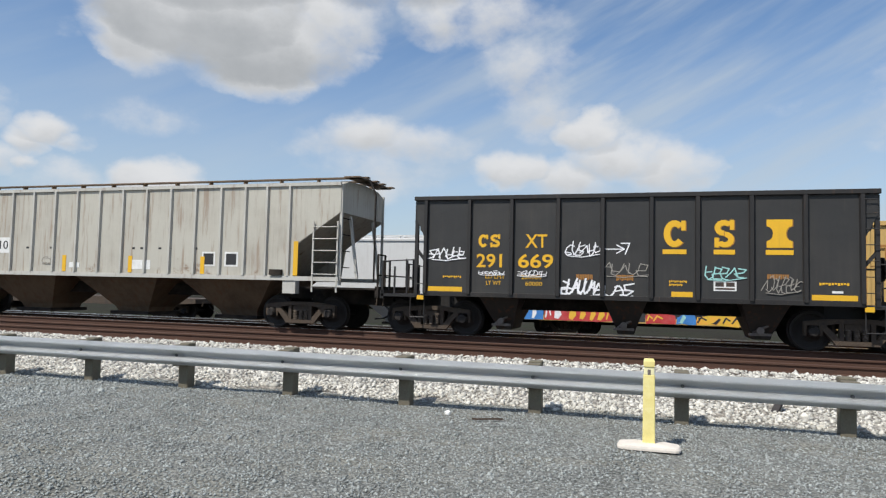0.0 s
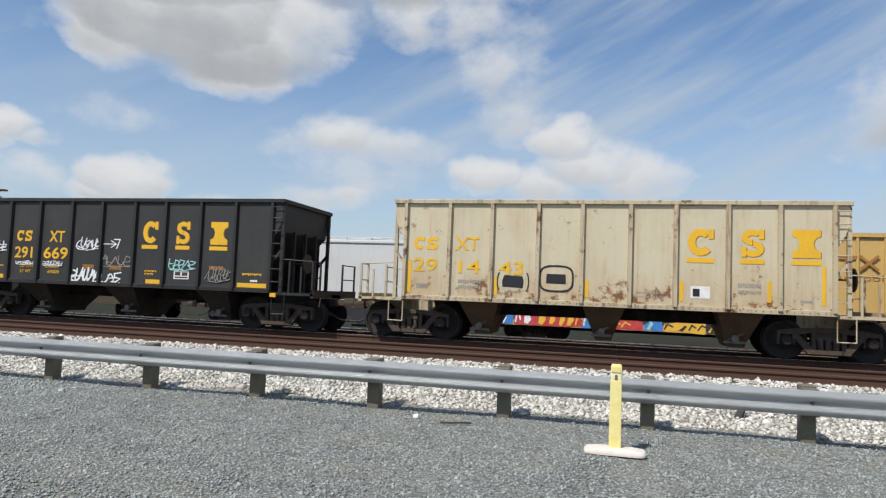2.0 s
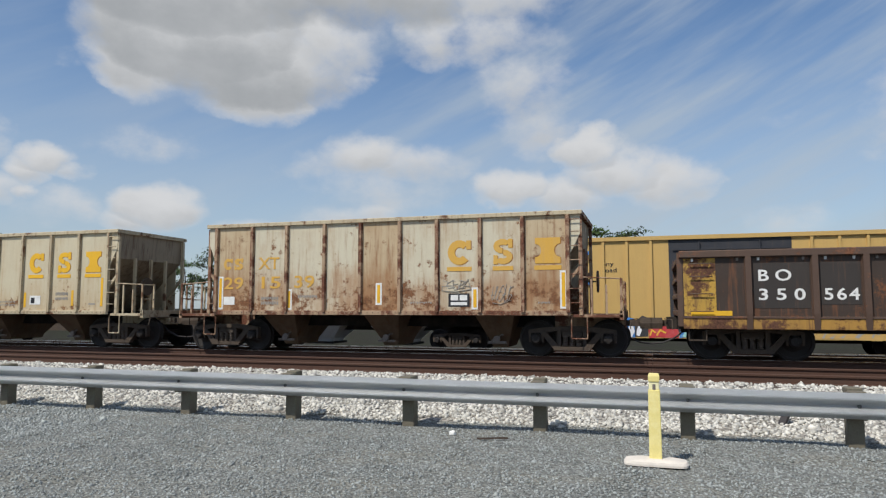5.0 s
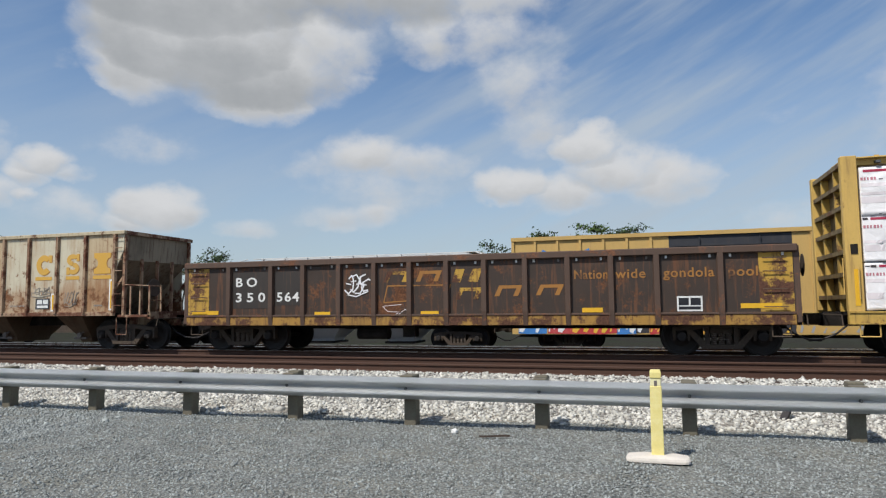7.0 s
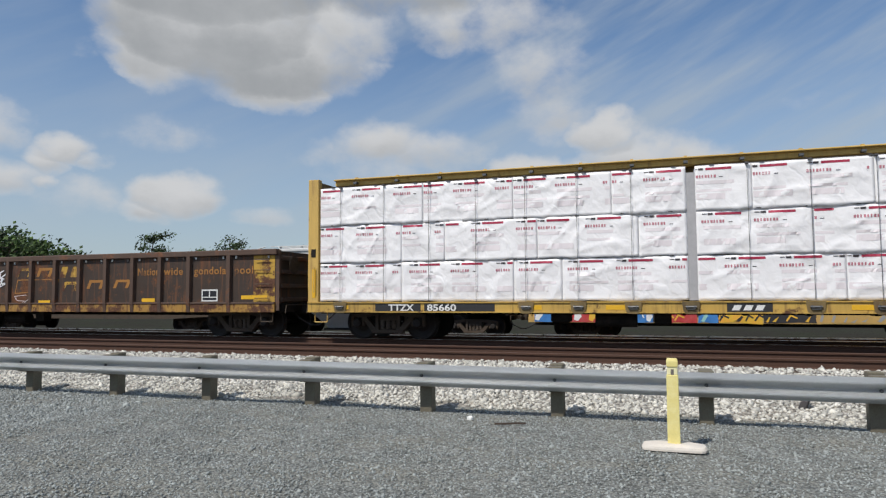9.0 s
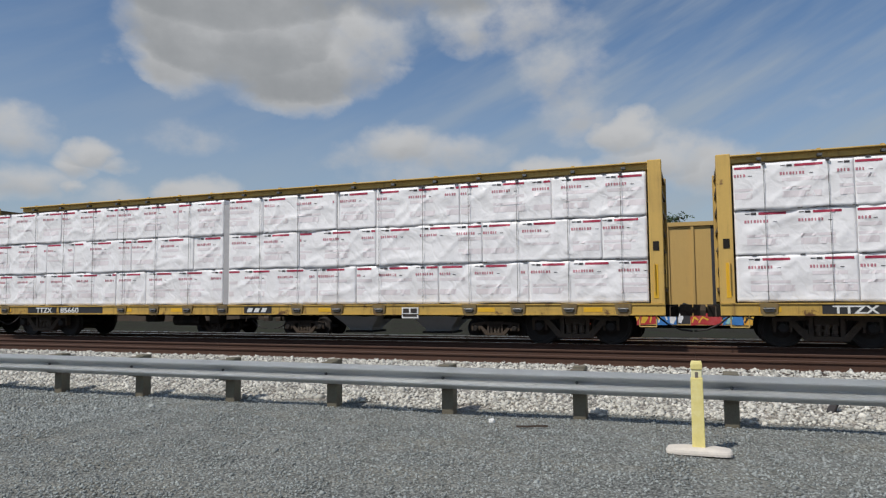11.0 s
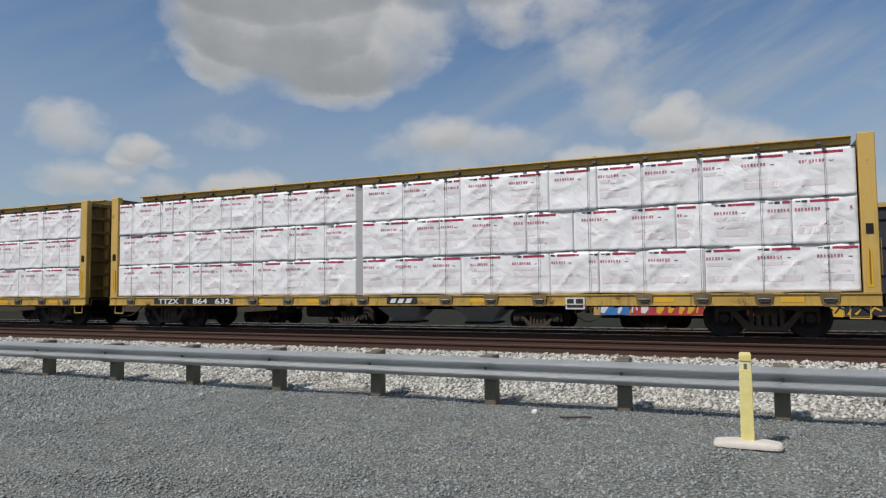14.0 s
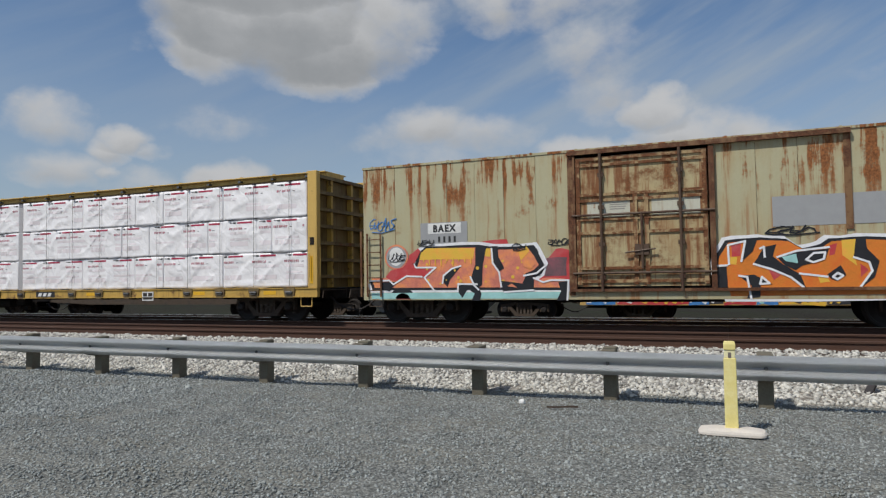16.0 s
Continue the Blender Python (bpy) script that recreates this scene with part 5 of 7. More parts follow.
        bars("handrail_post", [((s * (half + 1.1), y, 1.2), (s * (half + 1.1), y, 2.1)) for y in (SIDE + 0.1, SIDE + 0.6, 0.8, 1.4)], tone, car)
        bars("handrail", [((s * (half + 1.1), SIDE + 0.1, 2.1), (s * (half + 1.1), SIDE + 0.6, 2.1)), ((s * (half + 1.1), SIDE + 0.1, 1.55), (s * (half + 1.1), 1.4, 1.55))], tone, car, 0.022, round_=True)
        bogie(car, s * trucks, moving)
        coupler(car, s * (half + 1.75), s)
        if detail:
            ladder("ladder", s * (half - 0.78) - 0.24 * 0, s * (half - 0.05), SIDE - 0.05, 1.06, 3.0 if s > 0 else 3.9, 6, rib, car)
    for x in bays:
        bm = bmesh.new()
        loft(bm, [[(x + a * w, b * d, z) for a, b in ((-1, -1), (1, -1), (1, 1), (-1, 1))] for w, d, z in ((0.60, 0.55, 0.30), (0.64, 0.62, 0.44), (1.55, 1.40, sill - 0.08), (1.6, 1.45, sill))])
        part("hopper_pocket", bm, bay_mat, car)
        slab("outlet_gate", x - 0.72, x + 0.72, -0.75, 0.75, 0.20, 0.30, "under", car)
    slab("centre_sill", -low, low, -0.3, 0.3, 0.85, 1.2, "under", car)
    if moving:
        run(car, x_start)
    else:
        car.location = (x_start, at_y, rail)
    return car


grey_ribs = [6.90 - 0.0, 6.18, 5.48] + [4.68 - 0.865 * k for k in range(15)]
grey_car = covered_hopper("weathered light grey covered hopper with ribbed sides and dirty bays", -16.5, "hopper_grey", "hopper_grey_rib", True, ribs=grey_ribs)
for x, z0, z1 in ((-0.95, 1.5, 2.0), (1.55, 1.5, 2.0), (4.10, 1.5, 2.0), (7.12, 1.5, 2.45)):
    slab("reflector", x - 0.07, x + 0.07, SIDE - 0.012, SIDE - 0.002, z0, z1, "letter_yellow", grey_car, "yellow reflective strip")
for x, w, h, z, mat in ((-3.45, 0.55, 0.5, 2.05, "letter_white"), (1.95, 0.66, 0.28, 1.60, "letter_white"), (4.30, 0.44, 0.42, 1.72, "letter_white"), (5.06, 0.44, 0.42, 1.72, "letter_white"), (-0.55, 0.4, 0.16, 1.62, "letter_white")):
    slab("data_plate", x - w / 2, x + w / 2, FACE, FACE + 0.005, z, z + h, mat, grey_car, "white stencilled panel")
for x in (4.30, 5.06):
    slab("data_panel_print", x - 0.17, x + 0.17, FACE - 0.003, FACE, 1.77, 2.09, "letter_black", grey_car)
lettering("10", -3.6, 2.18, 0.27, "letter_black", grey_car, FACE - 0.004, width=0.34)
scrawl("spray_tag", -1.85, -1.35, 1.72, 1.98, "letter_grey", grey_car, FACE, 41, 3, 0.02)
for x in (-2.45, -1.5, 1.65, 1.95, 2.6, 2.95, 3.86):
    slab("small_print", x - 0.05, x + 0.05, FACE, FACE + 0.004, 2.20, 2.26, "letter_black", grey_car)
slab("sill_box", 6.35, 6.72, SIDE - 0.10, SIDE, 1.50, 1.66, "under", grey_car)
slab("jack_pad", 6.75, 7.15, SIDE - 0.02, SIDE + 0.2, 1.0, 1.42, "hopper_grey_rib", grey_car)


def gondola():
    car = thing("gondola_car", "rust-brown steel gondola with worn orange sill and faded lettering", "freight car", "cars of the passing train")
    ribs = [-6.59, -5.23, -4.23, -3.15, -2.12, -1.12, -0.11, 0.89, 1.94, 2.99, 4.02, 5.07, 6.47]
    for s in (-1, 1):
        y = s * -SIDE
        slab("side_sheet", -8.0, 8.0, min(y, y - s * 0.02), max(y, y - s * 0.02), 1.0, 2.42, "gondola", car)
        bm = bmesh.new()
        box(bm, -8.08, 8.08, min(y + s * 0.10, y - s * 0.10), max(y + s * 0.10, y - s * 0.10), 2.38, 2.55)
        part("top_chord", bm, "gondola_rib", car, bevel=0.02)
        bm = bmesh.new()
        box(bm, -8.0, 8.0, min(y + s * 0.055, y - s * 0.02), max(y + s * 0.055, y - s * 0.02), 0.74, 1.02)
        part("side_sill", bm, "gondola_sill", car, bevel=0.012)
        bm = bmesh.new()
        box(bm, -8.0, 8.0, min(y + s * 0.075, y), max(y + s * 0.075, y), 0.985, 1.035)
        part("sill_flange", bm, "gondola_rib", car, bevel=0.006)

    def rib_mesh(bm):
        loft(bm, [[(0.085, 0.0, z), (0.060, -d, z), (-0.060, -d, z), (-0.085, 0.0, z)] for z, d in ((0.74, 0.06), (1.1, 0.10), (2.40, 0.10))])
    for x in ribs:
        shared_part("rib", rib_mesh, "gondola_rib", car, at=(x, SIDE + 0.001, 0), key="gondola_rib")
    rnd = random.Random(8)
    for a, b in zip([-8.0] + ribs, ribs + [8.0]):
        for x in (a + 0.22, b - 0.22):
            slab("tie_down", x - 0.025, x + 0.025, SIDE - 0.025, SIDE, 2.30, 2.37, "letter_white" if rnd.random() < 0.7 else "cap", car)
    for s in (-1, 1):
        slab("corner_patch", min(s * 7.28, s * 7.98), max(s * 7.28, s * 7.98), SIDE - 0.008, SIDE - 0.001, 1.04, 2.37, "gondola_end", car, "peeling yellow corner paint")
        bm = bmesh.new()
        box(bm, min(s * 7.96, s * 8.02), max(s * 7.96, s * 8.02), SIDE + 0.02, -SIDE - 0.02, 0.8, 2.5)
        part("end_sheet", bm, "gondola", car)
        for z in (1.1, 1.5, 1.9, 2.3):
            slab("end_rib", min(s * 8.021, s * 8.15), max(s * 8.021, s * 8.15), SIDE + 0.11, -SIDE - 0.11, z - 0.06, z + 0.06, "gondola_rib", car, bevel=0.012)
        for y in (SIDE + 0.05, -SIDE - 0.05):
            slab("corner_post", min(s * 8.003, s * 8.12), max(s * 8.003, s * 8.12), y - 0.05, y + 0.05, 0.8, 2.52, "gondola_rib", car)
        bm = bmesh.new()
        box(bm, min(s * 8.0, s * 8.35), max(s * 8.0, s * 8.35), -0.3, 0.3, 0.7, 1.0)
        box(bm, min(s * 8.02, s * 8.12), max(s * 8.02, s * 8.12), SIDE + 0.05, -SIDE - 0.05, 0.74, 1.0)
        part("end_sill", bm, "under", car)
        bm = bmesh.new()
        for z in (1.15, 1.55, 1.95, 2.25):
            rod(bm, (s * 7.35, SIDE - 0.07, z), (s * 7.85, SIDE - 0.07, z), 0.013)
        part("grab_iron", bm, "door_bar", car)
        bm = bmesh.new()
        turned(bm, [(-1.05, 0.26), (-1.0, 0.26)], 14)
        for v in bm.verts:
            v.co = Vector((s * 8.28 + v.co.y * 0.2 + s * 0.2, v.co.x - 1.0, v.co.z + 2.1))
        if s > 0:
            part("brake_wheel", bm, "truck", car)
        else:
            bm.free()
        step_iron(car, s * 7.7)
        bogie(car, s * 6.48)
        coupler(car, s * 8.75, s)
    slab("floor", -7.95, 7.95, -1.5, 1.5, 0.95, 1.02, "under", car)
    bm = bmesh.new()
    box(bm, -8, 8, -0.32, 0.32, 0.62, 0.94)
    for k in range(9):
        x = -6 + k * 1.5
        box(bm, x - 0.05, x + 0.05, -1.45, 1.45, 0.72, 0.94)
    part("centre_sill", bm, "under", car)
    bm = bmesh.new()
    turned(bm, [(-0.45, 0.17), (0.45, 0.17)], 12, "x")
    box(bm, 0.9, 1.25, -0.15, 0.15, -0.1, 0.2)
    for v in bm.verts:
        v.co += Vector((-2.4, -0.9, 0.52))
    part("brake_cylinder", bm, "under", car)
    slab("stencil_patch", -6.48, -5.34, FACE, FACE + 0.005, 1.22, 2.24, "stencil_dark", car)
    slab("stencil_patch", -5.12, -4.34, FACE, FACE + 0.005, 1.30, 2.24, "stencil_dark", car)
    y = FACE - 0.004
    lettering("B O", -6.38, 1.84, 0.25, "letter_white", car, y, width=0.68, bold=0.006)
    lettering("3 5 0", -6.38, 1.41, 0.25, "letter_white", car, y, width=0.95, bold=0.006)
    lettering("564", -5.06, 1.41, 0.25, "letter_white", car, y, width=0.69, bold=0.006, spacing=1.2)
    lettering("Nation", 3.15, 1.86, 0.22, "letter_orange", car, FACE, width=0.80, bold=0.004, spacing=1.1)
    lettering("wide", 4.12, 1.86, 0.22, "letter_orange", car, FACE, width=0.70, bold=0.004, spacing=1.1)
    lettering("gondola", 5.22, 1.86, 0.22, "letter_orange", car, FACE, width=1.12, bold=0.004, spacing=1.1)
    lettering("pool", 6.64, 1.86, 0.22, "letter_orange", car, FACE, width=0.62, bold=0.004, spacing=1.1)
    slant = 0.12
    for x0, x1, z0, z1, mat in ((-1.86, -1.22, 1.88, 2.16, "gondola_end"), (-0.95, -0.35, 1.88, 2.16, "letter_orange"), (0.02, 0.26, 1.84, 2.18, "gondola_end"), (0.46, 0.72, 1.84, 2.18, "gondola_end"),
                                (0.12, 0.72, 1.40, 1.70, "gondola_end"), (1.15, 1.75, 1.47, 1.74, "letter_orange"), (2.2, 2.78, 1.48, 1.74, "letter_orange")):
        hole = (x1 - x0) > 0.4
        shapes = [[(x0, z0), (x0 + 0.2 * (x1 - x0), z0), (x0 + 0.2 * (x1 - x0) + slant, z1), (x0 + slant, z1)]]
        if hole:
            shapes += [[(x0 + 0.202 * (x1 - x0) + slant * 0.7, z0 + 0.7 * (z1 - z0)), (x1 - 0.2 * (x1 - x0) + slant * 0.7, z0 + 0.7 * (z1 - z0)), (x1 - 0.2 * (x1 - x0) + slant, z1), (x0 + 0.202 * (x1 - x0) + slant, z1)],
                       [(x1 - 0.198 * (x1 - x0), z0), (x1, z0), (x1 + slant, z1), (x1 - 0.198 * (x1 - x0) + slant, z1)]]
        else:
            shapes = [[(x0, z0), (x1, z0), (x1 + slant, z1), (x0 + slant, z1)]]
        flat_shape("emblem", shapes, mat, car, FACE, "worn slanted orange emblem")
    flat_shape("emblem", stroke([(-1.85, 1.36), (-1.75, 1.78), (0.0, 1.78), (-0.12, 1.50)], 0.03) + stroke([(-1.85, 1.34), (-1.2, 1.38)], 0.03), "letter_orange", car, FACE)
    scrawl("spray_tag", -2.95, -2.35, 1.55, 2.15, "chalk", car, FACE, 51, 4, 0.035)
    scrawl("spray_tag", -1.9, -1.0, 0.86, 1.28, "wrap_pale", car, FACE, 52, 2, 0.014)
    for x0, x1, z in ((-7.83, -6.95, 1.05), (-3.89, -3.42, 1.0), (-0.82, -0.33, 1.0), (3.32, 3.81, 1.05), (6.87, 7.73, 1.12)):
        slab("reflector", x0, x1, SIDE - 0.012, SIDE - 0.008, z, z + 0.11, "letter_yellow", car, "yellow reflective strip")
    slab("data_plate", 5.50, 6.06, FACE, FACE + 0.005, 1.06, 1.41, "letter_white", car)
    flat_shape("data_panel_print", [rect(5.54, 5.76, 1.20, 1.37), rect(5.80, 6.02, 1.20, 1.37), rect(5.54, 6.02, 1.10, 1.17)], "g_black", car, FACE - 0.003)
    run(car, 42.86)


gondola()


TIERS = ((1.06, 2.09), (2.11, 3.13), (3.15, 4.19))


def film_depth(x, z, width, height, off):
    """How far the film stands out at a point of a bundle's front."""
    u, v = x / width, z / height
    soft = noise.noise(Vector((x * 1.5, z * 1.9, 0)) + off) * 0.030
    slant = noise.noise(Vector((x * 1.0 - z * 1.6, z * 0.45 + x * 0.6, 3.0)) + off)
    cross = noise.noise(Vector((x * 1.5 + z * 1.9, z * 0.4 - x * 0.6, 8.0)) + off)
    crease = 0.024 * (1.0 - min(1.0, abs(slant) * 8.0)) + 0.018 * (1.0 - min(1.0, abs(cross) * 9.0))
    edge = min(1.0, 8.0 * max(0.0, min(u, 1 - u, v + 0.10, 1 - v)))
    return (soft + crease) * edge


def bundle_mesh(width, height, off):
    """Film-wrapped stack of boards: a sagging, wrinkled front and a hanging lower hem."""
    bm = bmesh.new()
    nx, nz = max(8, int(width / 0.065)), 16
    rows = []
    for j in range(nz + 1):
        row = []
        for i in range(nx + 1):
            x, z = width * i / nx, height * j / nz
            hem = -0.050 * max(0.0, noise.noise(Vector((x * 1.3, 9.0, 0)) + off) + 0.25) if j == 0 else 0.0
            lip = 0.012 * noise.noise(Vector((x * 2, 5.0, 0)) + off) if j == nz else 0.0
            row.append(bm.verts.new((x, -film_depth(x, z, width, height, off) - (0.012 if j == 0 else 0.0), z + hem + lip)))
        rows.append(row)
    for j in range(nz):
        for i in range(nx):
            f = bm.faces.new((rows[j][i], rows[j][i + 1], rows[j + 1][i + 1], rows[j + 1][i]))
            f.smooth = True
    border = rows[0] + [r[-1] for r in rows[1:-1]] + rows[-1][::-1] + [r[0] for r in rows[1:-1]][::-1]
    back = [bm.verts.new((v.co.x, 1.2, max(v.co.z, 0.0))) for v in border]
    for i in range(len(border)):
        j = (i + 1) % len(border)
        bm.faces.new((border[j], border[i], back[i], back[j]))
    bm.faces.new(back[::-1])
    return bm


def centerbeam(label, x_start, seed, gap, number, splits, number_width=1.55):
    car = thing("centerbeam_car", label, "freight car", "cars of the passing train")
    rnd = random.Random(seed)
    for s in (-1, 1):
        bm = bmesh.new()
        y0 = s * -SIDE
        prism_x(bm, [(y0 + s * a, z) for a, z in ((0.03, 0.75), (0.03, 0.775), (0.0, 0.775), (0.0, 1.0), (0.03, 1.0), (0.03, 1.03), (-0.14, 1.03), (-0.14, 0.75))], -11.3, 11.3)
        part("side_sill", bm, "beam_sill", car)
    slab("deck", -11.2, 11.2, -1.4, 1.4, 0.94, 1.0, "under", car)
    bm = bmesh.new()
    box(bm, -11.2, 11.2, -0.30, 0.30, 0.68, 0.93)
    for k in range(15):
        x = -9.8 + 1.4 * k
        prism_x(bm, [(-1.42, 0.90), (-1.42, 0.80), (-0.3, 0.66), (0.3, 0.66), (1.42, 0.80), (1.42, 0.90)], x - 0.04, x + 0.04)
    part("centre_sill", bm, "under", car)
    bm = bmesh.new()
    box(bm, -11.0, 11.0, -0.50, 0.50, 4.42, 4.58)
    box(bm, -11.0, 11.0, -0.62, 0.62, 4.56, 4.60)
    part("top_chord", bm, "beam_yellow", car, bevel=0.01)
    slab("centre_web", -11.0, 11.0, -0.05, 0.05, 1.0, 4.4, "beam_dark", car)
    for k in range(17):
        bm = bmesh.new()
        x = -10.3 + k * 1.29
        box(bm, x - 0.05, x + 0.05, -0.64, -0.50, 4.44, 4.50)
        part("strap_guide", bm, "bolt", car)
        slab("chord_lug", x - 0.04, x + 0.04, -0.56, -0.46, 4.60, 4.635, "beam_yellow", car)
    for s in (-1, 1):
        for y in (SIDE, -SIDE - 0.20):
            slab("bulkhead_post", min(s * 10.98, s * 11.30), max(s * 10.98, s * 11.30), y, y + 0.20, 1.02, 4.46, "beam_yellow", car, bevel=0.015)
        # plate and cross ribs take the yellow with shade put into its colour
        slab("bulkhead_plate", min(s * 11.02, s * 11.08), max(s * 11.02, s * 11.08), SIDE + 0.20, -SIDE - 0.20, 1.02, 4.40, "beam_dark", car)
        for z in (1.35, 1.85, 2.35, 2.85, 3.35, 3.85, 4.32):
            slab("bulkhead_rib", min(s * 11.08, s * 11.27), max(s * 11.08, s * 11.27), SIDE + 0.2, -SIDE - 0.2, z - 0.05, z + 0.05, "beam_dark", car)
        for y in (-0.6, 0.6):
            slab("bulkhead_rib", min(s * 11.08, s * 11.24), max(s * 11.08, s * 11.24), y - 0.05, y + 0.05, 1.02, 4.36, "beam_sill", car)
        bm = bmesh.new()
        box(bm, min(s * 11.06, s * 11.20), max(s * 11.06, s * 11.20), SIDE - 0.012, SIDE - 0.002, 2.28, 2.50)
        part("bulkhead_slot", bm, "under", car, "dark oval slot")
        bars("grab_iron", [((s * 11.08, SIDE - 0.06, 1.3), (s * 11.08, SIDE - 0.06, 2.0)), ((s * 11.34, SIDE + 0.1, 1.4), (s * 11.34, SIDE + 0.1, 2.2))], "beam_yellow", car, 0.013, round_=True)
        slab("reflector", min(s * 11.06, s * 11.16), max(s * 11.06, s * 11.16), SIDE - 0.008, SIDE - 0.001, 1.15, 1.95, "letter_yellow", car)
        bm = bmesh.new()
        box(bm, min(s * 11.2, s * 11.55), max(s * 11.2, s * 11.55), -0.3, 0.3, 0.68, 0.98)
        part("draft_sill", bm, "under", car)
        step_iron(car, s * 10.9, "beam_yellow")
        bogie(car, s * 9.1)
        coupler(car, s * 11.9, s)

    def clip_mesh(bm):
        box(bm, -0.09, 0.09, -0.035, 0.0, 0.84, 0.86)
        box(bm, -0.09, -0.07, -0.045, 0.0, 0.84, 0.94)
        box(bm, 0.07, 0.09, -0.045, 0.0, 0.84, 0.94)
        rod(bm, (-0.12, -0.02, 0.90), (0.12, -0.02, 0.90), 0.028, 8)
    def bracket_mesh(bm):
        prism_y(bm, [(-0.20, 1.025), (-0.17, 0.80), (-0.11, 0.735), (0.11, 0.735), (0.17, 0.80), (0.20, 1.025)], -0.034, 0.0)
    for k in range(17):
        if -9.5 < -10.3 + 1.29 * k < -5.9 or abs(-10.3 + 1.29 * k) < 0.6 or 4.3 < -10.3 + 1.29 * k < 5.2:
            continue
        shared_part("strap_winch", clip_mesh, "bolt", car, at=(-10.3 + 1.29 * k, SIDE - 0.032, 0))
        shared_part("sill_bracket", bracket_mesh, "beam_dark", car, at=(-10.3 + 1.29 * k, SIDE, 0))
    # load: two blocks of film-wrapped bundles in three tiers
    face = SIDE + 0.05
    for z0, z1 in TIERS:
        for a, b in ((-10.94, gap - 0.10), (gap + 0.10, 10.94)):
            x = a
            while x < b - 0.2:
                w = rnd.choice((1.22, 2.44, 2.44, 3.05))
                if b - (x + w) < 1.0:
                    w = b - x
                seed_at = rnd.randint(1, 400)
                off = Vector((seed_at * 13.7, seed_at * 5.1, 0.0))
                bm = bundle_mesh(w - 0.004, z1 - z0, off)
                bundle = part("wrapped_package", bm, "wrap", car, at=(x + 0.002, face + rnd.uniform(-0.010, 0.010), z0))
                # printed marks on the film
                y = -0.062
                marks_red, marks_pale, marks_ink, marks_name = [], [], [], []
                px = rnd.uniform(-0.5, 0.25)
                h = z1 - z0
                while px < w - 0.1:
                    lo, hi = max(px + 0.30, 0.02), min(px + 0.86, w - 0.03)
                    if hi - lo > 0.08:
                        marks_red.append([(lo, h - 0.115), (hi, h - 0.105), (hi, h - 0.05), (lo, h - 0.06)])
                    lo, hi = max(px + 0.0, 0.02), min(px + 0.58, w - 0.03)
                    if hi - lo > 0.1:
                        n = max(1, int((hi - lo) / 0.065))
                        for i in range(n):
                            marks_name.append(rect(lo + i * 0.065, lo + i * 0.065 + (0.046, 0.036, 0.030)[i % 3], h - 0.292, h - 0.226))
                        marks_ink.append(rect(hi + 0.01, min(hi + 0.09, w - 0.02), h - 0.285, h - 0.27) if hi + 0.05 < w - 0.03 else rect(lo, lo + 0.02, h - 0.33, h - 0.325))
                    lo, hi = max(px + 0.14, 0.02), min(px + 0.25, w - 0.03)
                    if hi - lo > 0.06:
                        marks_ink.append([(lo, h - 0.06), ((lo + hi) / 2, h - 0.13), (hi, h - 0.06), ((lo + hi) / 2, h - 0.085)])
                        marks_ink.append(rect(max(lo - 0.12, 0.01), max(lo - 0.02, 0.02), h - 0.09, h - 0.07))
                    for low_, high_ in ((0.44, 0.36), (0.62, 0.56), (0.80, 0.66)):
                        lo, hi = max(px + 0.04, 0.02), min(px + rnd.uniform(0.6, 0.98), w - 0.03)
                        if hi - lo > 0.1 and rnd.random() < 0.75:
                            marks_pale.append(rect(lo, hi, h - low_, h - high_))
                    px += rnd.uniform(1.05, 1.25)
                for shapes, mat, lift in ((marks_pale, "wrap_pale", 0.0), (marks_red, "wrap_red", -0.002), (marks_name, "wrap_name", -0.003), (marks_ink, "wrap_ink", -0.0035)):
                    if shapes:
                        flat = draped(shapes, w - 0.004, h, off, lift)
                        if flat:
                            tagged(place("printed_mark", flat_mesh(flat, mat), bundle), kind="stuff")
                x += w
        bm = bmesh.new()
        for a, b in ((-10.9, gap - 0.12), (gap + 0.12, 10.9)):
            box(bm, a, b, face + 0.03, face + 1.2, z1 + 0.002, z1 + 0.026)
            k = a + 0.3
            while k < b:
                box(bm, k, k + 0.10, face - 0.03, face + 1.2, z1 + 0.003, z1 + 0.027)
                k += rnd.uniform(0.9, 1.4)
        part("dunnage", bm, "strap", car, "dark gaps with spacer strips between tiers")
    bm = bmesh.new()
    box(bm, gap - 0.10, gap + 0.10, face + 0.0, face + 1.2, 1.05, 4.05)
    part("load_divider", bm, "dunnage", car, "grey padding between load blocks")
    for k in range(17):
        x = -10.3 + 1.29 * k
        if abs(x - gap) < 0.2:
            continue
        bm = bmesh.new()
        box(bm, x - 0.005, x + 0.005, face - 0.066, face - 0.060, 0.92, 4.19)
        bar(bm, (x, face - 0.063, 4.19), (x, -0.62, 4.42), 0.012, 0.008)
        part("tie_strap", bm, "strap", car)
        bm = bmesh.new()
        box(bm, x - 0.035, x + 0.035, face - 0.078, face + 0.05, 4.17, 4.215)
        part("corner_guard", bm, "strap", car)
    slab("number_panel", -9.25, -7.95, SIDE - 0.006, SIDE - 0.001, 0.785, 0.985, "letter_black", car, "black number panel")
    slab("number_panel", -7.85, -5.95, SIDE - 0.006, SIDE - 0.001, 0.785, 0.985, "letter_black", car, "black number panel")
    lettering("TTZX", -9.05 if number_width > 1 else -8.86, 0.80, 0.165, "letter_white", car, SIDE - 0.010, width=0.88 if number_width > 1 else 0.72, bold=0.006)
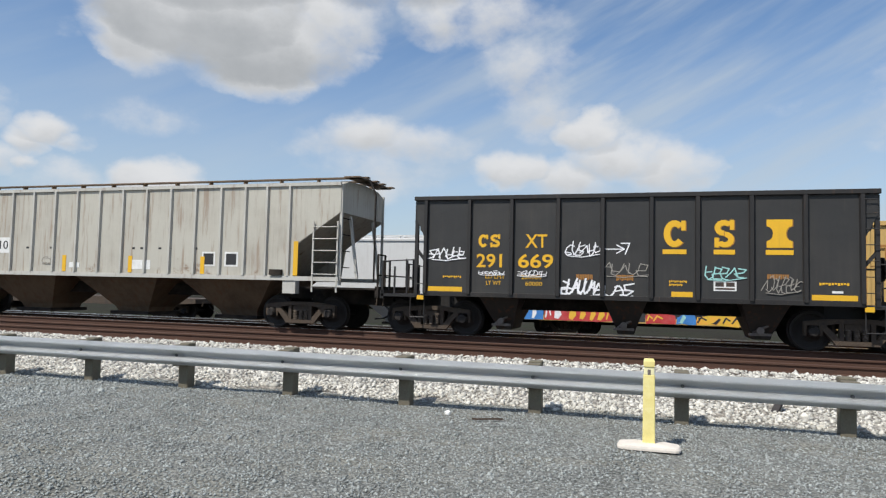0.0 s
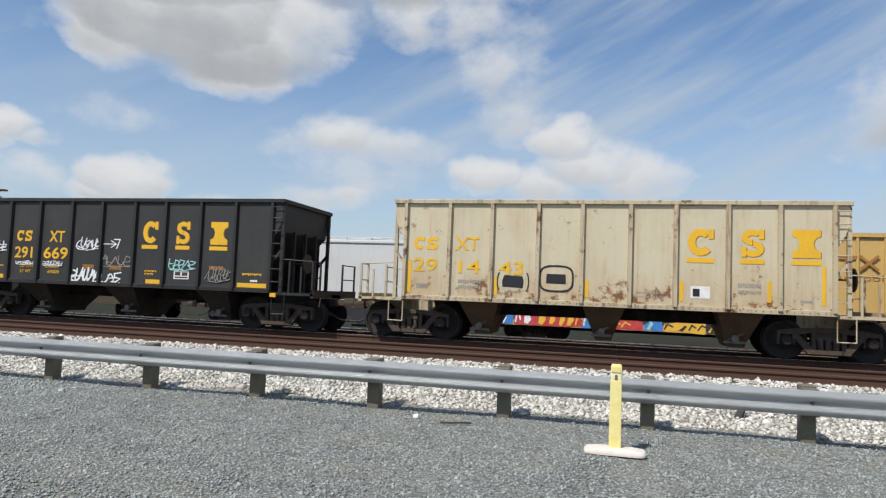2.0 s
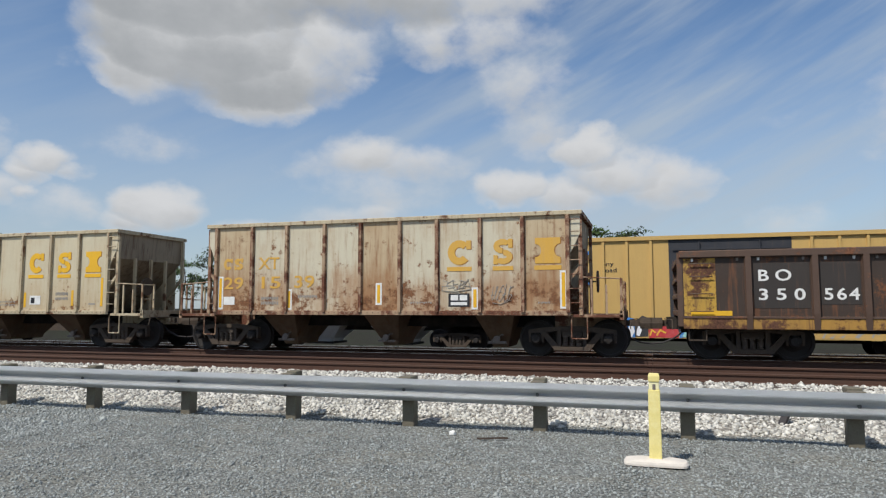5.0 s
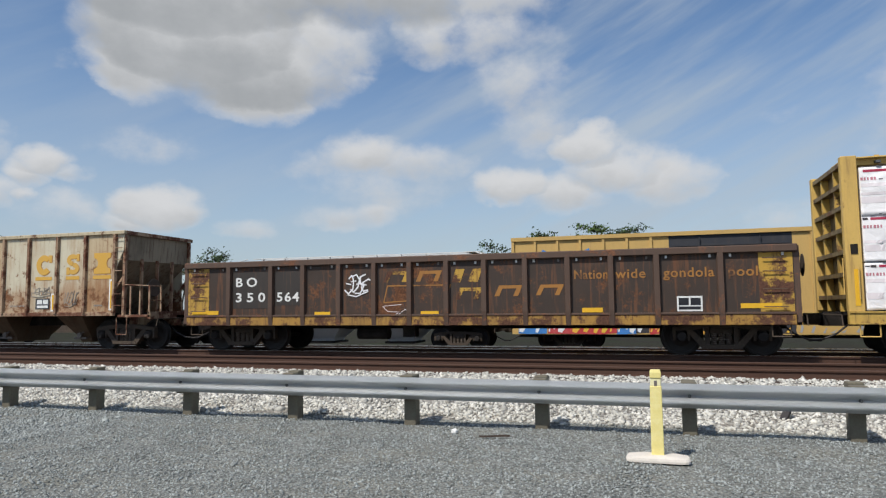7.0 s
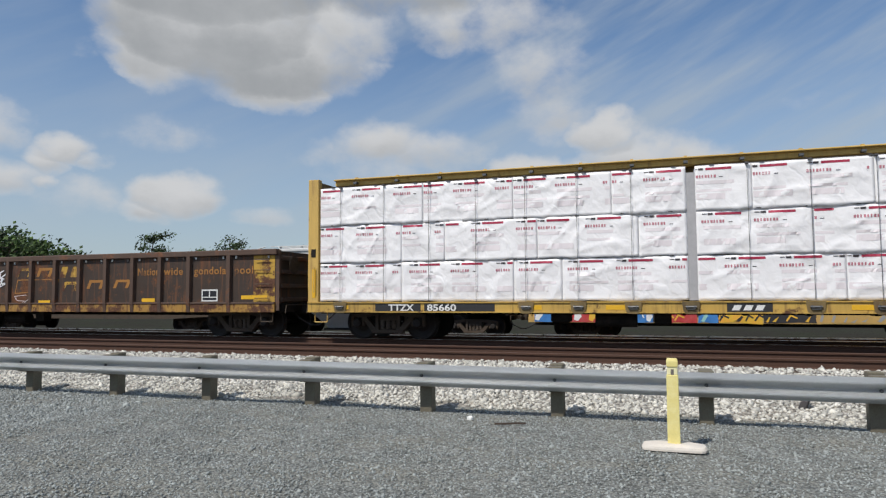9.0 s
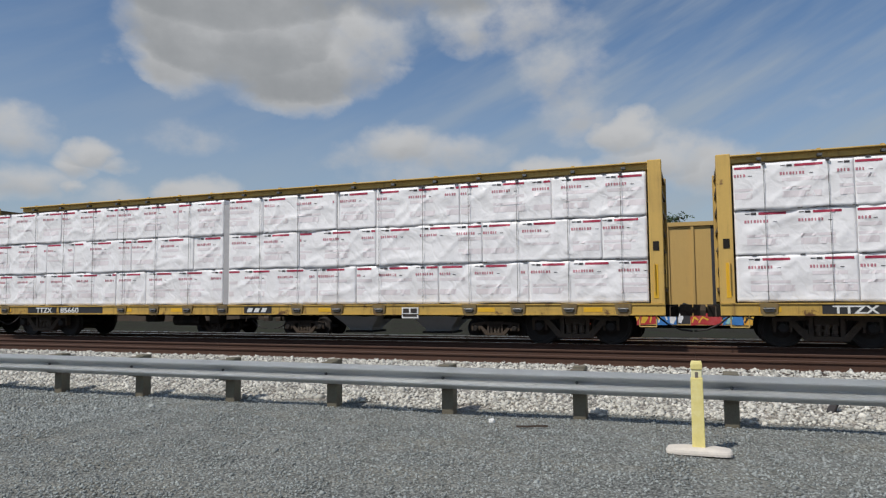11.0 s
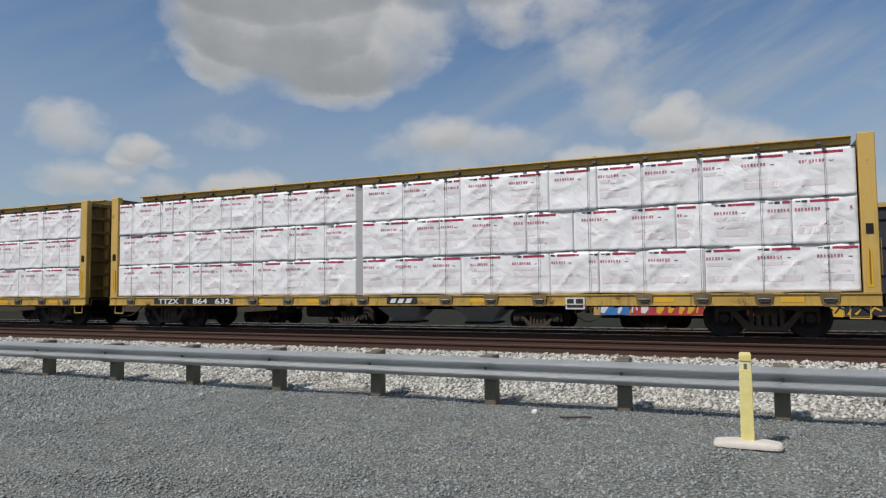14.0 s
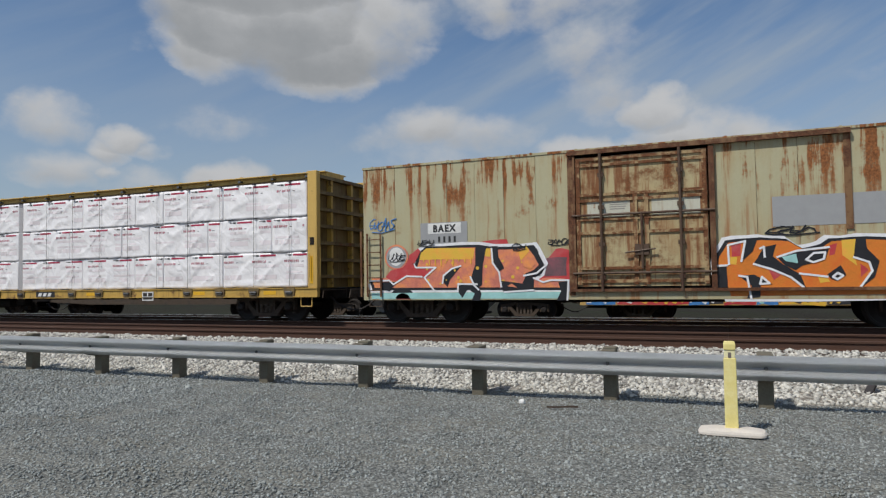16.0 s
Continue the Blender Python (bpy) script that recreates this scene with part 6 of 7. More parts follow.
    for k, digits in enumerate(number.split()):
        lettering(digits, -7.58 + 0.92 * k if number_width > 1 else -7.77, 0.80, 0.165, "letter_white", car, SIDE - 0.010, width=0.60 if number_width > 1 else number_width, bold=0.006)
    slab("number_panel", -0.5, 0.45, SIDE - 0.006, SIDE - 0.001, 0.785, 0.985, "letter_black", car)
    flat_shape("emblem", [[(-0.40 + 0.24 * k, 0.82), (-0.24 + 0.24 * k, 0.82), (-0.18 + 0.24 * k, 0.94), (-0.34 + 0.24 * k, 0.94)] for k in range(3)], "letter_white", car, SIDE - 0.010)
    slab("data_plate", 4.57, 5.05, SIDE - 0.03, SIDE - 0.008, 0.66, 0.95, "letter_white", car, "white framed data panel")
    flat_shape("data_panel_print", [rect(4.61, 4.78, 0.80, 0.92), rect(4.83, 5.01, 0.80, 0.92), rect(4.61, 5.01, 0.70, 0.77)], "stencil_dark", car, SIDE - 0.034)
    for x in (-10.5, -5.2, -3.2, 2.0, 6.7, 9.4):
        slab("reflector", x, x + 0.45, SIDE - 0.006, SIDE - 0.001, 0.83, 0.94, "letter_yellow", car)
    bm = bmesh.new()
    turned(bm, [(-3.5, 0.17), (-2.5, 0.17)], 12, "x")
    for v in bm.verts:
        v.co += Vector((0, -0.95, 0.56))
    part("brake_cylinder", bm, "under", car)
    slab("air_tank", -2.1, -1.7, -1.15, -0.75, 0.46, 0.76, "under", car, bevel=0.05)
    slab("air_tank", -4.6, -4.1, -1.15, -0.75, 0.50, 0.76, "under", car, bevel=0.05)
    return run(car, x_start)


def draped(shapes, width, height, off, lift):
    """Lays outlines of (x, z) on the wrinkled film: cuts them into strips that follow it."""
    def at(x, z):
        return (x, -film_depth(x, z, width, height, off) - 0.004 + lift, z)
    out = []
    for o in shapes:
        x0, x1 = min(p[0] for p in o), max(p[0] for p in o)
        if len(o) == 4 and x1 - x0 > 0.055:
            n = max(1, int((x1 - x0) / 0.05))
            zs = sorted(p[1] for p in o)
            lo, hi = (zs[0] + zs[1]) / 2, (zs[2] + zs[3]) / 2
            out.append([(at(x0 + (x1 - x0) * i / n, lo), at(x0 + (x1 - x0) * i / n, hi)) for i in range(n + 1)])
        else:
            out.append([tuple(at(q[0], q[1]) for q in o)])
    return out


def flat_mesh(items, mat):
    verts, faces = [], []
    for item in items:
        if len(item) == 1:
            base = len(verts)
            verts += item[0]
            faces.append(tuple(range(base, base + len(item[0]))))
        else:
            base = len(verts)
            for lo, hi in item:
                verts += [lo, hi]
            for i in range(len(item) - 1):
                faces.append((base + 2 * i, base + 2 * i + 2, base + 2 * i + 3, base + 2 * i + 1))
    me = bpy.data.meshes.new("printed_mark")
    me.from_pydata(verts, [], faces)
    me.materials.append(M[mat])
    return me


centerbeam("yellow centerbeam flatcar loaded with white film-wrapped board bundles", 63.2, 21, -1.2, "85660", (), 0.80)
centerbeam("second yellow centerbeam flatcar stacked with white wrapped board bundles", 87.0, 22, -1.4, "864 632", ())


def boxcar():
    car = thing("boxcar", "rust-streaked pale green boxcar with plug door and bright graffiti", "freight car", "cars of the passing train")
    half, z0, z1 = 7.55, 0.66, 4.36
    d0, d1 = -1.56, 1.58
    seams = [-7.55, -6.55, -5.75, -5.0, -4.2, -3.4, -2.55, d0]
    for k, (a, b) in enumerate(zip(seams, seams[1:])):
        slab("side_panel", a + 0.004, b - 0.004, SIDE + 0.004 * (k % 2), SIDE + 0.03, z0 + 0.2, z1, "box_green", car)
    right = [d1, 2.55, 3.4, 4.3, 5.2, 6.0, 6.8, 7.55]
    for k, (a, b) in enumerate(zip(right, right[1:])):
        slab("side_panel", a + 0.004, b - 0.004, SIDE + 0.004 * (k % 2), SIDE + 0.03, z0 + 0.2, z1, "box_green", car)
    slab("seam_post", 4.28, 4.42, SIDE - 0.03, SIDE, 2.16, z1, "box_rust", car, "rusty upright post")
    slab("seam_post", d0 - 0.16, d0 - 0.02, SIDE - 0.05, SIDE, z0 + 0.1, z1 - 0.02, "box_rust", car, "rusty upright post")
    slab("far_side", -half, half, -SIDE - 0.03, -SIDE, z0, z1, "box_green", car)
    for s in (-1, 1):
        slab("end_wall", min(s * half, s * (half - 0.04)), max(s * half, s * (half - 0.04)), SIDE + 0.03, -SIDE - 0.03, z0, z1, "box_green", car)
        bm = bmesh.new()
        for k in range(9):
            z = 1.0 + k * 0.38
            prism_x(bm, [(SIDE + 0.12, z - 0.10), (-SIDE - 0.12, z - 0.10), (-SIDE - 0.12, z + 0.10), (SIDE + 0.12, z + 0.10)], min(s * half, s * (half + 0.07)), max(s * half, s * (half + 0.07)))
        part("end_corrugation", bm, "box_green", car, bevel=0.025)
        bm = bmesh.new()
        for y in (SIDE + 0.07, SIDE + 0.55):
            bar(bm, (s * (half + 0.12), y, 0.75), (s * (half + 0.12), y, 2.6), 0.05, 0.03)
        for k in range(6):
            rod(bm, (s * (half + 0.12), SIDE + 0.07, 0.95 + 0.3 * k), (s * (half + 0.12), SIDE + 0.55, 0.95 + 0.3 * k), 0.013)
        part("end_ladder", bm, "box_rust", car)
        ladder("ladder", s * 7.40 - 0.0, s * 6.98, SIDE - 0.07, 0.75, 2.52, 5, "box_rust", car)
        step_iron(car, s * 7.2)
        bogie(car, s * 6.0)
        coupler(car, s * 8.6, s)
        slab("draft_sill", min(s * 7.4, s * 8.1), max(s * 7.4, s * 8.1), -0.3, 0.3, 0.66, 0.98, "under", car)
    bm = bmesh.new()
    prism_x(bm, [(SIDE - 0.02, z1 - 0.03), (SIDE - 0.02, z1 + 0.03), (SIDE + 0.4, z1 + 0.10), (0, z1 + 0.15), (-SIDE - 0.4, z1 + 0.10), (-SIDE + 0.02, z1 + 0.03), (-SIDE + 0.02, z1 - 0.03)], -half - 0.02, half + 0.02)
    part("roof", bm, "box_green", car)
    for k in range(13):
        bm = bmesh.new()
        x = -half + 0.3 + k * 1.15
        box(bm, x - 0.03, x + 0.03, SIDE - 0.028, SIDE + 0.1, z1 - 0.01, z1 + 0.045)
        part("roof_seam", bm, "box_green", car)
    slab("side_sill", -half, half, SIDE - 0.02, SIDE + 0.06, z0, z0 + 0.2, "box_green", car)
    slab("floor", -half, half, -1.5, 1.5, 0.9, 0.98, "under", car)
    slab("centre_sill", -half, half, -0.3, 0.3, 0.55, 0.9, "under", car)
    slab("door_track", d0 - 0.15, 4.42, SIDE - 0.12, SIDE, z1 - 0.13, z1 - 0.02, "box_rust", car, "rusted upper door track")
    slab("door_track", d0 - 0.15, 5.6, SIDE - 0.10, SIDE, z0 + 0.19, z0 + 0.26, "box_rust", car, "rusted lower door track")
    door = slab("plug_door", d0 + 0.05, d1 - 0.05, SIDE - 0.035, SIDE + 0.03, 0.98, 4.16, "door_panel", car, "rusty pale green plug door")
    bm = bmesh.new()
    for z in (1.10, 1.42, 2.28, 2.62, 3.08, 3.22, 3.95, 4.10):
        box(bm, d0 + 0.06, d1 - 0.06, SIDE - 0.075, SIDE - 0.035, z - 0.035, z + 0.035)
    for x in (d0 + 0.10, -0.10, 0.16, d1 - 0.12):
        box(bm, x - 0.05, x + 0.05, SIDE - 0.07, SIDE - 0.035, 1.02, 4.12 if abs(x) > 0.5 else 3.2)
    part("door_rib", bm, "door_rib", door)
    bm = bmesh.new()
    for x in (-0.90, 0.93):
        rod(bm, (x, SIDE - 0.11, 0.86), (x, SIDE - 0.11, 4.22), 0.035, 8)
        for z in (1.2, 2.0, 2.9, 3.7):
            box(bm, x - 0.07, x + 0.07, SIDE - 0.12, SIDE - 0.06, z - 0.05, z + 0.05)
    for z in (1.30, 2.72):
        rod(bm, (d0 - 0.05, SIDE - 0.10, z), (d1 + 0.1, SIDE - 0.10, z), 0.03, 8)
    rod(bm, (0.05, SIDE - 0.12, 1.4), (0.05, SIDE - 0.12, 2.7), 0.03, 8)
    box(bm, -0.12, 0.20, SIDE - 0.13, SIDE - 0.07, 1.72, 1.98)
    rod(bm, (-0.35, SIDE - 0.14, 1.78), (0.35, SIDE - 0.14, 1.86), 0.022, 6)
    part("lock_bar", bm, "door_bar", door)
    slab("door_frame", d1 - 0.02, d1 + 0.10, SIDE - 0.09, SIDE, 0.86, 4.2, "box_rust", car)
    slab("door_frame", d0 - 0.02, d0 + 0.03, SIDE - 0.09, SIDE, 0.86, 4.2, "box_rust", car)
    for a, b in ((-1.24, -0.22), (0.28, 1.36)):
        slab("data_plate", a, b, SIDE - 0.040, SIDE - 0.0355, 2.66, 3.06, "faded_white", door, "pale stencilled panel")
    for r in range(3):
        slab("small_print", -0.70, -0.34 + 0.03 * r, SIDE - 0.044, SIDE - 0.0405, 2.84 + r * 0.055, 2.865 + r * 0.055, "letter_grey", door)
    slab("painted_patch", -5.78, -4.42, FACE, FACE + 0.006, 2.16, 2.74, "overspray", car, "grey repaint patch")
    slab("number_panel", -5.56, -4.60, FACE - 0.004, FACE - 0.0005, 2.44, 2.72, "letter_white", car, "white mark panel")
    lettering("BAEX", -5.40, 2.49, 0.18, "letter_black", car, FACE - 0.008, width=0.66, bold=0.010, spacing=1.25)
    flat_shape("small_print", [rect(-5.26 + 0.15 * k, -5.20 + 0.15 * k, 2.20, 2.36) for k in range(4)], "letter_black", car, FACE - 0.003)
    slab("painted_patch", 2.86, 7.0, FACE, FACE + 0.003, 2.27, 2.94, "overspray", car, "grey repaint patch")
    graffiti(car)
    return run(car, 107.4)


def wobble(points, seed, amount=0.03, cuts=3):
    """Smooths and roughens an outline a little."""
    out, n = [], len(points)
    for i in range(n):
        (x0, z0), (x1, z1) = points[i], points[(i + 1) % n]
        for k in range(cuts):
            f = k / cuts
            x, z = x0 + (x1 - x0) * f, z0 + (z1 - z0) * f
            out.append((x + amount * noise.noise((x * 2.3, z * 2.3, seed)), z + amount * noise.noise((x * 2.3, z * 2.3, seed + 9.0))))
    return out


def graffiti(car):
    """Two painted pieces: layered plain shapes, backing first."""
    y = FACE - 0.004

    def layer(name, mat, shapes, lift, seed, amount=0.03):
        for k, s in enumerate(shapes):
            flat_shape(name, [wobble(s, seed + k, amount)], mat, car, y - lift - 0.0003 * k)
    # pink and red piece over a pale teal ground
    def lines(mat, paths, width, lift):
        for p in paths:
            flat_shape("graffiti_line", stroke(p, width), mat, car, y - lift)
    layer("graffiti_ground", "g_teal", [[(-7.3, 0.68), (-1.65, 0.68), (-1.65, 0.98), (-7.3, 1.02)]], 0.0, 1)
    flat_shape("graffiti_ground", [rect(-7.3, -1.75, 0.69, 0.855)], "g_teal", car, SIDE - 0.026)
    layer("graffiti_cloud", "g_red", [[(-7.45, 0.80), (-6.7, 0.9), (-6.6, 1.5), (-5.9, 2.0), (-5.6, 2.05), (-5.6, 1.0), (-7.0, 0.72)], [(-2.6, 0.95), (-1.62, 0.7), (-1.62, 1.85), (-2.1, 1.9), (-2.5, 1.4)], [(-4.9, 1.95), (-3.2, 1.98), (-3.3, 2.20), (-4.7, 2.18)]], 0.003, 2, 0.09)
    def shrink(points, by, cx):
        return [(x - by * math.copysign(1.0, x - cx), z - by * math.copysign(1.0, z - 1.42)) for x, z in points]
    outer = [(-7.36, 1.2), (-6.74, 1.2), (-6.61, 1.1), (-6.21, 1.31), (-5.79, 1.32), (-5.9, 1.54), (-5.95, 1.63), (-5.83, 1.94), (-5.61, 2.1), (-4.1, 2.11), (-3.75, 2.04), (-3.22, 2.02), (-2.62, 2.04), (-2.48, 1.81), (-2.3, 1.52), (-2.42, 1.31), (-2.64, 1.21), (-2.42, 1.1), (-2.25, 1.14), (-1.76, 1.13), (-1.79, 0.89), (-7.27, 0.93)]
    layer("graffiti_outline", "chalk", [shrink(outer, -0.07, -4.5)], 0.006, 3, 0.05)
    layer("graffiti_shadow", "g_black", [outer], 0.009, 3, 0.02)
    layer("graffiti_fill", "g_pink", [shrink(outer, 0.07, -4.5)], 0.012, 3, 0.02)
    layer("graffiti_fill", "g_yellow", [[(-5.78, 1.94), (-5.61, 2.05), (-4.22, 2.02), (-4.26, 1.73), (-5.83, 1.75)], [(-3.99, 2.0), (-3.75, 1.99), (-3.79, 1.77), (-3.99, 1.81)], [(-3.02, 1.88), (-2.8, 2.01), (-2.73, 1.88), (-2.97, 1.65)]], 0.015, 6, 0.02)
    layer("graffiti_fill", "g_red", [[(-5.9, 1.52), (-5.33, 1.53), (-5.67, 1.26), (-6.21, 1.33)], [(-6.86, 1.31), (-6.7, 1.49), (-6.12, 1.57), (-5.9, 1.51), (-6.21, 1.34), (-6.56, 1.18)], [(-6.14, 1.88), (-5.86, 2.06), (-5.79, 1.97), (-5.95, 1.66), (-6.09, 1.64)]], 0.015, 8, 0.03)
    layer("graffiti_block", "g_purple", [[(-2.38, 1.72), (-1.77, 1.71), (-1.8, 1.26), (-2.35, 1.24)]], 0.005, 8, 0.04)
    # drips and dots of yellow over the coral
    rnd = random.Random(5)
    dots = []
    for cx, cz in [(rnd.uniform(-5.6, -2.9), rnd.uniform(1.05, 1.7)) for k in range(26)]:
        r = rnd.uniform(0.02, 0.05)
        dots.append([(cx + r * math.cos(a), cz + r * math.sin(a)) for a in [k * math.tau / 7 for k in range(7)]])
    dots += [rect(x, x + 0.03, 1.75 - d, 1.76) for x, d in [(-5.7 + 0.17 * k, rnd.uniform(0.05, 0.2)) for k in range(9)]]
    tagged(flat_shape("graffiti_dots", dots, "g_yellow", car, y - 0.0145), kind="stuff")
    strokes = (
        [(-4.19, 2.07), (-3.88, 2.06), (-4.0, 1.56), (-4.02, 1.04), (-4.15, 0.94), (-4.33, 1.24), (-4.2, 1.56)],
        [(-4.61, 1.54), (-4.87, 1.47), (-5.09, 1.31), (-5.13, 1.13), (-5.0, 1.01), (-4.93, 1.2), (-4.75, 1.39)],
        [(-4.72, 1.03), (-4.64, 1.12), (-4.16, 1.06), (-4.04, 0.82), (-4.08, 0.64), (-4.31, 0.64), (-4.23, 0.82), (-4.43, 0.96), (-4.58, 0.7), (-4.71, 0.88)],
        [(-3.78, 2.05), (-3.58, 2.05), (-3.56, 1.77), (-3.41, 1.47), (-3.54, 1.39), (-3.7, 1.61)],
        [(-3.54, 1.15), (-3.31, 1.12), (-2.94, 1.07), (-2.8, 1.33), (-2.62, 1.24), (-2.64, 0.91), (-3.44, 0.86), (-3.51, 0.99)],
        [(-2.8, 2.01), (-2.55, 1.96), (-2.32, 1.52), (-2.49, 1.27), (-2.89, 1.3), (-2.65, 1.4), (-2.5, 1.53), (-2.63, 1.79)],
        [(-2.02, 1.09), (-1.77, 1.12), (-1.81, 0.65), (-2.06, 0.64), (-1.94, 0.88)],
        [(-6.74, 1.15), (-6.47, 1.16), (-6.74, 0.91), (-6.95, 0.96), (-6.96, 1.15)],
    )
    layer("graffiti_stroke", "g_black", strokes, 0.018, 4, 0.015)
    layer("graffiti_fill", "g_pink", [[(-3.34, 1.01), (-3.07, 0.97), (-3.22, 1.08)], [(-2.76, 1.79), (-2.59, 1.56), (-2.71, 1.44), (-2.91, 1.51)]], 0.023, 4, 0.01)
    lines("chalk", [[(-5.9, 1.54), (-5.33, 1.53), (-5.67, 1.27), (-5.38, 0.9)], [(-5.14, 1.1), (-5.11, 1.31), (-4.87, 1.49), (-4.61, 1.56)], [(-4.35, 1.27), (-4.24, 1.04), (-4.12, 0.92)], [(-4.71, 0.87), (-4.69, 1.08), (-4.16, 1.07)], [(-3.75, 1.99), (-3.72, 1.61), (-3.55, 1.37), (-3.5, 0.99)], [(-2.9, 1.27), (-2.56, 1.33), (-2.32, 1.52), (-2.48, 1.84)], [(-2.64, 1.21), (-2.39, 1.1), (-2.2, 1.15), (-1.75, 1.14), (-1.79, 0.65)], [(-7.36, 1.19), (-6.74, 1.2), (-6.61, 1.09), (-6.21, 1.31), (-5.74, 1.29)], [(-3.42, 0.86), (-2.65, 0.9)]], 0.046, 0.026)
    layer("graffiti_dome", "g_black", [[(-6.35 + 0.40 * math.cos(a), 0.68 + 0.32 * math.sin(a)) for a in [k * math.pi / 8 for k in range(9)]]], 0.012, 9, 0.0)
    layer("graffiti_dome", "g_red", [[(-6.33 + 0.22 * math.cos(a), 0.68 + 0.17 * math.sin(a)) for a in [k * math.pi / 8 for k in range(9)]]], 0.016, 9, 0.0)
    layer("graffiti_bubble", "g_pink", [[(-6.52 + 0.36 * math.cos(a), 1.84 + 0.35 * math.sin(a)) for a in [k * math.tau / 18 for k in range(18)]]], 0.006, 10, 0.03)
    layer("graffiti_bubble", "overspray", [[(-6.52 + 0.31 * math.cos(a), 1.84 + 0.30 * math.sin(a)) for a in [k * math.tau / 18 for k in range(18)]]], 0.009, 10, 0.03)
    layer("graffiti_bubble", "letter_white", [[(-6.52 + 0.23 * math.cos(a), 1.86 + 0.25 * math.sin(a)) for a in [k * math.tau / 18 for k in range(18)]]], 0.012, 10, 0.05)
    scrawl("spray_tag", -6.75, -6.3, 1.72, 1.95, "g_black", car, y - 0.016, 61, 4, 0.022)
    scrawl("spray_tag", -7.35, -6.6, 2.55, 2.95, "g_blue", car, y, 62, 6, 0.02)
    scrawl("spray_tag", -5.85, -5.4, 2.12, 2.28, "g_black", car, y - 0.016, 63, 4, 0.018)
    scrawl("spray_tag", -2.25, -1.7, 2.03, 2.20, "g_black", car, y, 64, 5, 0.018)
    scrawl("spray_tag", -3.2, -2.85, 1.92, 2.12, "g_black", car, y - 0.018, 65, 3, 0.018)
    # orange piece beyond the door
    outer = [(1.67, 1.69), (1.87, 2.0), (2.59, 2.05), (3.12, 1.98), (3.43, 1.77), (3.76, 1.85), (3.93, 1.97), (4.66, 1.99), (5.6, 1.90), (6.4, 1.98), (7.2, 1.92), (7.2, 0.72), (1.9, 0.67), (1.84, 0.89), (1.65, 0.89), (1.62, 1.43)]
    layer("graffiti_outline", "chalk", [shrink(outer, -0.07, 4.4)], 0.006, 11, 0.05)
    layer("graffiti_shadow", "g_black", [outer], 0.009, 11, 0.02)
    layer("graffiti_fill", "g_orange", [shrink(outer, 0.06, 4.4)], 0.012, 11, 0.02)
    layer("graffiti_fill", "g_red", [[(1.97, 1.9), (2.22, 1.92), (2.16, 1.64), (1.96, 1.61)], [(2.74, 1.32), (2.98, 1.2), (2.84, 1.06)], [(3.95, 1.81), (4.11, 1.84), (4.07, 1.62), (3.96, 1.6)], [(4.5, 1.39), (4.64, 1.27), (4.49, 1.11)]], 0.015, 14, 0.05)
    layer("graffiti_fill", "g_yellow", [[(1.91, 1.61), (2.12, 1.62), (2.08, 1.44), (1.92, 1.44)], [(4.19, 1.9), (4.44, 1.92), (4.39, 1.59), (4.44, 1.37), (4.2, 1.6)], [(3.68, 1.12), (3.86, 1.16), (3.92, 1.02), (3.73, 0.99)]], 0.015, 15, 0.04)
    strokes = (
        [(2.28, 2.01), (2.54, 2.01), (2.44, 1.73), (2.21, 1.51)],
        [(2.66, 1.82), (2.91, 1.88), (2.84, 1.61), (3.04, 1.42), (3.36, 1.21), (3.47, 0.89), (3.18, 1.15), (2.81, 1.33), (2.44, 1.45)],
        [(2.93, 1.58), (3.31, 1.7), (3.93, 1.74), (3.85, 1.5), (3.41, 1.39), (3.28, 1.29), (3.08, 1.4)],
        [(2.13, 1.18), (2.45, 1.21), (2.81, 0.98), (2.57, 0.97), (2.56, 0.72), (2.28, 0.68), (2.39, 0.96)],
        [(3.88, 1.19), (4.15, 1.39), (4.25, 1.17), (4.07, 1.04), (3.95, 1.09)],
        [(4.44, 1.92), (4.62, 1.93), (4.64, 1.73), (4.86, 1.46), (4.77, 1.13), (4.46, 0.85), (4.7, 1.25), (4.65, 1.43), (4.39, 1.55)],
        [(1.64, 1.39), (1.88, 1.4), (1.88, 0.94), (1.65, 0.92)],
    )
    layer("graffiti_stroke", "g_black", strokes, 0.018, 12, 0.015)
    layer("graffiti_fill", "g_teal", [[(3.01, 1.59), (3.29, 1.66), (3.32, 1.45), (3.08, 1.5)]], 0.022, 16, 0.015)
    lines("chalk", [[(1.93, 1.45), (1.92, 1.89), (2.28, 1.97), (2.19, 1.51)], [(2.44, 1.45), (2.81, 1.32), (3.18, 1.14), (3.47, 0.87)], [(2.58, 1.79), (2.66, 1.83), (2.67, 1.6)], [(3.35, 1.22), (3.89, 1.14)], [(3.49, 1.52), (3.64, 1.66), (3.86, 1.67), (3.83, 1.53), (3.63, 1.46), (3.49, 1.52)], [(3.99, 1.14), (4.08, 1.22), (4.18, 1.16), (4.07, 1.08), (3.99, 1.14)], [(4.39, 1.55), (4.67, 1.44), (4.72, 1.25), (4.48, 0.89)], [(1.6, 0.89), (1.62, 1.42), (1.89, 1.43)], [(2.13, 1.19), (2.3, 1.16), (2.37, 0.68)], [(2.6, 1.16), (2.75, 1.01), (2.56, 1.0), (2.6, 1.16)], [(2.92, 1.59), (3.31, 1.72), (3.94, 1.78)]], 0.046, 0.026)
    scrawl("spray_tag", 2.75, 3.7, 2.08, 2.28, "g_black", car, y, 66, 4, 0.03)


boxcar()

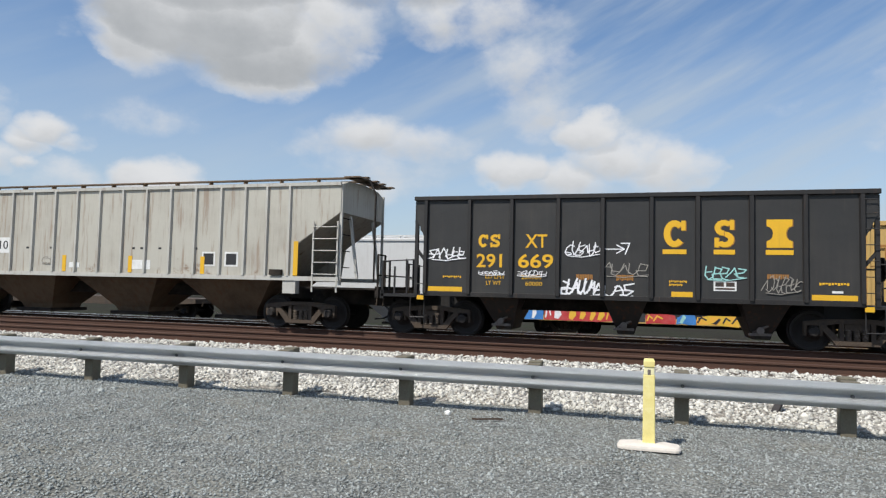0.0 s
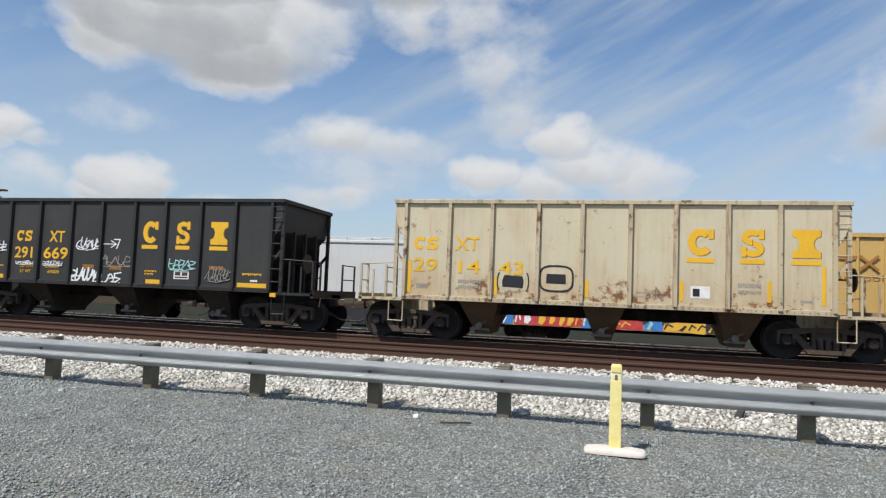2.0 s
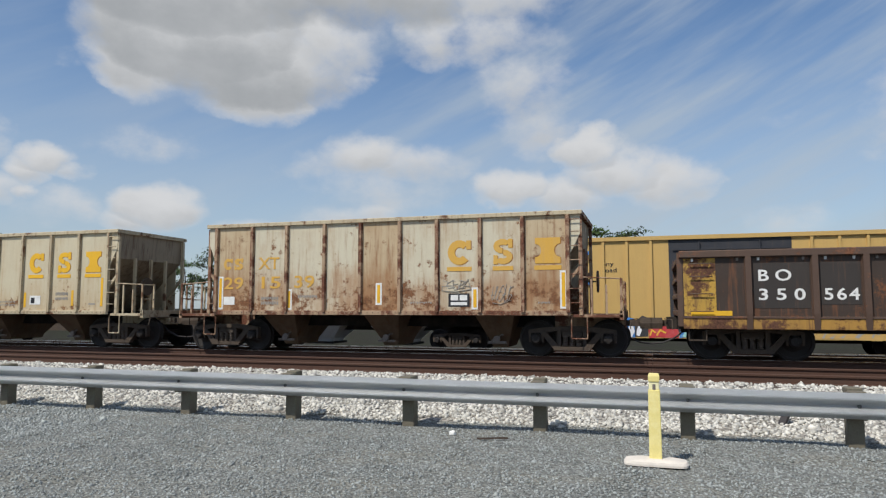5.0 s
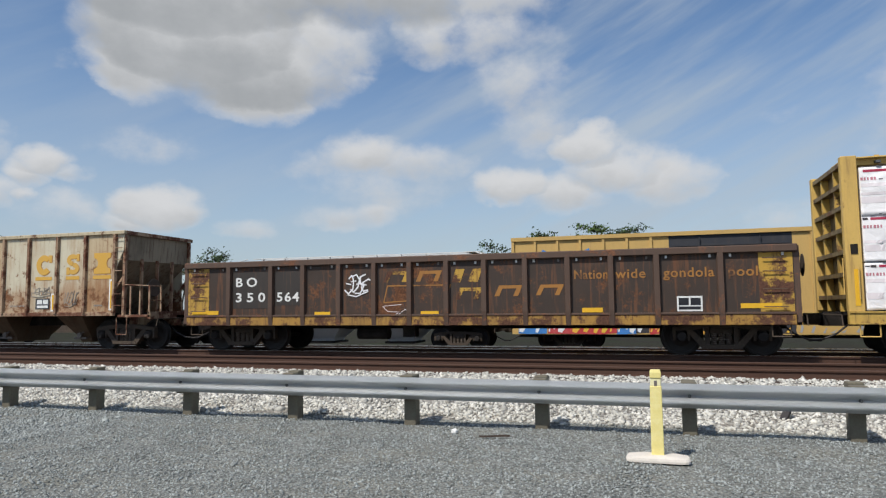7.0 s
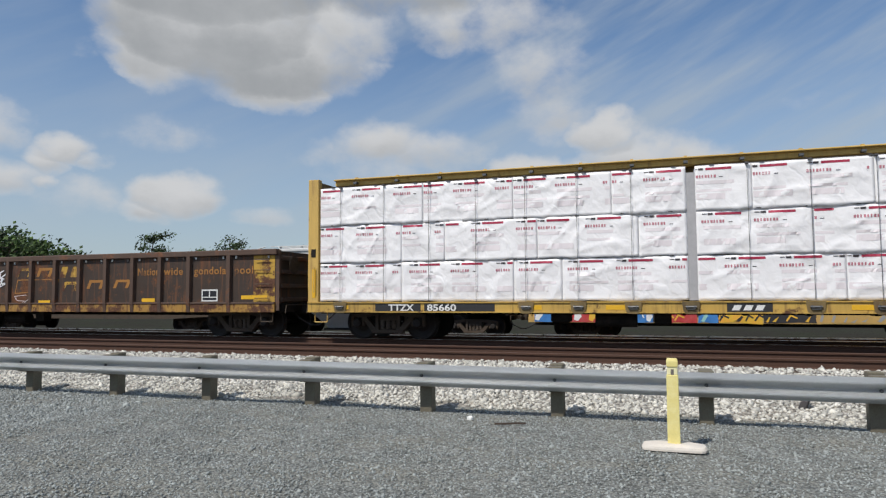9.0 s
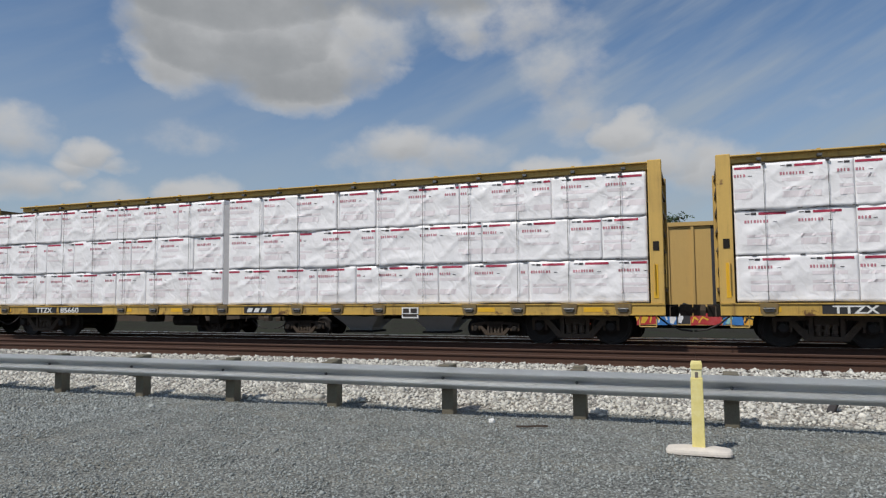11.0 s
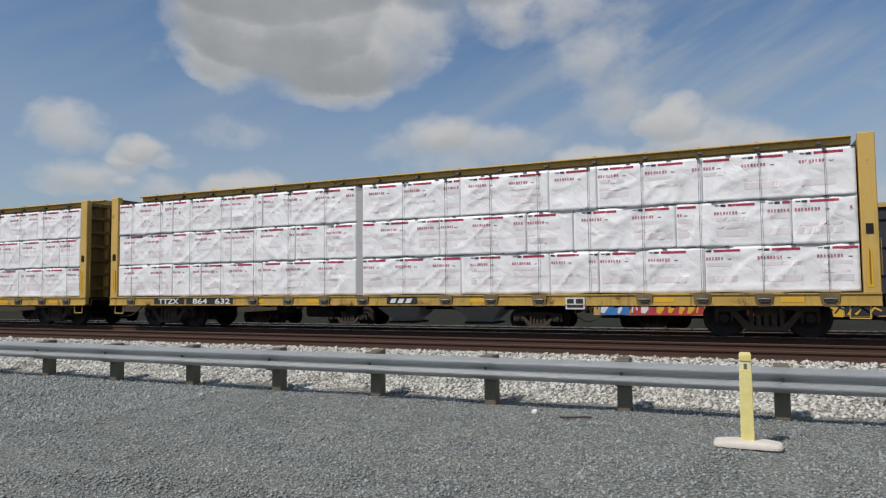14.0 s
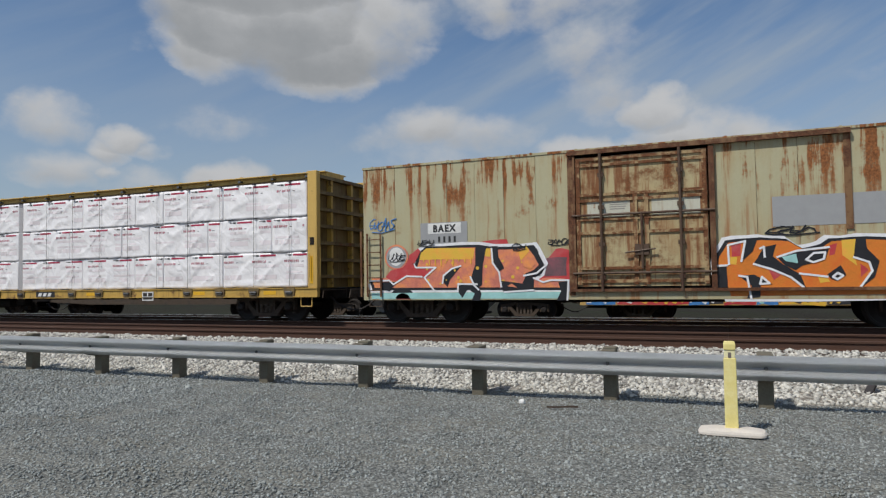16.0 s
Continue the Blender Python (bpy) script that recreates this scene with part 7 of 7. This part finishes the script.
# ---- standing cars, trees and distance ----
white_hopper = covered_hopper("clean white two-bay covered hopper standing on a far track", -13.1, "white_car", "white_car", False, half=5.35, ribs=(), trucks=4.85, bays=(2.0, -2.0), bay_mat="white_car", at_y=BACK_Y, rail=BACK_RAIL, detail=False)


def standing_boxcar():
    car = thing("boxcar", "pale yellow boxcar with black double door and crossed-arrow emblem", "freight car", "standing cars", at=(2.97, BACK_Y, BACK_RAIL))
    half, z0, z1 = 8.65, 0.80, 4.70
    for a, b, mat in ((-half, -2.25, "rbox"), (-2.25, 2.22, "rbox_black"), (2.22, half, "rbox")):
        slab("side_panel", a, b, SIDE, SIDE + 0.03, z0, z1, mat, car)
    slab("far_side", -half, half, -SIDE - 0.03, -SIDE, z0, z1, "rbox", car)
    for s in (-1, 1):
        slab("end_wall", min(s * half, s * (half - 0.03)), max(s * half, s * (half - 0.03)), SIDE + 0.03, -SIDE - 0.03, z0, z1, "rbox", car)
        bogie(car, s * 6.35, False)
        coupler(car, s * 9.3, s)
    for x in [-half + 0.08 + 0.94 * k for k in range(7)] + [2.9 + 0.94 * k for k in range(7)]:
        slab("rib", x - 0.05, x + 0.05, SIDE - 0.07, SIDE, z0 + 0.1, z1 - 0.1, "rbox", car)
    slab("top_rail", -half, half, SIDE - 0.09, SIDE + 0.05, z1 - 0.10, z1 + 0.06, "rbox", car)
    slab("side_sill", -half, half, SIDE - 0.09, SIDE + 0.05, z0 - 0.12, z0 + 0.1, "rbox", car)
    bm = bmesh.new()
    prism_x(bm, [(SIDE, z1 + 0.04), (0, z1 + 0.16), (-SIDE, z1 + 0.04)], -half, half)
    part("roof", bm, "rbox", car)
    for x in (-1.1, 1.1):
        bm = bmesh.new()
        for z in (1.2, 2.2, 3.2, 4.2):
            box(bm, x - 1.0, x + 1.0, SIDE - 0.06, SIDE, z - 0.04, z + 0.04)
        rod(bm, (x, SIDE - 0.08, 0.9), (x, SIDE - 0.08, 4.5), 0.03)
        part("door_rib", bm, "rbox_black", car)
    for r in range(3):
        flat_shape("small_print", [rect(-0.95 + 0.17 * k, -0.82 + 0.17 * k, 3.85 - 0.14 * r, 3.93 - 0.14 * r) for k in range(7 - r)], "letter_white", car, SIDE - 0.012)
    y = SIDE - 0.080
    lettering("next", -7.95, 3.62, 0.17, "letter_black", car, SIDE - 0.012, width=0.62)
    lettering("load", -7.95, 3.36, 0.17, "letter_black", car, SIDE - 0.012, width=0.56)
    lettering("any", -4.85, 3.60, 0.17, "letter_black", car, SIDE - 0.012, width=0.45)
    lettering("road", -4.85, 3.34, 0.17, "letter_black", car, SIDE - 0.012, width=0.56)
    cx, cz = -6.35, 3.52
    for d in (-1, 1):
        flat_shape("emblem", stroke([(cx - d * 0.85, cz + 0.42), (cx - d * 0.1, cz + 0.02), (cx - d * 0.85, cz - 0.42)], 0.22), "g_red" , car, y + 0.0)
        flat_shape("emblem", stroke([(cx - d * 0.95, cz + 0.62), (cx - d * 0.0, cz + 0.10)], 0.14) + stroke([(cx - d * 0.95, cz - 0.62), (cx, cz - 0.10)], 0.14), "g_blue", car, y - 0.012)
    flat_shape("emblem", [rect(5.0, 5.7, 3.78, 3.88), rect(5.3, 5.4, 3.35, 3.77)] + stroke([(5.8, 3.36), (6.4, 3.88)], 0.10) + stroke([(5.8, 3.88), (6.4, 3.36)], 0.10), "letter_orange", car, y)
    lettering("Railcar Pool", 4.0, 2.95, 0.24, "letter_orange", car, SIDE - 0.012, width=2.6)
    for x in (-7.95, -7.3):
        flat_shape("small_print", [rect(x + 0.14 * k, x + 0.14 * k + 0.09, 1.95, 2.15) for k in range(4)], "letter_black", car, SIDE - 0.012)
    # a long spray-painted piece along the foot of the side: runs of one colour, letters over each
    rnd = random.Random(77)
    runs = [(-8.4, -7.15, "g_blue", "chalk"), (-7.15, -6.2, "g_red", "chalk"), (-6.2, -4.35, "g_red", "g_yellow"), (-4.35, -3.6, "g_blue", "chalk"), (-3.6, -3.1, "rbox_black", "chalk"),
            (-3.1, -1.95, "g_red", "g_yellow"), (-1.95, -1.2, "g_blue", "g_teal"), (-1.2, 0.4, "g_yellow", "rbox_black"), (0.4, 2.2, "rbox_black", "g_yellow"), (2.2, 5.0, "rbox", "overspray")]
    k = 0
    for x0, x1, ground, letters in runs:
        high = 1.55 if x1 < -2.0 else 1.15
        layer_y = SIDE - 0.099
        flat_shape("graffiti_ground", [wobble([(x0, 0.70), (x1 - 0.01, 0.70), (x1 - 0.03, high - 0.1), ((x0 + x1) / 2, high), (x0 + 0.02, high - 0.15)], k, 0.08)], ground, car, layer_y)
        x = x0 + 0.06
        while x < x1 - 0.2:
            w = rnd.uniform(0.18, 0.36)
            flat_shape("graffiti_fill", [wobble([(x, 0.78), (x + w * 0.5, 0.74), (x + w, 0.95), (x + w * 0.7, high - 0.3 * rnd.random()), (x + w * 0.2, high - 0.35)], k + x, 0.06)] if rnd.random() < 0.6 else stroke([(x, 0.80), (x + w * 0.4, high - 0.15), (x + w, 0.9)], 0.06), letters, car, layer_y - 0.006)
            x += w * rnd.uniform(1.2, 2.2)
        k += 1
    slab("centre_sill", -half, half, -0.3, 0.3, 0.5, 0.8, "under", car)


standing_boxcar()


def flat_car(x):
    car = thing("flat_car", "empty dark steel flatcar standing on a far track", "freight car", "standing cars", at=(x, BACK_Y, BACK_RAIL))
    bm = bmesh.new()
    prism_y(bm, [(-8.0, 1.08), (-8.0, 0.85), (-5.0, 0.70), (5.0, 0.70), (8.0, 0.85), (8.0, 1.08)], SIDE, -SIDE)
    part("deck", bm, "truck", car)
    for s in (-1, 1):
        bogie(car, s * 6.1, False)
        coupler(car, s * 8.8, s)


flat_car(-29.4)
flat_car(-47.2)


def tree(x, y, height, crown, seed, mat="leaf", base=-0.6, clear=0.45):
    """A broadleaf or pine: bent tapered trunk, limbs, and a crown of many small leaf clumps with gaps."""
    rnd = random.Random(seed)
    t = thing("tree", "tall dark green tree far behind the tracks" if mat == "leaf" else "light green tree far behind the tracks", "tree", "trees in the distance", at=(x, y, base))
    bm = bmesh.new()
    pts = [Vector((0.25 * math.sin(k * 1.3 + seed), 0.2 * math.cos(k + seed), height * k / 6)) for k in range(7)]
    r0 = height * 0.022
    loft(bm, [[p + Vector((math.cos(a), math.sin(a), 0)) * r0 * (1 - 0.8 * k / 6) for a in [q * math.tau / 7 for q in range(7)]] for k, p in enumerate(pts)])
    tips = []
    for k in range(16):
        f = rnd.uniform(clear, 0.98)
        start = pts[min(5, int(f * 6))].lerp(pts[min(6, int(f * 6) + 1)], f * 6 % 1)
        a = rnd.uniform(0, math.tau)
        reach = crown * rnd.uniform(0.5, 1.0) * (1.15 - abs(f - 0.7))
        tip = start + Vector((math.cos(a) * reach, math.sin(a) * reach, rnd.uniform(0.0, 0.35) * reach))
        rod(bm, start, tip, r0 * 0.22, 5)
        tips += [(tip, 1.0), (start.lerp(tip, 0.6), 0.8)]
    tips.append((pts[6], 0.9))
    part("trunk", bm, "bark", t)
    verts, faces = [], []
    for tip, k in tips:
        for q in range(52):
            d = Vector((rnd.gauss(0, 1), rnd.gauss(0, 1), rnd.gauss(0, 0.6))) * crown * 0.17 * k
            c = tip + d
            s = crown * rnd.uniform(0.035, 0.075)
            u = Vector((rnd.gauss(0, 1), rnd.gauss(0, 1), rnd.gauss(0, 1))).normalized()
            v = u.orthogonal().normalized()
            w = u.cross(v)
            b = len(verts)
            verts += [c - v * s, c - w * s * 0.6, c + v * s, c + w * s * 0.6 + u * s * 0.3]
            faces += [(b, b + 1, b + 2), (b, b + 2, b + 3)]
    me = bpy.data.meshes.new("crown")
    me.from_pydata([tuple(p) for p in verts], [], faces)
    me.materials.append(M[mat])
    place("crown", me, t)
    return t


def in_sight(azimuth, distance):
    """A place at a bearing (degrees from +y towards +x) and distance from the yard."""
    return math.sin(radians(azimuth)) * distance, math.cos(radians(azimuth)) * distance


TREES = [
    (-41.6, 112, 11.2, 3.4, "leaf"), (-35.8, 112, 11.3, 3.4, "leaf"), (-38.0, 120, 9.9, 2.6, "leaf_light"), (-44.0, 115, 7.2, 3.0, "leaf"), (-39.6, 118, 9.0, 2.8, "leaf"), (-33.6, 122, 8.4, 3.0, "leaf"),
    (-29.5, 125, 10.6, 3.8, "leaf"), (-25.0, 130, 9.6, 3.8, "leaf"), (-47.2, 96, 6.6, 3.6, "leaf"), (-49.2, 92, 8.2, 4.4, "leaf_light"), (-50.6, 95, 8.8, 4.6, "leaf_light"), (-52.4, 90, 9.6, 4.8, "leaf"), (-55.5, 90, 9.4, 4.8, "leaf"), (-51.0, 84, 8.0, 4.0, "leaf_light"),
    (-12.0, 112, 11.6, 4.0, "leaf"), (-10.9, 120, 10.6, 4.0, "leaf"), (-7.9, 104, 12.8, 3.6, "leaf"), (-5.6, 110, 12.6, 3.4, "leaf"), (-4.1, 104, 14.0, 3.4, "leaf_light"), (-2.2, 106, 13.4, 3.6, "leaf"), (-0.9, 112, 12.8, 3.6, "leaf"), (4.0, 112, 11.5, 4.0, "leaf"), (9.0, 112, 11.0, 4.0, "leaf"), (-17.5, 130, 9.8, 4.0, "leaf"), (-21.5, 130, 9.6, 4.0, "leaf"),
]
for az, dist, height, crown, mat in TREES:
    tx, ty = in_sight(az, dist)
    tree(tx, ty, height, crown, int(az * 10) % 97 + int(dist), mat)


def motions():
    """The train runs at a steady pace towards -x; wheels roll on the rails."""
    for car, x in CARS:
        walk(car, [(t, pose(x - SPEED * t, TRACK_Y, RAIL_Z)) for t in (0.0, 4.0, 8.0, 12.0, 16.0)])
    turn = math.degrees(SPEED / 0.457)
    for wheel, dx in ROLLING:
        walk(wheel, [(k / 10, pose(dx, 0, 0.457, 0, -turn * k / 10, 0)) for k in range(161)])


motions()
